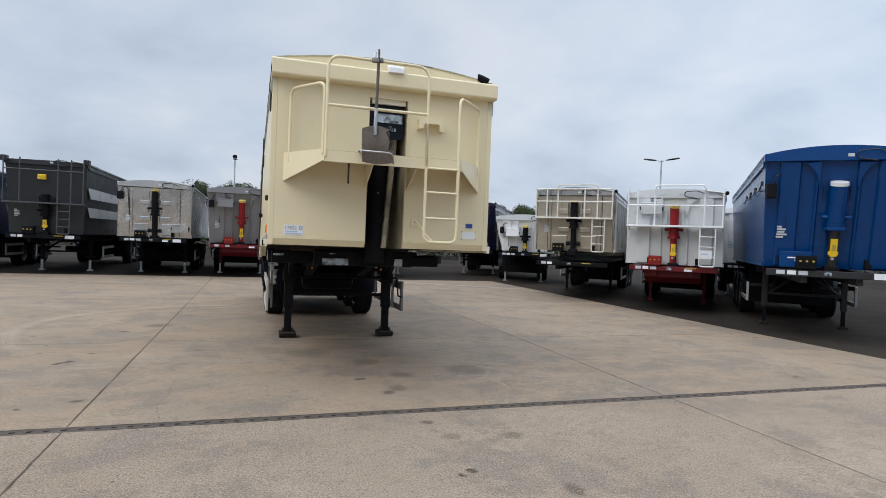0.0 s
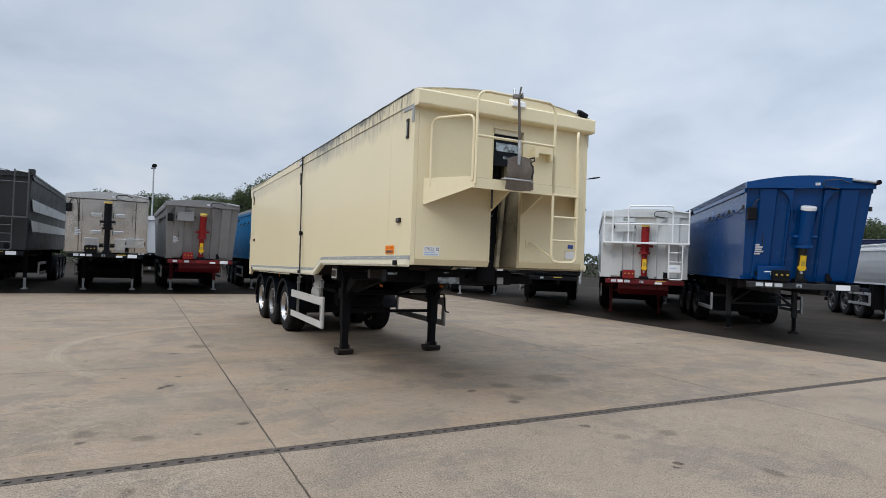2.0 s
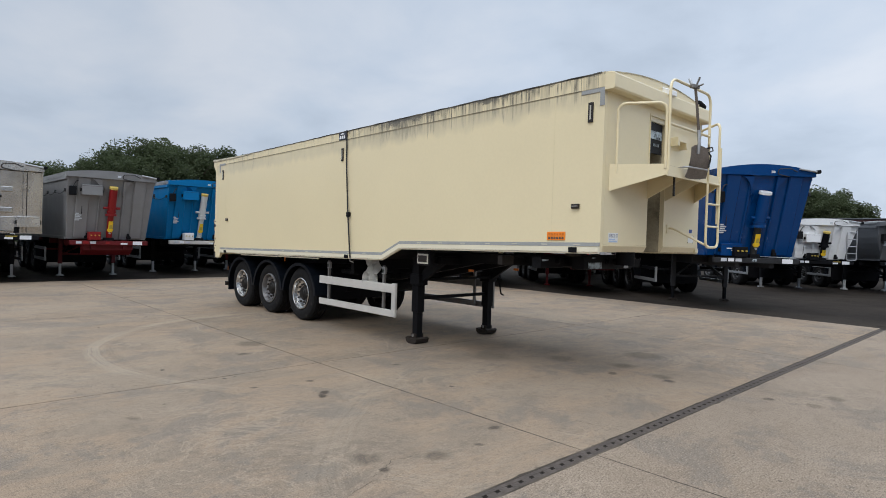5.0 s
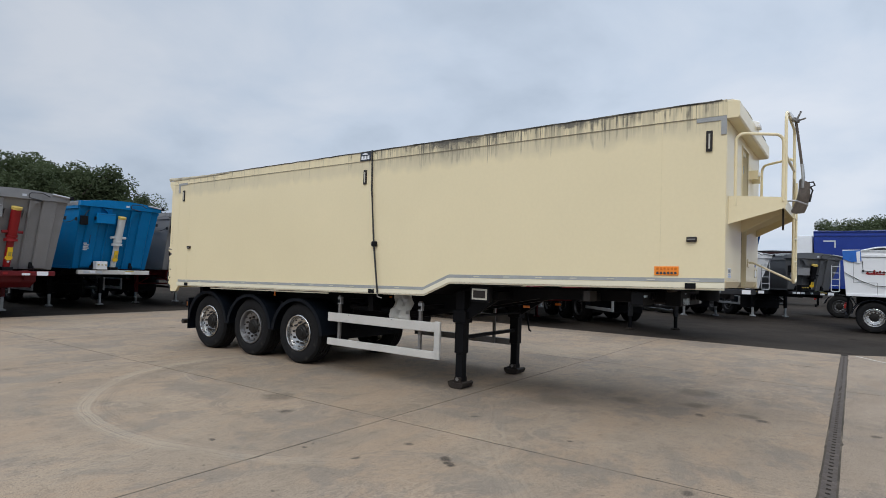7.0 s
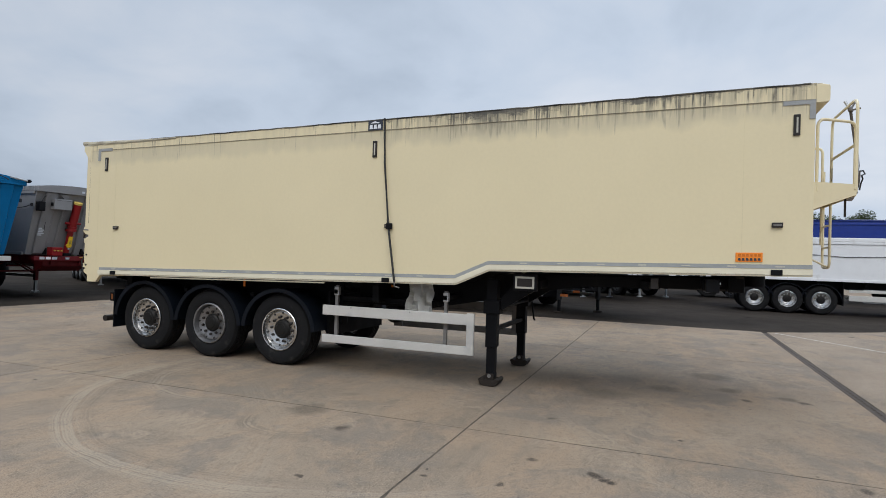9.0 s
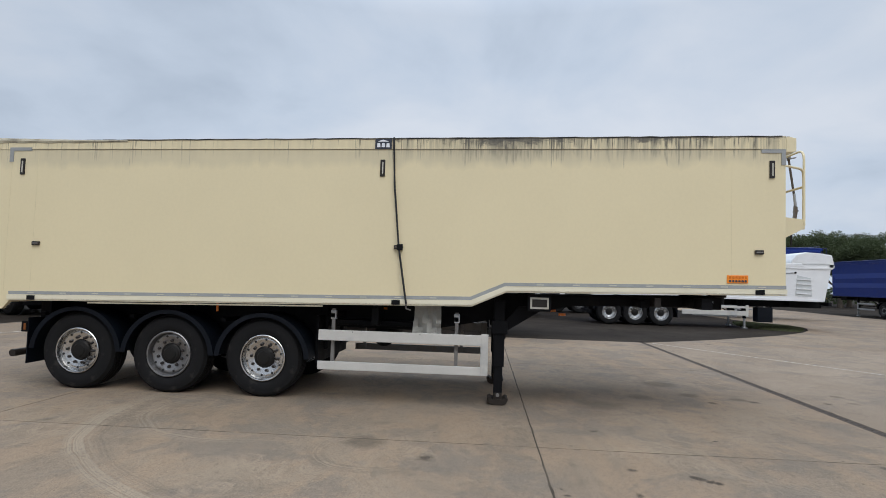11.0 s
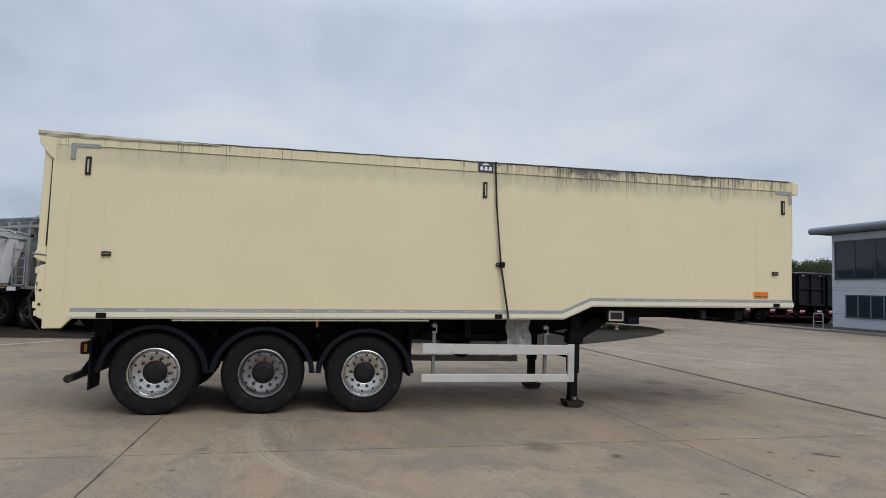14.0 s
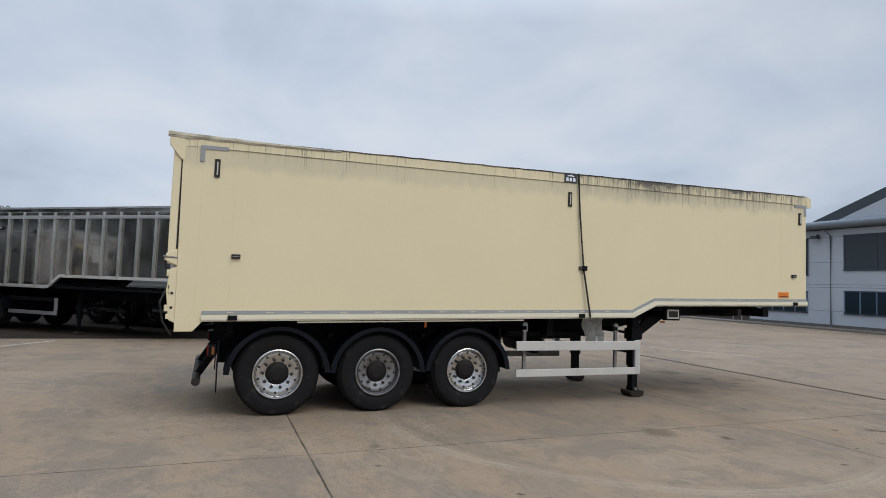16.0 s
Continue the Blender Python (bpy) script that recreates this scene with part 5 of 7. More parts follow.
        part("ram_flange", tube([p1 + Vector((0, 0, -0.02)), p1 + Vector((0, 0, 0.05))], wide + 0.045, 18), top_mat, ram, smooth=True)
        part("ram_flange", tube([p1.lerp(p2, 0.12), p1.lerp(p2, 0.18)], wide + 0.02, 18), top_mat, ram, smooth=True)
        zc = p1.lerp(p2, 0.28)
        part("ram_trunnion", tube([zc + Vector((-0.24, 0, 0)), zc + Vector((0.24, 0, 0))], 0.04, 12), top_mat, ram, smooth=True)
        part("ram_cap", tube([p2, p2 + (p2 - p1).normalized() * 0.04, p2 + (p2 - p1).normalized() * 0.065], wide + 0.008, 18), cap_mat or M_CAP, ram, smooth=True)
        if ram_sticker:
            a_, b2 = p0.lerp(p1, 0.38), p0.lerp(p1, 0.80)
            tilt = math.degrees(math.atan2(p0.y - p1.y, p1.z - p0.z))
            wrap = part("ram_sticker", box(-0.06, 0.06, -0.094, -0.04, 0.0, (b2 - a_).length, 0.012), M_YELLOW, ram, "yellow warning wrap")
            wrap.matrix_basis = pose(a_.x, a_.y, a_.z, tilt)
            bar = part("sticker_bar", box(-0.035, 0.035, -0.097, -0.09, 0.12, 0.24), M_OCHRE, ram)
            bar.matrix_basis = pose(a_.x, a_.y, a_.z, tilt)
            bar = part("sticker_wing", box(-0.085, 0.085, -0.085, -0.04, 0.03, 0.10, 0.01), M_YELLOW, ram)
            bar.matrix_basis = pose(a_.x, a_.y, a_.z, tilt)
            part("ram_eye", tube([a_ + Vector((-0.012, -0.08, -0.06)), a_ + Vector((-0.012, -0.10, -0.06))], 0.03, 10), M_GALV, ram)
        part("ram_foot", box(ram_x - 0.13, ram_x + 0.13, -0.26, 0.0, zf - 0.08, zf + 0.06, 0.02), M_BLACK, ram)
        for s in (-1, 1):
            if not ram_sticker:
                part("foot_lug", tube([(ram_x + s * 0.10, -0.13, zf + 0.24), (ram_x + s * 0.22, -0.13, zf + 0.24)], 0.065, 12), M_BLACK, ram)
            part("ram_guide", prism([(0, zf + 0.9), (front_y(zr) - 0.02, zr), (front_y(zr) - 0.10, zr), (-0.16, zf + 1.0)], ram_x + s * 0.22 - 0.015, ram_x + s * 0.22 + 0.015, "x"), front_mat, ram)
    # valve block on the chassis front, boxes
    valve = part("valve_block", box(-0.62, -0.28, -0.42, -0.18, zf - 0.02, zf + 0.24, 0.02), valve_mat, t, "air valve block with brass taps")
    for i in range(3):
        part("tap", tube([(-0.56 + i * 0.11, -0.48, zf + 0.13), (-0.56 + i * 0.11, -0.42, zf + 0.13)], 0.019, 8), M_OCHRE, valve, smooth=True)
    if toolbox:
        x, z, mt = toolbox
        tb = part("tool_box", box(x - 0.28, x + 0.28, front_y(z) - 0.22, front_y(z) - 0.02, z - 0.16, z + 0.16, 0.012), mt, t, "small steel box")
        part("lid_seam", box(x - 0.275, x + 0.275, front_y(z) - 0.223, front_y(z) - 0.219, z + 0.115, z + 0.121), M_CLIP, tb)
        if lid:
            part("logo_bar", box(x - 0.14, x + 0.08, front_y(z) - 0.226, front_y(z) - 0.22, z + 0.02, z + 0.045), M_PAPER, tb)
            part("logo_bar", box(x - 0.02, x + 0.13, front_y(z) - 0.226, front_y(z) - 0.22, z - 0.03, z - 0.01), M_PAPER, tb)
        for k in (-1, 1):
            part("latch", box(x + k * 0.29 - 0.02, x + k * 0.29 + 0.02, front_y(z) - 0.18, front_y(z) - 0.10, z - 0.06, z + 0.04, 0.006), M_BLACK, tb)
    if hang_box:
        x, z = hang_box
        hb = part("light_coupling", box(x - 0.09, x + 0.09, front_y(z) - 0.20, front_y(z) - 0.02, z - 0.14, z + 0.14, 0.02), M_BLACK, t, "black lamp and cable gear")
        part("cable", tube(path((x, front_y(z) - 0.12, z + 0.12), (x + 0.10, front_y(z) - 0.16, z + 0.34), (x + 0.24, front_y(z) - 0.10, z + 0.28), (x + 0.30, front_y(z - 0.7) - 0.06, z - 0.7), r=0.08), 0.014, 6), M_HOSE, hb, smooth=True)
    tilt_m = Matrix.Translation((0, front_y(zf + 0.55) - (0.068 if ribs == "flat" else 0.040), zf + 0.55)) @ pose(0, 0, 0, math.degrees(math.atan2(rake, zt - zb)))
    random.seed(int(abs(m.translation.x * 5 + m.translation.y * 11)))
    for i, w in enumerate((0.10, 0.17, 0.15, 0.19, 0.13)):
        st = part("sticker", box(-0.98 + 0.02 * random.random(), -0.98 + w, -0.008, 0.0, 0.24 - i * 0.052, 0.275 - i * 0.052), M_STICKERGREY, fw, "small pale printed sticker")
        st.matrix_basis = tilt_m
    for i, x in enumerate((-0.35, 0.15, 0.62)):
        part("hood_rivet", box(x - 0.05, x + 0.05, -rake - 0.066, -rake - 0.058, zt - 0.09, zt - 0.03), hood_mat if i != 1 else M_STICKERGREY, t)
    for s in (-1, 1):
        part("body_guide", box(s * 0.62 - 0.06, s * 0.62 + 0.06, -0.09, 0.0, zf + 0.02, zf + 0.20, 0.015), M_BLACK, fw)
    # head board frame with rails and a ladder
    if frame_mat:
        yb = -rake - 0.30
        fr = part("guard_frame", tube([(-1.2, yb, zf + 1.05), (1.2, yb, zf + 1.05)], 0.03, 8), frame_mat, t, "pale tubular guard frame", True)
        part("tread", box(-1.22, 1.22, yb - 0.05, yb + 0.28, zf + 1.03, zf + 1.08, 0.01), frame_mat, fr)
        for x in posts:
            part("frame_post", tube([(x, yb, zf + 1.05), (x, yb, zt + 0.05)], 0.022, 8), frame_mat, fr, smooth=True)
        if frame_hoop:
            part("frame_rail", tube(path((-0.5, yb, zt - 0.1), (-0.5, yb, zt + 0.16), (0.75, yb, zt + 0.16), (0.75, yb, zt - 0.1), r=0.08), 0.022, 8), frame_mat, fr, smooth=True)
        for z in [zt + d for d in rails]:
            part("frame_rail", tube([(-1.2, yb, z), (1.2, yb, z)], 0.02, 8), frame_mat, fr, smooth=True)
        for s in (-1, 1):
            part("frame_stay", tube([(s * 1.2, yb, zt), (s * 1.22, -rake, zt)], 0.02, 8), frame_mat, fr, smooth=True)
            part("frame_stay", tube([(s * 1.2, yb, zf + 1.05), (s * 1.2, front_y(zf + 1.0), zf + 1.0)], 0.025, 8), frame_mat, fr, smooth=True)
    if ladder_x is not None:
        yl = -rake - 0.31 if frame_mat else -0.20 + front_y(zt - 0.6) * 0.5
        top = zt - 0.15 if not frame_mat else zf + 1.05
        lm = frame_mat or leg_mat
        lad = part("ladder", tube(path((ladder_x - 0.19, yl, top), (ladder_x - 0.19, yl, zf), (ladder_x + 0.19, yl, zf), (ladder_x + 0.19, yl, top), r=0.07), 0.02, 8), lm, t, "tubular ladder", True)
        z = zf + 0.25
        while z < top:
            part("rung", tube([(ladder_x - 0.19, yl, z), (ladder_x + 0.19, yl, z)], 0.015, 6), lm, lad)
            z += 0.27
        for s in (-1, 1):
            part("ladder_stay", tube([(ladder_x + s * 0.19, yl, top - 0.05), (ladder_x + s * 0.19, front_y(top), top - 0.05)], 0.015, 6), lm, lad)
    if beacon:
        lamp = part("beacon", box(beacon[0] - 0.13, beacon[0] + 0.13, -rake - 0.14, -rake - 0.02, beacon[1] - 0.09, beacon[1] + 0.09, 0.03), M_YELLOW, t, "yellow box on the head board")
        part("beacon_band", box(beacon[0] - 0.135, beacon[0] + 0.135, -rake - 0.146, -rake - 0.02, beacon[1] - 0.02, beacon[1] + 0.0), M_OCHRE, lamp)
        for s in (-1, 1):
            part("corner_block", box(s * 1.25 - 0.09, s * 1.25 + 0.09, -rake - 0.2, -rake + 0.05, zt - 0.1, zt + 0.1, 0.02), body_mat, t)
    if sign:
        sg = part("sign_plate", box(sign[0] - 0.16, sign[0] + 0.16, -rake - 0.36, -rake - 0.345, sign[1] - 0.11, sign[1] + 0.11, 0.004), M_PAPER, t, "white sign plate")
        part("sign_print", box(sign[0] - 0.12, sign[0] + 0.05, -rake - 0.364, -rake - 0.36, sign[1] + 0.0, sign[1] + 0.03), M_PALEPRINT, sg)
    if side_ribs:
        for s in (-1, 1):
            for i in range(side_ribs):
                y = 0.15 + (length - 0.3) * i / (side_ribs - 1)
                z0 = zf if step and y < leg_y + 0.5 else zb
                part("side_rib", box(s * H, s * (H + 0.06), y - 0.03, y + 0.03, z0 + 0.06, zt - 0.15, 0.008), M_RIB, t)
            part("top_band", box(s * (H + 0.001), s * (H + 0.05), -rake + 0.1, length + 0.05, zt - 0.34, zt - 0.25, 0.01), M_RIB, t)
            if step:
                part("bottom_rail", prism([(0, zf), (leg_y + 0.3, zf), (leg_y + 0.7, zb), (leg_y + 0.8, zb), (leg_y + 0.8, zb + 0.08), (leg_y + 0.72, zb + 0.08), (leg_y + 0.32, zf + 0.08), (0, zf + 0.08)], s * H, s * (H + 0.04), "x"), M_ALU, t)
    if stripe:
        for s in (-1, 1):
            for z0, z1 in ((zb + 0.62, zb + 0.98), (zb + 1.30, zb + 1.68)):
                part("side_stripe", prism([(0.32, z0), (length - 0.6, z0 + 0.05), (length - 0.6, z1 - 0.02), (0.0, z1)], s * (H + 0.001), s * (H + 0.012), "x"), stripe, t)
    if sheet_side:
        for s in (-1, 1):
            drape = []
            for y0, y1 in ((-rake + 0.2, 0.9), (0.9, 2.0), (2.0, 3.1), (3.1, 4.2)):
                drape += [(s * (H + 0.03), y0 + (y1 - y0) * k / 6, zt - 0.56 - 0.10 * (1 - (k / 3 - 1) ** 2)) for k in range(6)]
                part("rope_hook", box(min(s * H, s * (H + 0.05)), max(s * H, s * (H + 0.05)), y0 - 0.03, y0 + 0.03, zt - 0.62, zt - 0.52, 0.008), M_HOSE, t)
            part("rope", tube(drape, 0.012, 6), M_HOSE, t, smooth=True)
    # chassis
    for x in (-0.46, 0.46):
        part("chassis_beam", box(x - 0.06, x + 0.06, -0.25, length - 0.3, zb - 0.30, zb - 0.03, 0.008), chassis_mat, t)
    bum = part("front_bumper", box(-1.12, 1.12, -0.36, -0.22, zb - 0.175, zb - 0.04, 0.015), bumper_mat or chassis_mat, t, "front cross beam with label plates")
    random.seed(int(abs(m.translation.x * 7 + m.translation.y * 3)))
    for i, (x, w, h0, h1, mt) in enumerate(((-0.88, 0.075, 0.14, 0.06, M_STICKERGREY), (-0.69, 0.075, 0.14, 0.06, M_PAPER), (-0.49, 0.08, 0.14, 0.06, M_STICKERGREY), (-0.08, 0.06, 0.14, 0.07, M_LABELGREY), (0.40, 0.10, 0.16, 0.10, M_PAPER),
                                             (0.46, 0.14, 0.085, 0.06, M_OCHRE), (0.80, 0.14, 0.165, 0.05, M_PAPER))):
        if i < 2 or random.random() < 0.72:
            mt = M_RED if plates == "mixed" and i % 2 else mt
            part("label_plate", box(x - w, x + w, -0.368, -0.36, zb - h0, zb - h1), mt, bum)
    if chassis_mat is M_REDSHADED:
        part("front_apron", prism([(-0.16, zb - 0.05), (-0.16, zb - 0.34), (0.2, zb - 0.52), (0.2, zb - 0.05)], -0.72, 0.72, "x", 0.01), chassis_mat, bum)
    for y in (1.2, 3.4, 5.2, length - 0.6):
        part("cross_member", box(-0.95, 0.95, y, y + 0.09, zb - 0.22, zb - 0.06), chassis_mat, t)
    q = leg_y
    for s in (-1, 1):
        x = s * 0.82
        leg = part("landing_leg", box(x - 0.06, x + 0.06, q - 0.06, q + 0.06, 0.42, zb - 0.05, 0.01), chassis_mat, t, "landing leg")
        part("inner_leg", box(x - 0.04, x + 0.04, q - 0.04, q + 0.04, 0.05, 0.48, 0.006), leg_mat, leg)
        part("foot", prism([(x - 0.10, 0.0), (x + 0.10, 0.0), (x + 0.10, 0.03), (x + 0.05, 0.06), (x - 0.05, 0.06), (x - 0.10, 0.03)], q - 0.10, q + 0.10, "y"), M_FOOT if leg_mat is M_BLACK else leg_mat, leg)
        part("leg_brace", tube([(x, q, 0.62), (x * 0.56, q + 0.7, zb - 0.28)], 0.028, 8), chassis_mat, leg)
        part("leg_brace", tube([(x, q, 0.70), (x * 0.1, q, zb - 0.20)], 0.028, 8), chassis_mat, leg)
        if guard:
            g = part("side_guard", box(s * 1.14, s * 1.18, q + 0.5, q + 2.3, 0.88, 0.98, 0.006), leg_mat if chassis_mat is not M_RED else M_RED, t, "side guard")
            part("lower_board", box(s * 1.14, s * 1.18, q + 0.5, q + 2.3, 0.50, 0.60, 0.006), M_GALV, g)
            part("end_board", box(s * 1.135, s * 1.185, q + 0.45, q + 0.54, 0.50, 0.98, 0.006), M_GALV, g)
            part("guard_arm", box(min(s * 0.5, s * 1.15), max(s * 0.5, s * 1.15), q + 1.0, q + 1.08, 0.86, 0.92), chassis_mat, g)
    if gate:
        tg = part("tailgate_frame", box(-1.2, 1.2, length + 0.12, length + 0.16, zt - 0.16, zt - 0.04, 0.01), gate, t, "barred steel tailgate")
        for x in (-1.15, 0.0, 1.15):
            part("gate_post", box(x - 0.05, x + 0.05, length + 0.02, length + 0.15, zb + 0.02, zt - 0.1, 0.01), gate, tg)
        for z in (zb + 0.06, zb + (zt - zb) * 0.52):
            part("gate_bar", box(-1.15, 1.15, length + 0.03, length + 0.14, z - 0.05, z + 0.05, 0.015), gate, tg)
        for x in (-0.8, 0.8):
            part("gate_mark", box(x - 0.12, x + 0.12, length + 0.15, length + 0.165, zt - 0.20, zt - 0.16), M_STICKERGREY, tg)
            part("lamp_plate", box(x - 0.22, x + 0.22, length + 0.03, length + 0.05, 0.92, 1.06), M_STICKERGREY, tg)
    part("leg_tie", box(-0.8, 0.8, q - 0.03, q + 0.03, 0.72, 0.78), chassis_mat, t)
    part("tank", moved(lathe([(-0.45, 0.04), (-0.42, 0.13), (0.42, 0.13), (0.45, 0.04)], 14, "x"), 0, q + 1.5, 0.80), M_BLACK, t, "air tank", True)
    # added black board that stops light showing through under the body
    part("underbody_screen", box(-1.0, 1.0, (wheels_y[0] if wheels_y else length - 3.6) - 0.74, (wheels_y[0] if wheels_y else length - 3.6) - 0.71, 0.36, zb - 0.04), M_BLACK, t)
    for k, y in enumerate(wheels_y or (length - 3.6, length - 2.29, length - 0.98)):
        ax = part("axle", tube([(-0.95, y, 0.525), (0.95, y, 0.525)], 0.07, 10), M_BLACK, t)
        for s in (-1, 1):
            part("hanger", prism([(y - 0.5, zb - 0.3), (y - 0.3, zb - 0.3), (y + 0.05, 0.5), (y - 0.1, 0.46)], s * 0.48 - 0.04, s * 0.48 + 0.04, "x"), chassis_mat, ax)
            wheel(t, s * 0.98, y, s, 23 * k, steel=steel_rims)
            arc_o = [(y + 0.66 * math.cos(radians(a)), 0.52 + 0.62 * math.sin(radians(a))) for a in range(10, 171, 16)]
            arc_i = [(y + 0.63 * math.cos(radians(a)), 0.52 + 0.59 * math.sin(radians(a))) for a in range(10, 171, 16)]
            part("fender", prism(arc_o + arc_i[::-1], min(s * 0.76, s * 1.19), max(s * 0.76, s * 1.19), "x"), M_PLASTIC, t)
    tail = part("rear_bumper", box(-1.1, 1.1, length - 0.05, length + 0.03, 0.45, 0.58, 0.01), chassis_mat, t, "rear bumper bar")
    for s in (-1, 1):
        part("bumper_arm", box(s * 0.5 - 0.04, s * 0.5 + 0.04, length - 0.08, length - 0.02, 0.5, zb - 0.1), chassis_mat, tail)
        part("tail_lamp", box(min(s * 0.7, s * 1.1), max(s * 0.7, s * 1.1), length, length + 0.06, 0.80, 0.94), M_REDLENS, tail)
    return t


def at_front(x, y, heading):
    """Front centre on the ground; heading: how far the rear is turned from +y towards +x, in degrees."""
    return pose(x, y, 0, 0, 0, -heading)


trailer = cream_trailer()

M_CAP = material("faded_yellow_cap", (0.58, 0.42, 0.10), 0.5, var=0.15, scale=10)
M_FRAMEGREY = material("grey_steel_tube", (0.055, 0.058, 0.062), 0.45, var=0.15)
M_OCHRE = material("ochre_print", (0.45, 0.33, 0.05), 0.5, var=0.2, scale=20)
M_STRIPEGREY = material("pale_stripe", (0.50, 0.51, 0.51), 0.4, var=0.15, scale=1.2, second=(0.30, 0.31, 0.32), cover=0.2)

M_MIDGREY = material("mid_grey_paint", (0.095, 0.10, 0.108), 0.42, var=0.12, bump=0.01, coat=0.1)
M_NIGHT = material("night_blue_paint", (0.003, 0.006, 0.030), 0.35, var=0.15, bump=0.0, coat=0.15, spec=0.4)
M_MAROON = material("dark_maroon_paint", (0.035, 0.012, 0.013), 0.5, var=0.2, spec=0.3)

# right-hand row, parked in echelon
ECH = 42
parked_trailer("deep blue tipping trailer with a sheeted top and blue ram", at_front(10.76, 8.88, 41), M_DBLUE, M_CHASSISGREY, M_DBLUE, length=9.2, leg_y=2.7, rake=0.60, zb=1.46, zt=3.67, flare=0.10, crown=0.15, ram_top=3.05,
               hood_mat=M_DBLUE, roof_mat=M_DBLUE, lid=True, cap_mat=M_WHITE, toolbox=(-0.62, 1.62, M_DBLUE), hang_box=(-1.12, 2.95), leg_mat=M_BLACK, sheet_side=True)
parked_trailer("white tipping trailer with red ram and white guard frame", at_front(11.0, 13.7, ECH), M_PALEGREY, M_REDSHADED, M_RED, length=9.2, leg_y=3.4, rake=0.15, zb=1.30, zt=3.3, frame_mat=M_WHITE, ladder_x=0.85,
               toolbox=(-0.6, 2.85, M_PALEGREY), roof_mat=M_WHITE, valve_mat=M_RED, leg_mat=M_REDSHADED, posts=(-1.2, -0.95, -0.5, 0.75, 1.2), rails=(-0.38,), sign=(0.82, 1.62))
parked_trailer("dull tan aluminium tipping trailer with ribbed sides and pale frame", at_front(9.8, 17.0, 40), M_RIBALU, M_BLACK, M_BLACK, length=10.4, leg_y=3.7, rake=0.05, zb=1.25, zt=3.52, leg_mat=M_BLACK, frame_mat=M_TANFRAME, ladder_x=0.8,
               ribs="steps", side_ribs=18, step=0.31, front_mat=M_BRONZE, ram_top=3.12, ram_sticker=False)
parked_trailer("low white tipping trailer with flared sides and black ram", at_front(11.15, 23.4, 25), M_PALEGREY, M_BLACK, M_BLACK, front_mat=M_WHITE, length=7.6, rake=0.3, zb=1.38, zt=2.9, flare=0.18, toolbox=(-0.55, 2.2, M_WHITE), hang_box=(-1.0, 2.3), roof_mat=M_WHITE, ladder_x=1.05, sheet_side=True, wheels_y=(3.3, 4.55, 5.8), leg_y=1.5, guard=False)
parked_trailer("navy blue ribbed tipping trailer", at_front(10.6, 28.4, 30), M_NIGHT, M_BLACK, M_BLACK, length=9.5, rake=1.1, zb=1.35, zt=3.7, side_ribs=20, roof_mat=M_NIGHT, hang_box=(0.9, 2.5), cap_mat=M_BLACK, ram_sticker=False)
parked_trailer("white low tipping trailer with black ram and boxed gear", at_front(20.2, 9.6, ECH), M_WHITE, M_BLACK, M_BLACK, length=7.4, rake=0.35, zb=1.30, zt=2.75, flare=0.22, toolbox=(-0.5, 2.1, M_WHITE), hang_box=(-1.0, 2.2), ladder_x=1.05, roof_mat=M_WHITE)
parked_trailer("mid grey low tipping trailer with white ladder", at_front(22.65, 7.3, 48), M_MIDGREY, M_BLACK, M_BLACK, leg_mat=M_PALEGREY, length=7.4, rake=0.35, zb=1.30, zt=2.8, flare=0.22, toolbox=(-0.5, 2.1, M_GREY), hang_box=(-1.0, 2.2), ladder_x=1.05)

# row along the far edge of the concrete
parked_trailer("dark grey steel tipping trailer with pale side stripes", at_front(-7.08, 24.2, 0), M_DGREY, M_BLACK, M_BLACK, length=12.4, rake=0.15, zb=1.45, zt=4.0, crown=0.03, stripe=M_STRIPEGREY, ladder_x=0.62, frame_mat=M_FRAMEGREY, ribs="none", flare=0.12, frame_hoop=False, ram_top=2.75, cap_mat=M_BLACK, posts=(-1.2, -0.72, 0.42, 0.82, 1.2), rails=(-0.36,), beacon=(-0.12, 3.42))
parked_trailer("bare aluminium tipping trailer with black ram", at_front(-3.63, 24.3, 0), M_SILVER, M_BLACK, M_BLACK, length=8.6, rake=0.1, zb=1.45, zt=3.45, ribs="steps", hang_box=(-1.15, 2.95), toolbox=(0.88, 1.80, M_SILVER), ram_top=3.15, ram_sticker=False)
parked_trailer("grey tipping trailer with red ram and red chassis", at_front(-0.58, 24.5, -1), M_GREY, M_REDSHADED, M_RED, length=8.6, rake=0.6, zb=1.32, zt=3.38, flare=0.1, toolbox=(-0.6, 2.85, M_GREY), hang_box=(-1.1, 2.8), valve_mat=M_RED, plates="mixed", sheet_side=True, ram_top=2.92)
parked_trailer("bright blue tipping trailer with pale grey ram", at_front(2.75, 25.7, 0), M_TEAL, M_BLACK, M_PALEGREY, valve_mat=M_WHITE, length=8.6, rake=0.6, zb=1.35, zt=3.45, flare=0.1, toolbox=(-0.5, 2.95, M_TEAL), hang_box=(-1.1, 2.85), sheet_side=True, plates="white", ram_top=2.98, bumper_mat=M_ALU)
parked_trailer("grey tipping trailer on a red chassis", at_front(5.95, 26.2, 0), M_GREY, M_REDSHADED, M_RED, length=8.6, rake=0.6, zb=1.35, zt=3.4, flare=0.1, toolbox=(-0.5, 2.9, M_GREY), hang_box=(-1.1, 2.8), valve_mat=M_RED, sheet_side=True)
parked_trailer("navy blue tipping trailer beside the dark grey one", at_front(-10.5, 24.4, 0), M_NAVY, M_BLACK, M_BLACK, length=8.4, rake=0.3, zb=1.35, zt=3.7)

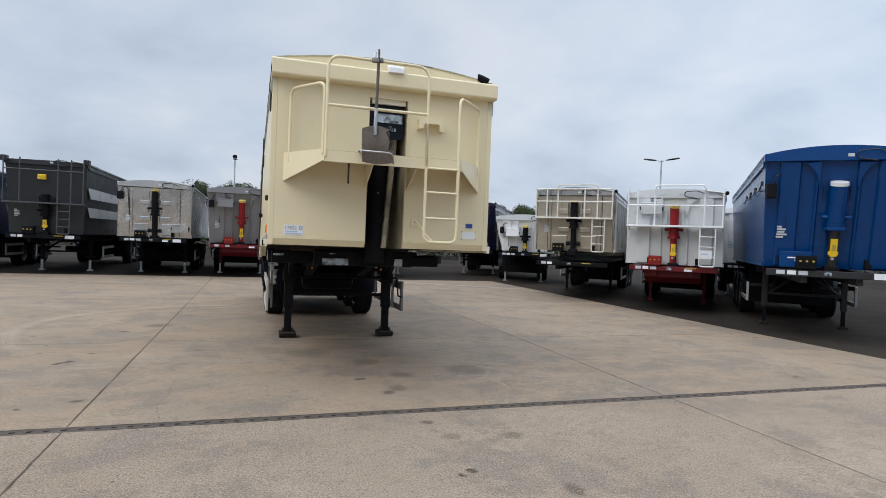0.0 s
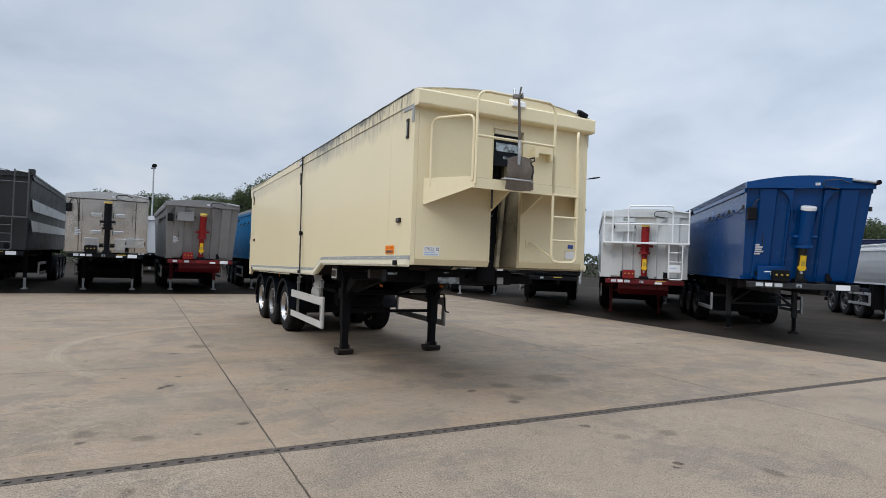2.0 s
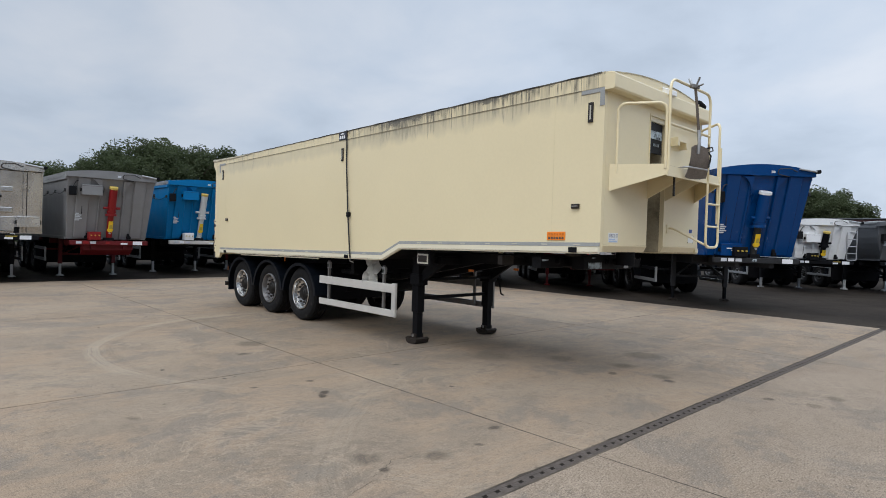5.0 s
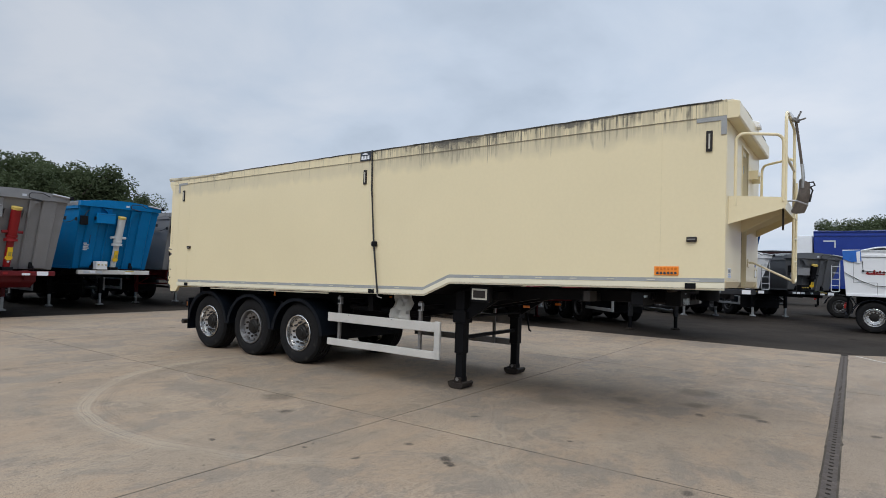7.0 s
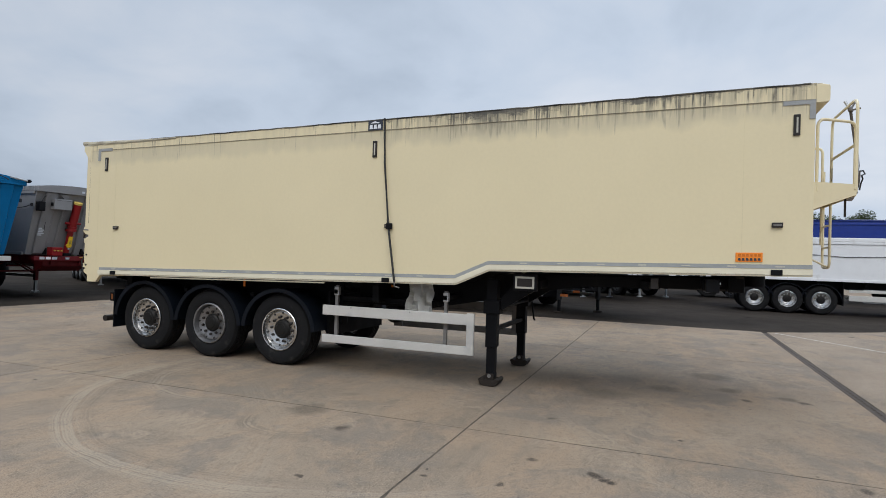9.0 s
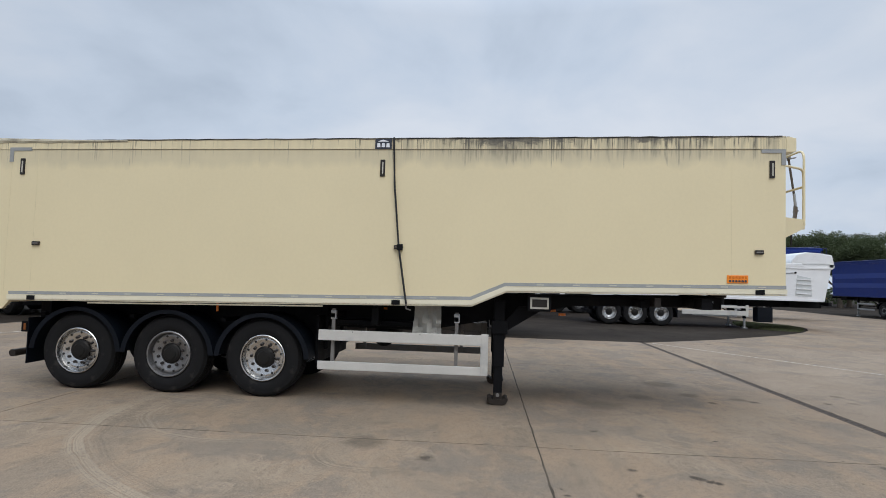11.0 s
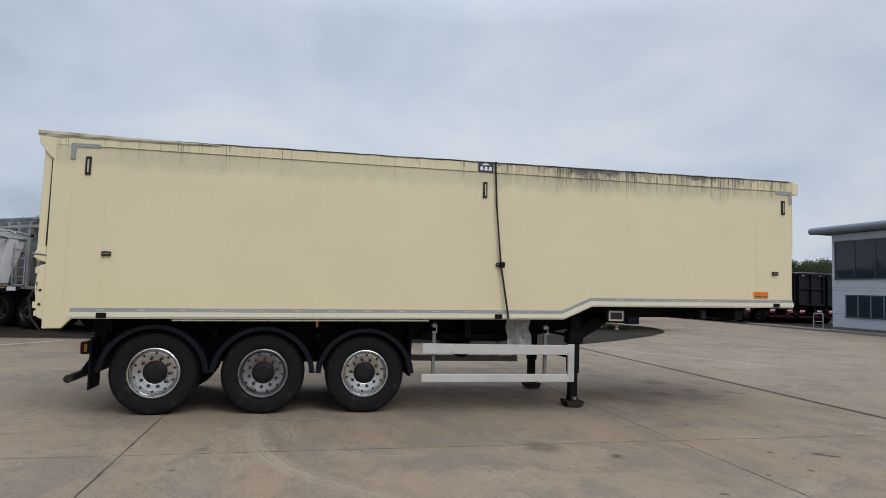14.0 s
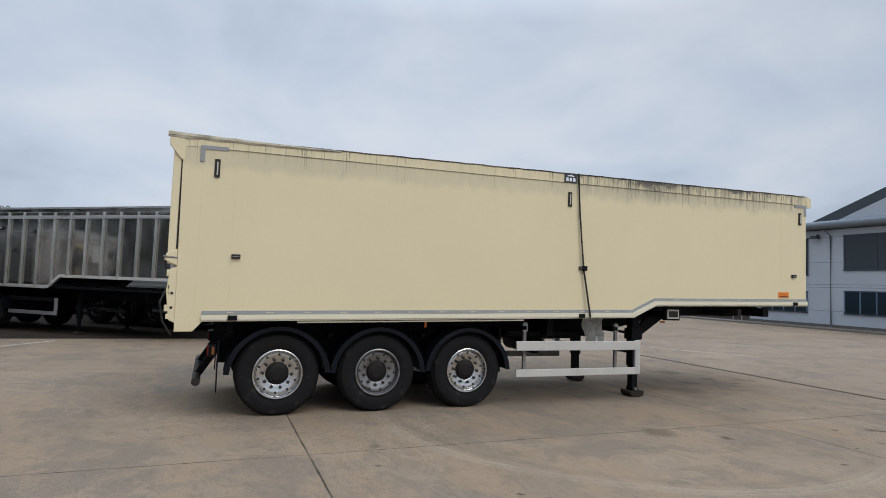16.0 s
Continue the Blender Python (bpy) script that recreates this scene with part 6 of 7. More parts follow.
parked_trailer("white sheeted trailer behind the aluminium one", at_front(-1.9, 41.0, 0), M_WHITE, M_BLACK, None, length=8.4, rake=0.3, zb=1.35, zt=3.5, roof_mat=M_WHITE)
parked_trailer("white tipping trailer behind the blue one", at_front(17.4, 17.0, ECH), M_WHITE, M_BLACK, M_BLACK, length=8.4, rake=0.3, zb=1.3, zt=3.3, roof_mat=M_WHITE)

parked_trailer("dark maroon tipping trailer in the far row", at_front(42.0, 7.4, 0), M_MAROON, M_BLACK, None, length=9.6, rake=0.2, zb=1.4, zt=3.75, ribs="none", roof_mat=M_DGREY)
parked_trailer("navy blue tipping trailer in the far row", at_front(42.0, 18.6, 0), M_NAVY, M_BLACK, None, length=9.0, rake=0.2, zb=1.4, zt=3.95, ribs="none", roof_mat=M_NAVY)

# across the yard
far_white = parked_trailer("white tipping trailer with a blue-cornered sheet", at_front(19.4, -3.8, 0), M_WHITE, M_BLACK, M_BLACK, length=9.7, leg_y=3.1, rake=0.3, zb=1.25, zt=2.85, roof_mat=M_WHITE, leg_mat=M_GALV, ribs="none", wheels_y=(6.7, 7.8, 8.9), crown=0.05, steel_rims=False)


def white_trailer_gear(t):
    """Seams, sheet corner, rope, logo shapes and front gear on the side towards the yard."""
    X = -1.25

    def flat(name, poly, mat, label="", d=0.012, lift=0.002):
        return part(name, prism(poly, X - lift, X - lift - d, "x"), mat, t, label)

    def seam(a, b_, w=0.007):
        a, b_ = Vector(a), Vector(b_)
        n = Vector((-(b_ - a).y, (b_ - a).x)).normalized() * w
        flat("seam", [tuple(a + n), tuple(b_ + n), tuple(b_ - n), tuple(a - n)], M_STRIP, d=0.003)

    flat("sheet_corner", [(9.27, 2.46), (9.55, 2.42), (9.80, 2.52), (9.82, 2.80), (9.3, 2.84)], M_TARPBLUE, "blue tarpaulin corner", 0.04)
    flat("sheet_knot", [(9.30, 2.40), (9.40, 2.38), (9.42, 2.78), (9.32, 2.80)], M_WHITE, d=0.05)
    seam((9.49, 1.70), (9.49, 2.42)), seam((9.49, 1.72), (8.82, 1.72)), seam((8.82, 1.72), (8.82, 1.26))
    seam((7.60, 2.60), (7.84, 1.30), 0.014), seam((9.3, 2.58), (0.9, 2.66), 0.010)
    rope = part("rope", tube([(X - 0.02, 9.25, 2.45), (X - 0.02, 9.22, 2.12), (X - 0.02, 8.0, 2.06), (X - 0.02, 7.11, 2.22), (X - 0.02, 6.0, 2.14), (X - 0.02, 3.6, 2.22), (X - 0.02, 1.2, 2.44)], 0.011, 6), M_CLIP, t, "dark rope along the side", True)
    for y, z in ((7.11, 2.22), (1.2, 2.44), (9.22, 2.12)):
        part("rope_hook", tube([(X, y, z), (X - 0.05, y, z)], 0.04, 10), M_BLACK, rope)
    part("drain_hose", tube([(X - 0.03, 9.75, 2.05), (X - 0.04, 9.3, 1.78), (X - 0.05, 8.9, 1.62), (X - 0.05, 8.35, 1.60)], 0.013, 6), M_CLIP, t, smooth=True)
    logo = flat("logo_mark", [(8.62, 2.00), (9.10, 2.00), (9.16, 2.05), (9.10, 2.10), (9.05, 2.06), (8.62, 2.03)], M_RED, "red logo shape")
    for i, (y, h) in enumerate(((8.62, 0.07), (8.72, 0.09), (8.80, 0.06), (8.88, 0.11))):
        part("logo_stroke", prism([(y, 2.05), (y + 0.07, 2.05), (y + 0.055, 2.05 + h), (y + 0.005, 2.05 + h)], X - 0.002, X - 0.014, "x"), M_RED, logo)
    arc = [(9.30 - 1.30 * i / 10, 2.80 + 0.13 * math.sin(math.pi * i / 10)) for i in range(11)]
    part("sheet_bow", prism(arc + [(8.0, 2.78), (9.30, 2.78)], X + 0.02, X + 2.4, "x"), M_DGREY, t, "dark arched cover at the rear")
    part("bow_rim", tube([(X + 0.01, y, z + 0.01) for y, z in arc], 0.028, 8), M_WHITE, t, smooth=True)
    part("top_edge", box(X - 0.03, X + 0.05, 0.9, 8.0, 2.70, 2.84, 0.02), M_WHITE, t)
    nose = [(1.40, 2.60), (1.36, 2.95), (1.15, 3.22), (0.80, 3.32), (0.30, 3.30), (-0.30, 3.22), (-0.42, 2.70), (-0.3, 2.6)]
    part("front_hood", prism(nose, X - 0.02, X + 2.5, "x", 0.03), M_WHITE, t, "rounded white front hood")
    flat("step_panel", [(1.20, 1.46), (1.12, 2.34), (0.56, 2.22), (0.52, 1.44)], M_PALEGREY, "recessed step panel", 0.006)
    for k in range(4):
        flat("step_bar", [(1.16, 1.55 + 0.2 * k), (1.15, 1.60 + 0.2 * k), (0.56, 1.58 + 0.2 * k), (0.56, 1.53 + 0.2 * k)], M_WHITE, d=0.03, lift=0.008)
    guard_rail = part("side_guard", box(X + 0.02, X + 0.06, 3.2, 5.85, 0.55, 0.75, 0.008), M_ALU, t, "bare aluminium side guard")
    part("upper_board", box(X + 0.02, X + 0.06, 3.2, 5.85, 0.86, 0.95, 0.008), M_ALU, guard_rail)
    part("end_board", box(X + 0.015, X + 0.065, 3.1, 3.2, 0.50, 1.0, 0.008), M_ALU, guard_rail)
    part("side_box", box(X + 0.03, X + 0.5, 2.10, 2.72, 0.30, 0.92, 0.02), M_PLASTIC, t, "black plastic side box")
    for i in range(2):
        part("rivet_plate", box(X - 0.012, X - 0.002, 2.0 + i * 0.25, 2.18 + i * 0.25, 1.44, 1.46), M_LABELGREY, t)


white_trailer_gear(far_white)
M_OLDROYAL = material("faded_dark_blue_paint", (0.006, 0.022, 0.15), 0.42, var=0.15, bump=0.01, spec=0.35)
M_STRIPEBLUE = material("paler_blue_stripe", (0.030, 0.056, 0.23), 0.4, var=0.1, spec=0.3)
long_blue = parked_trailer("long royal blue tipping trailer with a white rear panel", at_front(28.3, -8.4, 0), M_ROYAL, M_BLACK, M_BLACK, length=15.6, rake=0.2, zb=1.4, zt=4.15, roof_mat=M_ROYAL, frame_mat=M_NAVY)
part("side_band", prism([(0.2, 1.55), (15.4, 1.55), (15.4, 2.55), (0.2, 2.55)], -1.252, -1.262, "x"), M_STRIPEBLUE, long_blue, "paler blue band")
part("rear_panel", box(-1.15, 1.15, 15.75, 16.55, 1.5, 3.95, 0.04), M_WHITE, long_blue, "white rear panel")
for y in (0.5, 14.8):
    mark = part("corner_mark", prism([(y, 3.70), (y + 0.5, 3.70), (y + 0.5, 3.64), (y + 0.06, 3.64), (y + 0.06, 3.35), (y, 3.35)], -1.252, -1.266, "x"), M_STICKERGREY, long_blue)
M_REDDARK = material("dark_red_chassis_paint", (0.050, 0.004, 0.006), 0.6, var=0.25, second=(0.015, 0.004, 0.004), cover=0.25, spec=0.2)
M_SOOT = material("dark_weathered_steel", (0.010, 0.010, 0.0125), 0.5, var=0.25, second=(0.03, 0.022, 0.02), cover=0.15, spec=0.25)
parked_trailer("royal blue tipping trailer with paler side stripes and barred tailgate", at_front(39.7, -17.7, 270), M_OLDROYAL, M_BLACK, None, length=9.2, rake=0.1, zb=1.42, zt=4.0, stripe=M_STRIPEBLUE, roof_mat=M_OLDROYAL, ribs="none", gate=M_OLDROYAL)
parked_trailer("dark steel tipping trailer on a red chassis", at_front(39.7, -21.55, 270), M_SOOT, M_REDDARK, None, length=9.2, rake=0.1, zb=1.42, zt=3.95, ribs="none", gate=M_SOOT)
parked_trailer("dark steel tipping trailer with barred tailgate on a red chassis", at_front(39.7, -24.3, 270), M_SOOT, M_REDDARK, None, length=9.2, rake=0.1, zb=1.42, zt=3.95, ribs="none", gate=M_SOOT)
parked_trailer("dark steel tipping trailer beside the office", at_front(39.7, -27.05, 270), M_SOOT, M_REDDARK, None, length=9.2, rake=0.1, zb=1.42, zt=3.95, ribs="none", gate=M_SOOT)


# ---- shovel on the platform ----
def shovel():
    t = thing("shovel", "worn steel shovel with a grey wooden handle on the platform", "shovel", pose(1.10, 6.275, 2.44, 0, 0, -20))
    b = bmesh.new()
    rows = []
    for j in range(10):
        v = j / 9
        w = (0.165 - 0.03 * v) * (1.0 if v < 0.9 else 0.8)
        rows.append([b.verts.new((w * u + 0.03 * (1 - v), -0.095 * v - 0.045 * u * u * (1 - 0.3 * v) - 0.03 * math.sin(math.pi * v), 0.045 + 0.385 * v + (0.015 * u * u if v < 0.1 else 0.0) - (0.03 * u * u if v > 0.95 else 0.0))) for u in (-1, -0.6, -0.2, 0.2, 0.6, 1)])
    for r0, r1 in zip(rows, rows[1:]):
        for i in range(5):
            b.faces.new((r0[i], r0[i + 1], r1[i + 1], r1[i]))
    bmesh.ops.solidify(b, geom=b.faces[:], thickness=0.006)
    blade = part("blade", b, M_SHOVEL, t, "worn grey-brown steel blade", True)
    part("socket", tube([(0.0, -0.10, 0.33), (0.0, -0.115, 0.45), (0, -0.10, 0.60)], 0.019, 8), M_GALV, blade, smooth=True)
    part("handle", tube([(0, -0.10, 0.58), (0.0, -0.065, 0.85), (-0.005, -0.03, 1.12)], 0.0155, 8), M_WOODGREY, t, "weathered wooden handle", True)
    grip = part("grip", box(-0.075, 0.045, -0.055, -0.01, 1.09, 1.14, 0.012), M_STEEL, t, "bent steel grip")
    part("grip_stub", tube([(-0.05, -0.03, 1.12), (-0.048, 0.02, 1.21)], 0.016, 8), M_GALV, grip)
    part("grip_prong", tube([(0.0, -0.035, 1.12), (0.005, -0.075, 1.20), (0.005, -0.08, 1.215)], 0.011, 8), M_STEEL, grip)
    part("grip_prong", tube([(0.01, -0.03, 1.11), (0.01, -0.13, 1.125)], 0.010, 8), M_STEEL, grip)
    part("holder", tube(path((-0.17, 0.04, 0.16), (-0.17, -0.10, 0.17), (0.18, -0.10, 0.15), (0.18, 0.04, 0.06), r=0.05), 0.010, 8), M_GALV, t, "bent steel rod holder", True)
    part("cord", tube([(0.12, -0.12, 0.40), (0.165, -0.15, 0.41), (0.16, -0.17, 0.37), (0.125, -0.14, 0.35), (0.15, -0.15, 0.31), (0.165, -0.13, 0.26), (0.15, -0.12, 0.18)], 0.010, 6), M_HOSE, t, smooth=True)
    return t


M_SHOVEL = material("worn_shovel_steel", (0.31, 0.275, 0.25), 0.42, 0.35, var=0.3, scale=7, second=(0.10, 0.07, 0.05), cover=0.25)
shovel()


# ---- lamp posts ----
def lamp_post(x, y, h, heads, rz=0):
    t = thing("street_lamp", "tall grey yard lamp on a slim steel post", "lamp", pose(x, y, 0, 0, 0, rz), "yard lamps")
    part("post", lathe([(0, 0.10), (1.2, 0.10), (1.25, 0.075), (h, 0.05)], 12, "z"), M_GALV, t, smooth=True)
    for s in (-1, 1)[: heads]:
        part("arm", tube([(0, 0, h - 0.1), (s * 0.45, 0, h + 0.02)], 0.03, 8), M_GALV, t)
        hd = part("lamp_head", moved(lathe([(-0.48, 0.05), (-0.40, 0.14), (0.0, 0.19), (0.38, 0.15), (0.48, 0.06)], 14, "x"), 0, 0, 0), M_DGREY, t, "dark lamp head", True)
        hd.matrix_basis = pose(s * 0.82, 0, h + 0.06, 0, -s * 8, 0) @ Matrix.Diagonal((1, 1, 0.35, 1))
    return t


lamp_post(-1.8, 50.9, 7.8, 2, 91)
lamp_post(28.9, 37.2, 8.45, 2, -45)
lamp_post(58, -35.3, 8.8, 2, 40)
lamp_post(60, 53.6, 7.6, 2, 8)
lamp_post(60.3, 53.3, 8.45, 1, 120)


# ---- trees ----
def tree_meshes(seed, h, spread, leaves, mat):
    random.seed(seed)
    wood = bmesh.new()
    tips = []

    def limb(p, d, length, r, depth):
        pts = [p]
        q, dd = p, d
        for i in range(3):
            dd = (dd + Vector((random.uniform(-0.25, 0.25), random.uniform(-0.25, 0.25), random.uniform(-0.05, 0.15)))).normalized()
            q = q + dd * length / 3
            pts.append(q)
        nonlocal wood
        wood = tube(pts, r, 6, wood)
        tips.append(q)
        if depth:
            for k in range(random.randint(3, 4)):
                a = random.uniform(0, 6.28)
                nd = (dd * 0.6 + Vector((math.cos(a), math.sin(a), random.uniform(0.1, 0.7)))).normalized()
                limb(pts[random.randint(1, 3)], nd, length * random.uniform(0.55, 0.75), r * 0.6, depth - 1)

    b0 = lathe([(0, 0.32), (0.4, 0.22), (h * 0.25, 0.18), (h * 0.45, 0.14)], 8, "z")
    wood = joined(wood, b0)
    for k in range(6):
        a = k * 1.05 + random.uniform(-0.3, 0.3)
        limb(Vector((0, 0, h * random.uniform(0.22, 0.45))), Vector((math.cos(a) * spread, math.sin(a) * spread, random.uniform(0.5, 1.0))).normalized(), h * random.uniform(0.30, 0.42), 0.09, 2)
    wood_me = link_mesh("trunk", wood, M_BARK)
    verts, faces = [], []
    clumps = [(t_, random.uniform(0.6, 1.3)) for t_ in tips]
    for i in range(leaves):
        c, rad = random.choice(clumps)
        v = Vector((random.gauss(0, 1), random.gauss(0, 1), random.gauss(0, 0.8)))
        v = c + v.normalized() * rad * random.random() ** 0.45
        s = random.uniform(0.07, 0.14)
        u = Vector((random.uniform(-1, 1), random.uniform(-1, 1), random.uniform(-0.7, 0.7))).normalized()
        w = u.cross(Vector((random.uniform(-1, 1), random.uniform(-1, 1), random.uniform(0.2, 1)))).normalized()
        k = len(verts)
        verts += [v - u * s, v + w * s * 0.45, v + u * s, v - w * s * 0.45]
        faces.append((k, k + 1, k + 2, k + 3))
    me = bpy.data.meshes.new("crown")
    me.from_pydata(verts, [], faces)
    me.materials.append(mat)
    return wood_me, me


TREES = [tree_meshes(3, 8.5, 1.0, 60000, M_LEAF2), tree_meshes(8, 7.5, 1.2, 54000, M_LEAF2)]
# paler crowns for the other trees, distance haze put into the leaf colour
for trunk_me, crown_me in TREES[:2]:
    paler = crown_me.copy()
    paler.materials.clear()
    paler.materials.append(M_LEAF)
    TREES.append((trunk_me, paler))


def tree(x, y, size, rz, kind):
    t = thing("tree", "broad green leafy tree behind the parked trailers", "tree", pose(x, y, -0.05, 0, 0, rz) @ Matrix.Diagonal((size, size, size, 1)), "trees")
    shared("trunk", TREES[kind][0], t, Matrix())
    shared("crown", TREES[kind][1], t, Matrix(), "green crown of small leaves")
    return t


random.seed(21)
for i, (x, y, s) in enumerate([(-3, 60, 0.86), (0.3, 56, 0.82), (3.2, 57, 0.86), (6.0, 56, 0.90), (8.4, 56, 1.00), (10.8, 57.5, 1.14), (13.2, 58.8, 1.27), (15.2, 59.0, 1.27), (17.6, 58, 0.98), (20.2, 57, 0.74), (28, 60, 0.8), (36, 60, 0.8), (57, 37, 1.0), (62, 33, 1.0), (66, 23.0, 1.12), (67, 19, 1.05),
                                 (66, 4.0, 1.12), (67, 0, 1.14), (68, -4, 1.05), (69, -8.5, 1.1), (70, -14, 1.0), (66, -21, 1.2), (67, -26, 1.15), (62, -30, 1.15), (67, -34, 1.2), (56, -38, 1.15), (60, -46, 0.88), (62, -52, 0.92), (48, -44, 0.9), (40, -46, 0.9), (34, -44, 0.9)]):
    tree(x, y, s, random.uniform(0, 360), i % 2 + (0 if y > 50 else 2))


# ---- hedge that closes the yard ----
def hedge(label, points, height, count):
    rng = np.random.default_rng(7)
    pts = np.array(points, float)
    seg = np.linalg.norm(np.diff(pts, axis=0), axis=1)
    pick = rng.choice(len(seg), count, p=seg / seg.sum())
    c = pts[pick] + (pts[pick + 1] - pts[pick]) * rng.random((count, 1))
    wave = 0.75 + 0.25 * np.sin(c[:, 0] * 0.31) * np.cos(c[:, 1] * 0.23)
    centre = np.column_stack([c + rng.normal(0, 0.8, (count, 2)), height * wave * rng.random(count) ** 0.7])
    u, w = rng.normal(size=(count, 3)), rng.normal(size=(count, 3))
    u *= (rng.uniform(0.14, 0.34, count) / np.linalg.norm(u, axis=1))[:, None]
    w *= (0.13 / np.linalg.norm(w, axis=1))[:, None]
    verts = np.stack([centre - u, centre + w, centre + u, centre - w], 1).reshape(-1, 3)
    me = bpy.data.meshes.new("hedge")
    me.from_pydata(verts.tolist(), [], np.arange(count * 4).reshape(-1, 4).tolist())
    me.materials.append(M_LEAF2)
    return tagged(new("hedge", me), label, "hedge", kind="stuff")


hedge("dense green hedge along the far side of the yard", [(-60, 66), (40, 66), (64, 46), (82, 10), (84, -40), (40, -62)], 3.4, 42000)


# ---- house beyond the yard ----
def house():
    t = thing("house", "far brown brick house with a tiled roof and chimney", "house", pose(115, 111, 0) @ Matrix.Diagonal((1.5, 1.5, 1.42, 1)))
    part("wall", box(-4, 4, -10.2, 0.3, -0.05, 4.9), M_BRICKHOUSE, t)
    part("roof", prism([(-4.6, 4.7), (4.6, 4.7), (0, 8.1)], -10.4, -2.7, "y"), M_ROOFTILE, t, "brown tiled pitched roof")
    gable = part("gable", prism([(-5.8, 4.9), (0.4, 4.9), (-2.7, 8.2)], -4.3, 0.0, "x"), M_BRICKHOUSE, t, "brick gable with white barge boards")
    for s in (-1, 1):
        part("barge_board", prism([(-2.7, 8.35), (-2.7, 8.1), (-2.7 + s * 3.3, 4.6), (-2.7 + s * 3.3, 4.85)], -4.45, -4.3, "x"), M_WHITE, gable)
        part("roof_slope", prism([(-2.7, 8.48), (-2.7, 8.36), (-2.7 + s * 3.3, 4.86), (-2.7 + s * 3.3, 4.98)], -4.5, 0.0, "x"), M_ROOFTILE, gable)
    for y0, y1, top, base in ((-6.03, -4.45, 9.05, 6.6), (-10.35, -9.4, 9.15, 6.6)):
        ch = part("chimney", box(-0.5, 0.5, y0, y1, base, top, 0.03), M_BRICKHOUSE, t)
        part("chimney_cap", box(-0.56, 0.56, y0 - 0.06, y1 + 0.06, top - 0.16, top, 0.02), M_BRICKHOUSE, ch)
        if y0 > -8:
            part("chimney_pot", lathe([(0, 0.15), (0.55, 0.12)], 10, "z"), M_ROOFTILE, ch).matrix_basis = pose(0, y0 + 0.5, top - 0.02)
    for y in (-8.0, -5.0, -1.5):
        w = part("window", box(-4.03, -4.0, y - 0.6, y + 0.6, 2.9, 4.1), M_GLASS, t)
        part("frame", box(-4.06, -4.03, y - 0.65, y + 0.65, 4.1, 4.18), M_WHITE, w)
    return t


house()


# ---- office building ----
def office():
    YW, X0, X1 = -17.3, 21.95, -16.0
    t = thing("office_building", "two-storey grey clad office with dark windows and low roof", "building", pose(0, 0, 0))
    wall = part("wall", box(X1, X0, YW - 12, YW, 0.25, 5.9), M_CLAD, t)
    part("plinth", box(X1 - 0.02, X0 + 0.02, YW - 12, YW + 0.015, -0.01, 0.25), M_BRICKW, t)
    for z in (1.05, 2.45, 2.62, 3.95, 5.45):
        part("panel_joint", box(X1, X0, YW, YW + 0.006, z - 0.012, z + 0.012), M_ROOF, wall)
    part("eave", tube([(X1, YW + 0.55, 6.16), (X0 + 1.0, YW + 0.55, 6.16)], 0.22, 16), M_ROOF, t, "rounded grey eave edge", True)
    part("soffit", box(X1, X0 + 0.8, YW - 12, YW + 0.55, 5.95, 6.3), M_ROOF, t)
    part("roof", prism([(17.6, 6.3), (9.0, 9.5), (0.4, 6.3)], YW - 12, YW + 0.3, "y"), M_FASCIA, t, "pitched grey metal roof")
    part("gable", prism([(15.9, 6.3), (9.0, 8.95), (2.1, 6.3)], YW + 0.3, YW + 0.33, "y"), M_CLAD, t)

    def window(x0, x1, z0, z1, n):
        w = part("window", box(x0, x1, YW + 0.005, YW + 0.03, z0, z1), M_GLASS, t, "dark reflecting window")
        part("frame", box(x0 - 0.06, x1 + 0.06, YW, YW + 0.05, z1, z1 + 0.07), M_FRAME, w)
        part("sill", box(x0 - 0.06, x1 + 0.06, YW, YW + 0.08, z0 - 0.07, z0), M_FRAME, w)
        for i in range(n + 1):
            x = x0 + (x1 - x0) * i / n
            part("mullion", box(x - 0.035, x + 0.035, YW + 0.03, YW + 0.055, z0, z1), M_BLUEFRAME if z0 < 2 else M_FRAME, w)

    window(17.75, 21.69, 3.2, 5.4, 3)
    window(17.8, 20.99, 0.93, 2.13, 4)
    window(10.2, 15.5, 3.5, 5.46, 3)
    window(10.2, 15.5, 0.97, 2.2, 6)
    window(3.0, 8.4, 3.5, 5.46, 3)
    window(3.0, 8.4, 0.97, 2.2, 6)
    pipe = part("downpipe", tube([(16.3, YW + 0.06, 0.1), (16.3, YW + 0.06, 5.5), (16.6, YW + 0.2, 5.9)], 0.05, 10), M_ROOF, t, "grey downpipe", True)
    fl = part("flood_lamp", box(16.9, 17.35, YW + 0.12, YW + 0.42, 5.38, 5.56, 0.03), M_FRAME, t, "black flood lamp")
    part("lamp_arm", box(17.05, 17.15, YW, YW + 0.15, 5.5, 5.65), M_FRAME, fl)
    return t


office()
solid("kerb", box(-20, 27, -15.6, -15.45, -0.02, 0.10, 0.02), M_KERB, "grey concrete kerb before the office", "kerb", kind="structure")
solid("pavement", box(-20, 27, -17.3, -15.6, -0.02, 0.09), M_KERB, "narrow concrete path along the office", "pavement", kind="structure")
hoop = thing("cycle_hoop", "small galvanised hoop barrier beside the office corner", "barrier", pose(22.6, -16.9, 0))
part("hoop", tube(path((-0.35, 0, -0.01), (-0.35, 0, 1.0), (0.35, 0, 1.0), (0.35, 0, -0.01), r=0.15), 0.03, 8), M_GALV, hoop, smooth=True)
part("bar", tube([(-0.35, 0, 0.5), (0.35, 0, 0.5)], 0.02, 8), M_GALV, hoop)
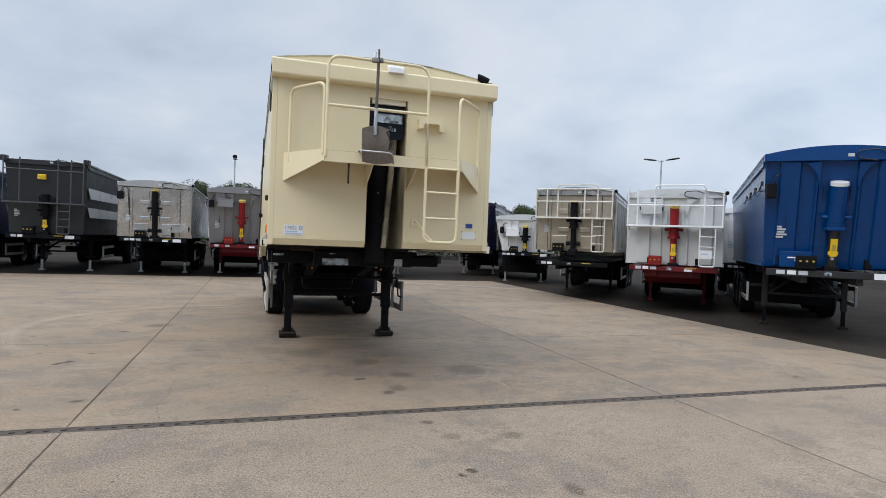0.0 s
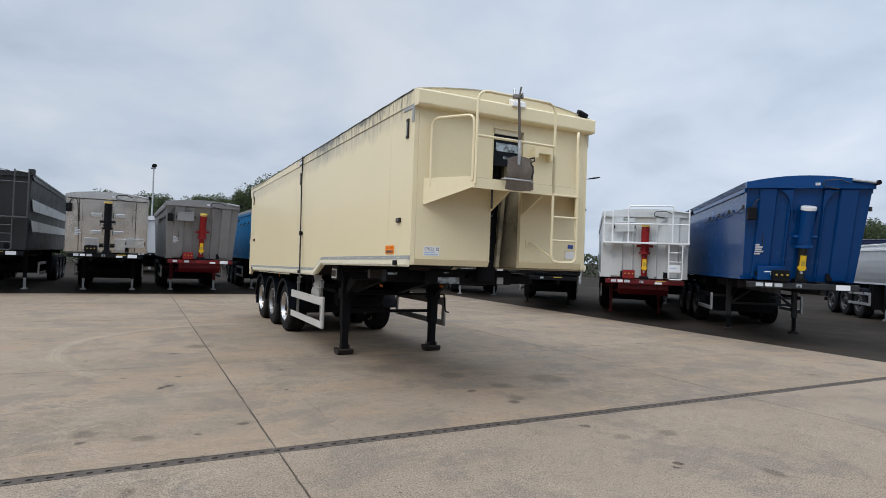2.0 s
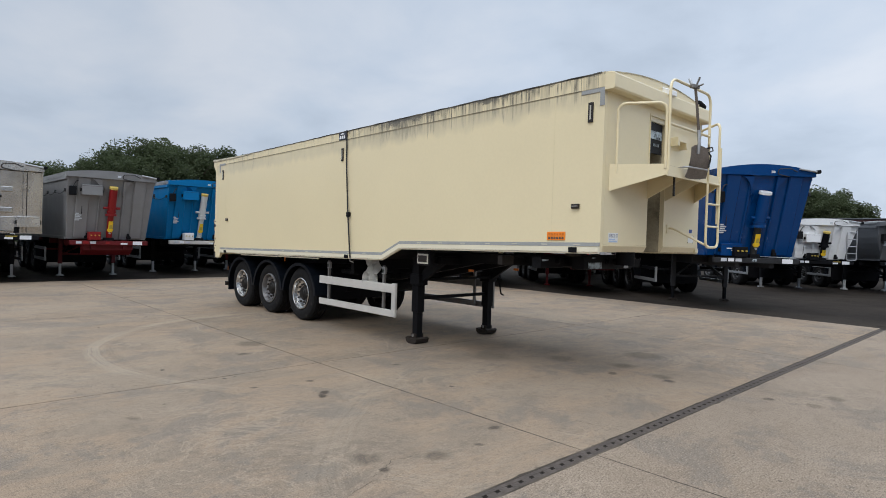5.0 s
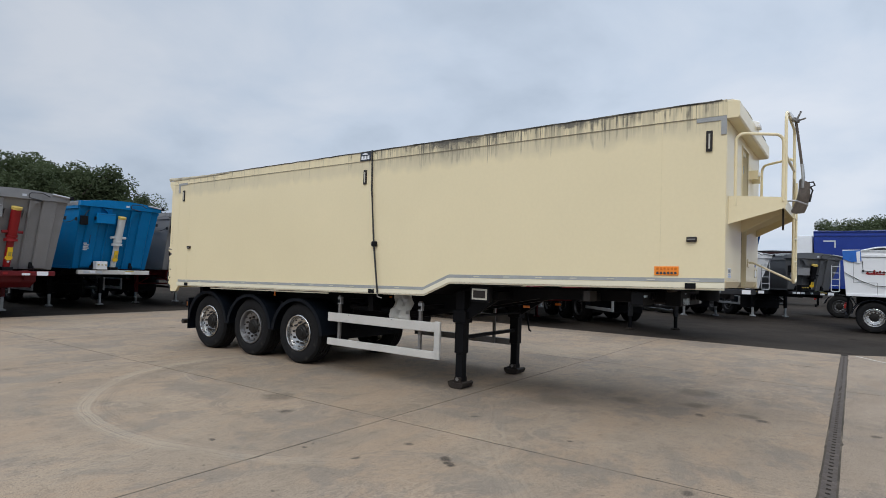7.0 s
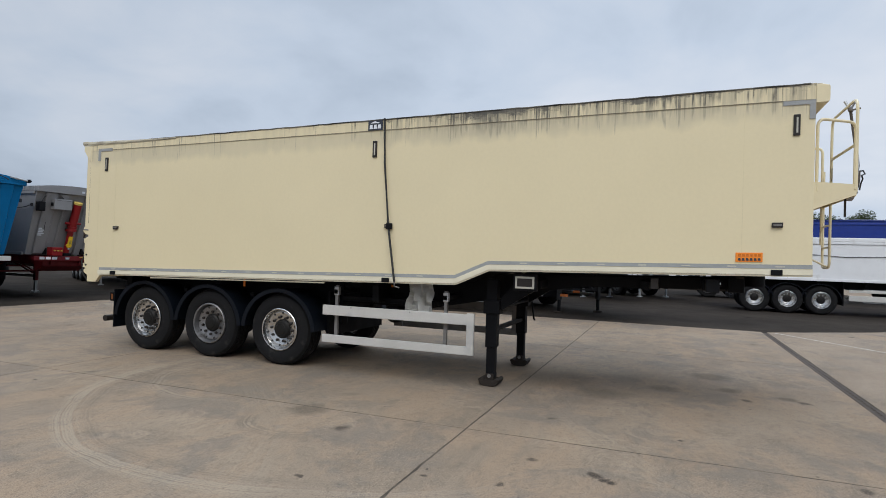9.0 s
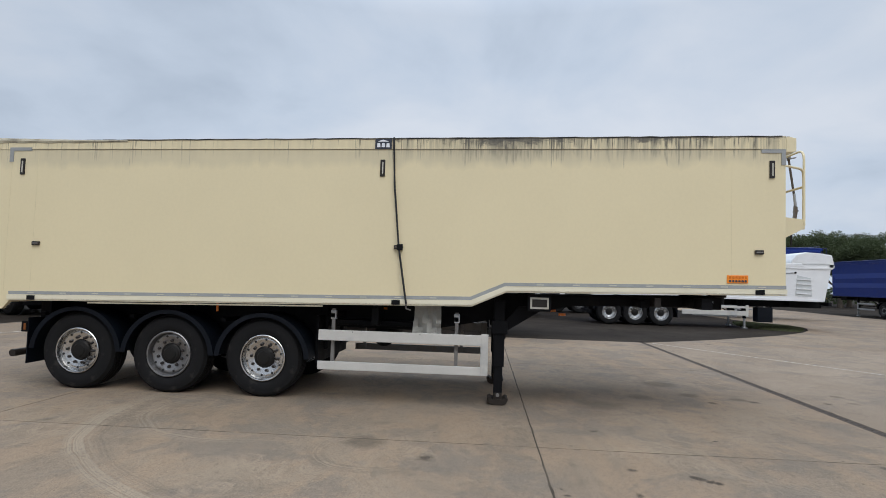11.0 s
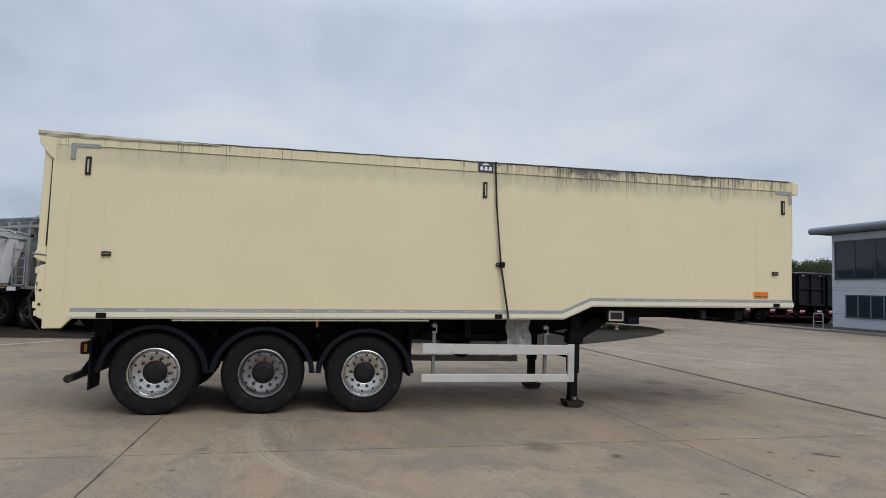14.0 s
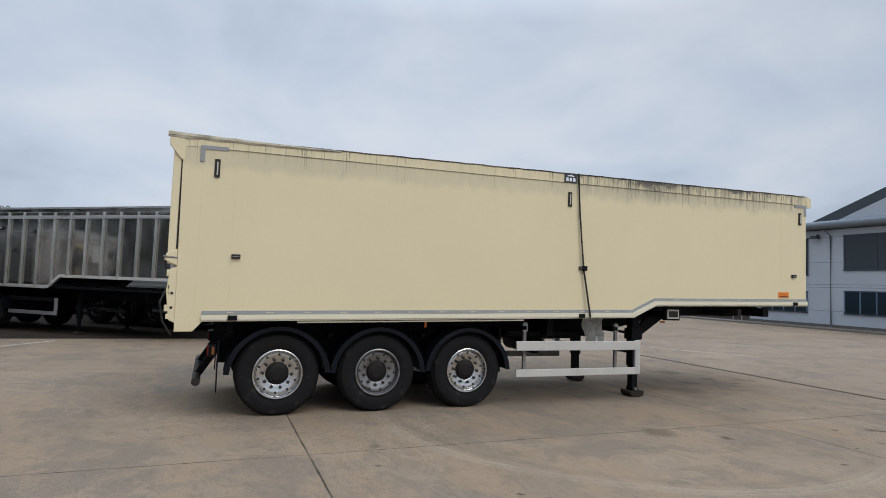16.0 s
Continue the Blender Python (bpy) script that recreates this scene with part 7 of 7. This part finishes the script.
VERGE = [(17.3, -2.35), (18.4, -3.1), (19.9, -3.85), (20.9, -4.1), (21.9, -4.15), (23.0, -3.5), (24.3, -3.05), (23.2, -2.1), (21.4, -1.4), (19.4, -1.0), (17.9, -1.3)]


def inside(x, y, poly):
    hit = False
    for (x0, y0), (x1, y1) in zip(poly, poly[1:] + poly[:1]):
        if (y0 > y) != (y1 > y) and x < x0 + (y - y0) * (x1 - x0) / (y1 - y0):
            hit = not hit
    return hit


M_MOSS = material("mossy_dirt", (0.052, 0.050, 0.026), 0.95, var=0.4, scale=2.5, fine=25, second=(0.030, 0.026, 0.020), cover=0.35, cover_scale=1.2, bump=0.4, spec=0.1)
solid("verge", prism(VERGE, -0.03, -0.004, "z", 0.003), M_MOSS, "low mossy verge at the rounded asphalt corner", "verge", kind="structure")
b = bmesh.new()
random.seed(5)
for i in range(9000):
    x, y = random.uniform(17.3, 24.3), random.uniform(-4.2, -1.0)
    h, a = random.uniform(0.015, 0.05), random.uniform(0, 6.28)
    if not inside(x, y, VERGE):
        continue
    dx, dy = 0.015 * math.cos(a), 0.015 * math.sin(a)
    b.faces.new([b.verts.new(p) for p in ((x - dx, y - dy, -0.006), (x + dx, y + dy, -0.006), (x + dy * 0.8, y - dx * 0.8, h))])
me = bpy.data.meshes.new("grass")
b.to_mesh(me)
b.free()
me.materials.append(M_GRASS)
tagged(new("grass", me), "short olive grass on the verge beside the asphalt", "grass", kind="stuff")


# ---- concrete slabs, joints and the drain ----
yard = thing("concrete_yard", "large worn beige concrete slabs with dark joints", "pavement", kind="structure")
GAP = 0.0035
XS = [-1.55 + 6.1 * k for k in range(-6, 2)] + [10.15]
YS = [-15.45, -12.3, -6.25, -0.2, 5.785]
YS2 = [5.915, 10.0, 16.0, 22.0, 24.5]


def slab(poly, mat=None):
    """A slab with chipped, slightly rounded edges, from its outline in plan."""
    rim = []
    n = len(poly)
    c = Vector((sum(p[0] for p in poly) / n, sum(p[1] for p in poly) / n))
    for i in range(n):
        p, q = Vector(poly[i]), Vector(poly[(i + 1) % n])
        steps = max(2, int((q - p).length / 0.11))
        side = Vector((-(q - p).y, (q - p).x)).normalized()
        side *= 1 if side.dot(c - p) > 0 else -1
        for k in range(steps):
            chip = abs(random.gauss(0, 0.003)) + (random.uniform(0.005, 0.013) if random.random() < 0.05 else 0.0)
            rim.append(p.lerp(q, k / steps) + side * (chip if k else 0.003))
    b = bmesh.new()
    lo = [b.verts.new((p.x, p.y, -0.05)) for p in rim]
    hi = [b.verts.new((p.x, p.y, -0.004)) for p in rim]
    top = []
    for p in rim:
        d = p - c
        top.append(b.verts.new((*(c + d * (1 - 0.006 / d.length)), 0.0)))
    b.faces.new(top)
    for i in range(len(rim)):
        j = (i + 1) % len(rim)
        b.faces.new((lo[i], lo[j], hi[j], hi[i])), b.faces.new((hi[i], hi[j], top[j], top[i]))
    return part("slab", b, mat or M_CONCRETE, yard)


random.seed(77)
for ys in (YS, YS2):
    for x0, x1 in zip(XS, XS[1:]):
        for y0, y1 in zip(ys, ys[1:]):
            slab([(x0 + GAP, y0 + GAP), (x1 - GAP, y0 + GAP), (x1 - GAP, y1 - GAP), (x0 + GAP, y1 - GAP)], M_CONCRETE_OLD if y1 < 5.8 else M_CONCRETE)
# the concrete ends in a slanting edge with a rounded corner
slab([(10.17, 5.7), (10.17, -0.19), (14.75, -0.19), (14.4, 0.24), (12.0, 3.07)])
slab([(10.17, -6.24), (16.25, -6.24), (16.25, -1.62), (14.78, -0.21), (10.17, -0.21)])
slab([(16.27, -6.24), (22.35, -6.24), (22.35, -4.22), (21.9, -4.30), (20.8, -4.25), (19.9, -4.0), (18.4, -3.25), (17.0, -2.3), (16.27, -1.64)])
slab([(22.37, -6.24), (28.45, -6.24), (28.45, -3.0), (24.4, -3.3), (22.37, -4.2)])
for i in range(3, 8):
    x0 = 10.17 + 6.1 * i
    slab([(x0, -6.24), (x0 + 6.08, -6.24), (x0 + 6.08, -3.0), (x0, -3.0)])
for y0, y1 in ((-6.26, -12.29), (-12.31, -15.44)):
    for i in range(8):
        x0 = 10.17 + 6.1 * i
        slab([(x0, y1), (x0 + 6.08, y1), (x0 + 6.08, y0), (x0, y0)])

fb = bmesh.new()
for x0, x1, y0, y1 in ((XS[0], 10.14, -15.44, 5.79), (XS[0], 10.14, 5.91, 24.49)):
    fb.faces.new([fb.verts.new(p) for p in ((x0, y0, -0.002), (x1, y0, -0.002), (x1, y1, -0.002), (x0, y1, -0.002))])
part("joint_filler", fb, M_FILLER, yard, "dirt-filled joints between the slabs")

drain = thing("drain_channel", "narrow rusty slotted steel drain channel across the concrete", "drain", kind="structure")
gb = bmesh.new()
for y in (-0.056, 0.018):
    gb = box(-0.249, 0.249, y, y + 0.038, -0.03, -0.003, bm=gb)
for i in range(4):
    x = -0.249 + i * 0.1245
    gb = prism([(x + 0.012, -0.018), (x + 0.092, -0.018), (x + 0.104, 0.018), (x + 0.024, 0.018)], -0.03, -0.004, "z", bm=gb)
grate_me = link_mesh("grate", gb, M_RUST)
# floor set high and near-black, so the slots look deep and shaded
part("channel_floor", box(-23, 10.1, -0.055 + 5.85, 0.055 + 5.85, -0.045, -0.010), M_SLOT, drain)
for i in range(66):
    shared("grate", grate_me, drain, pose(-22.8 + 0.5 * i, 5.85, 0))
ed = box(-23, 10.1, 5.7885, 5.7935, -0.05, -0.001)
ed = box(-23, 10.1, 5.9065, 5.9115, -0.05, -0.001, bm=ed)
part("channel_edge", ed, M_FILLER, drain)


def crack(points, seed):
    """A thin dark crack in the slabs, a narrow wandering groove filled with dirt."""
    random.seed(seed)
    b = bmesh.new()
    left, right = [], []
    for (x0, y0), (x1, y1) in zip(points, points[1:]):
        for k in range(9):
            u = k / 9
            x, y = x0 + (x1 - x0) * u + random.gauss(0, 0.010), y0 + (y1 - y0) * u + random.gauss(0, 0.010)
            w = random.uniform(0.0006, 0.0022)
            d = Vector((-(y1 - y0), x1 - x0)).normalized() * w
            left.append(b.verts.new((x + d.x, y + d.y, 0.004)))
            right.append(b.verts.new((x - d.x, y - d.y, 0.004)))
    for i in range(len(left) - 1):
        b.faces.new((left[i], left[i + 1], right[i + 1], right[i]))
    return part("crack", b, M_FILLER, yard, "dirt-filled crack")


for i, pts in enumerate((((-0.83, 5.93), (-0.93, 6.4), (-0.88, 6.9), (-0.92, 7.6)), ((-3.9, 6.3), (-3.3, 6.5), (-2.95, 6.48)), ((-5.2, 5.4), (-4.5, 5.55), (-4.2, 5.5)), ((-4.9, 8.6), (-4.3, 8.75)), ((2.3, 5.95), (2.5, 6.6), (2.45, 7.3)), ((-2.55, 8.62), (-2.42, 8.70)), ((-2.40, 8.72), (-2.28, 8.79)), ((-3.2, 6.55), (-2.9, 6.72), (-2.6, 6.68)))):
    crack(pts, 40 + i)
edge_line = bmesh.new()
p0, p1 = Vector((5.2, 23.3, 0)), Vector((9.6, 20.5, 0))
nn = Vector((-(p1 - p0).y, (p1 - p0).x, 0)).normalized() * 0.045
edge_line.faces.new([edge_line.verts.new(q + Vector((0, 0, 0.004))) for q in (p0 + nn, p0 - nn, p1 - nn, p1 + nn)])
solid("painted_line", edge_line, M_LINE, "worn white line near the parked row", "marking", kind="structure")
line = bmesh.new()
p0, p1 = Vector((10.0, 5.62, 0)), Vector((5.0, 2.38, 0))
d = (p1 - p0).normalized()
nn = Vector((-d.y, d.x, 0)) * 0.03
line.faces.new([line.verts.new(q + Vector((0, 0, 0.004))) for q in (p0 + nn, p1 + nn, p1 - nn, p0 - nn)])
solid("painted_line", line, M_LINE, "faint worn white line on the concrete", "marking", kind="structure")
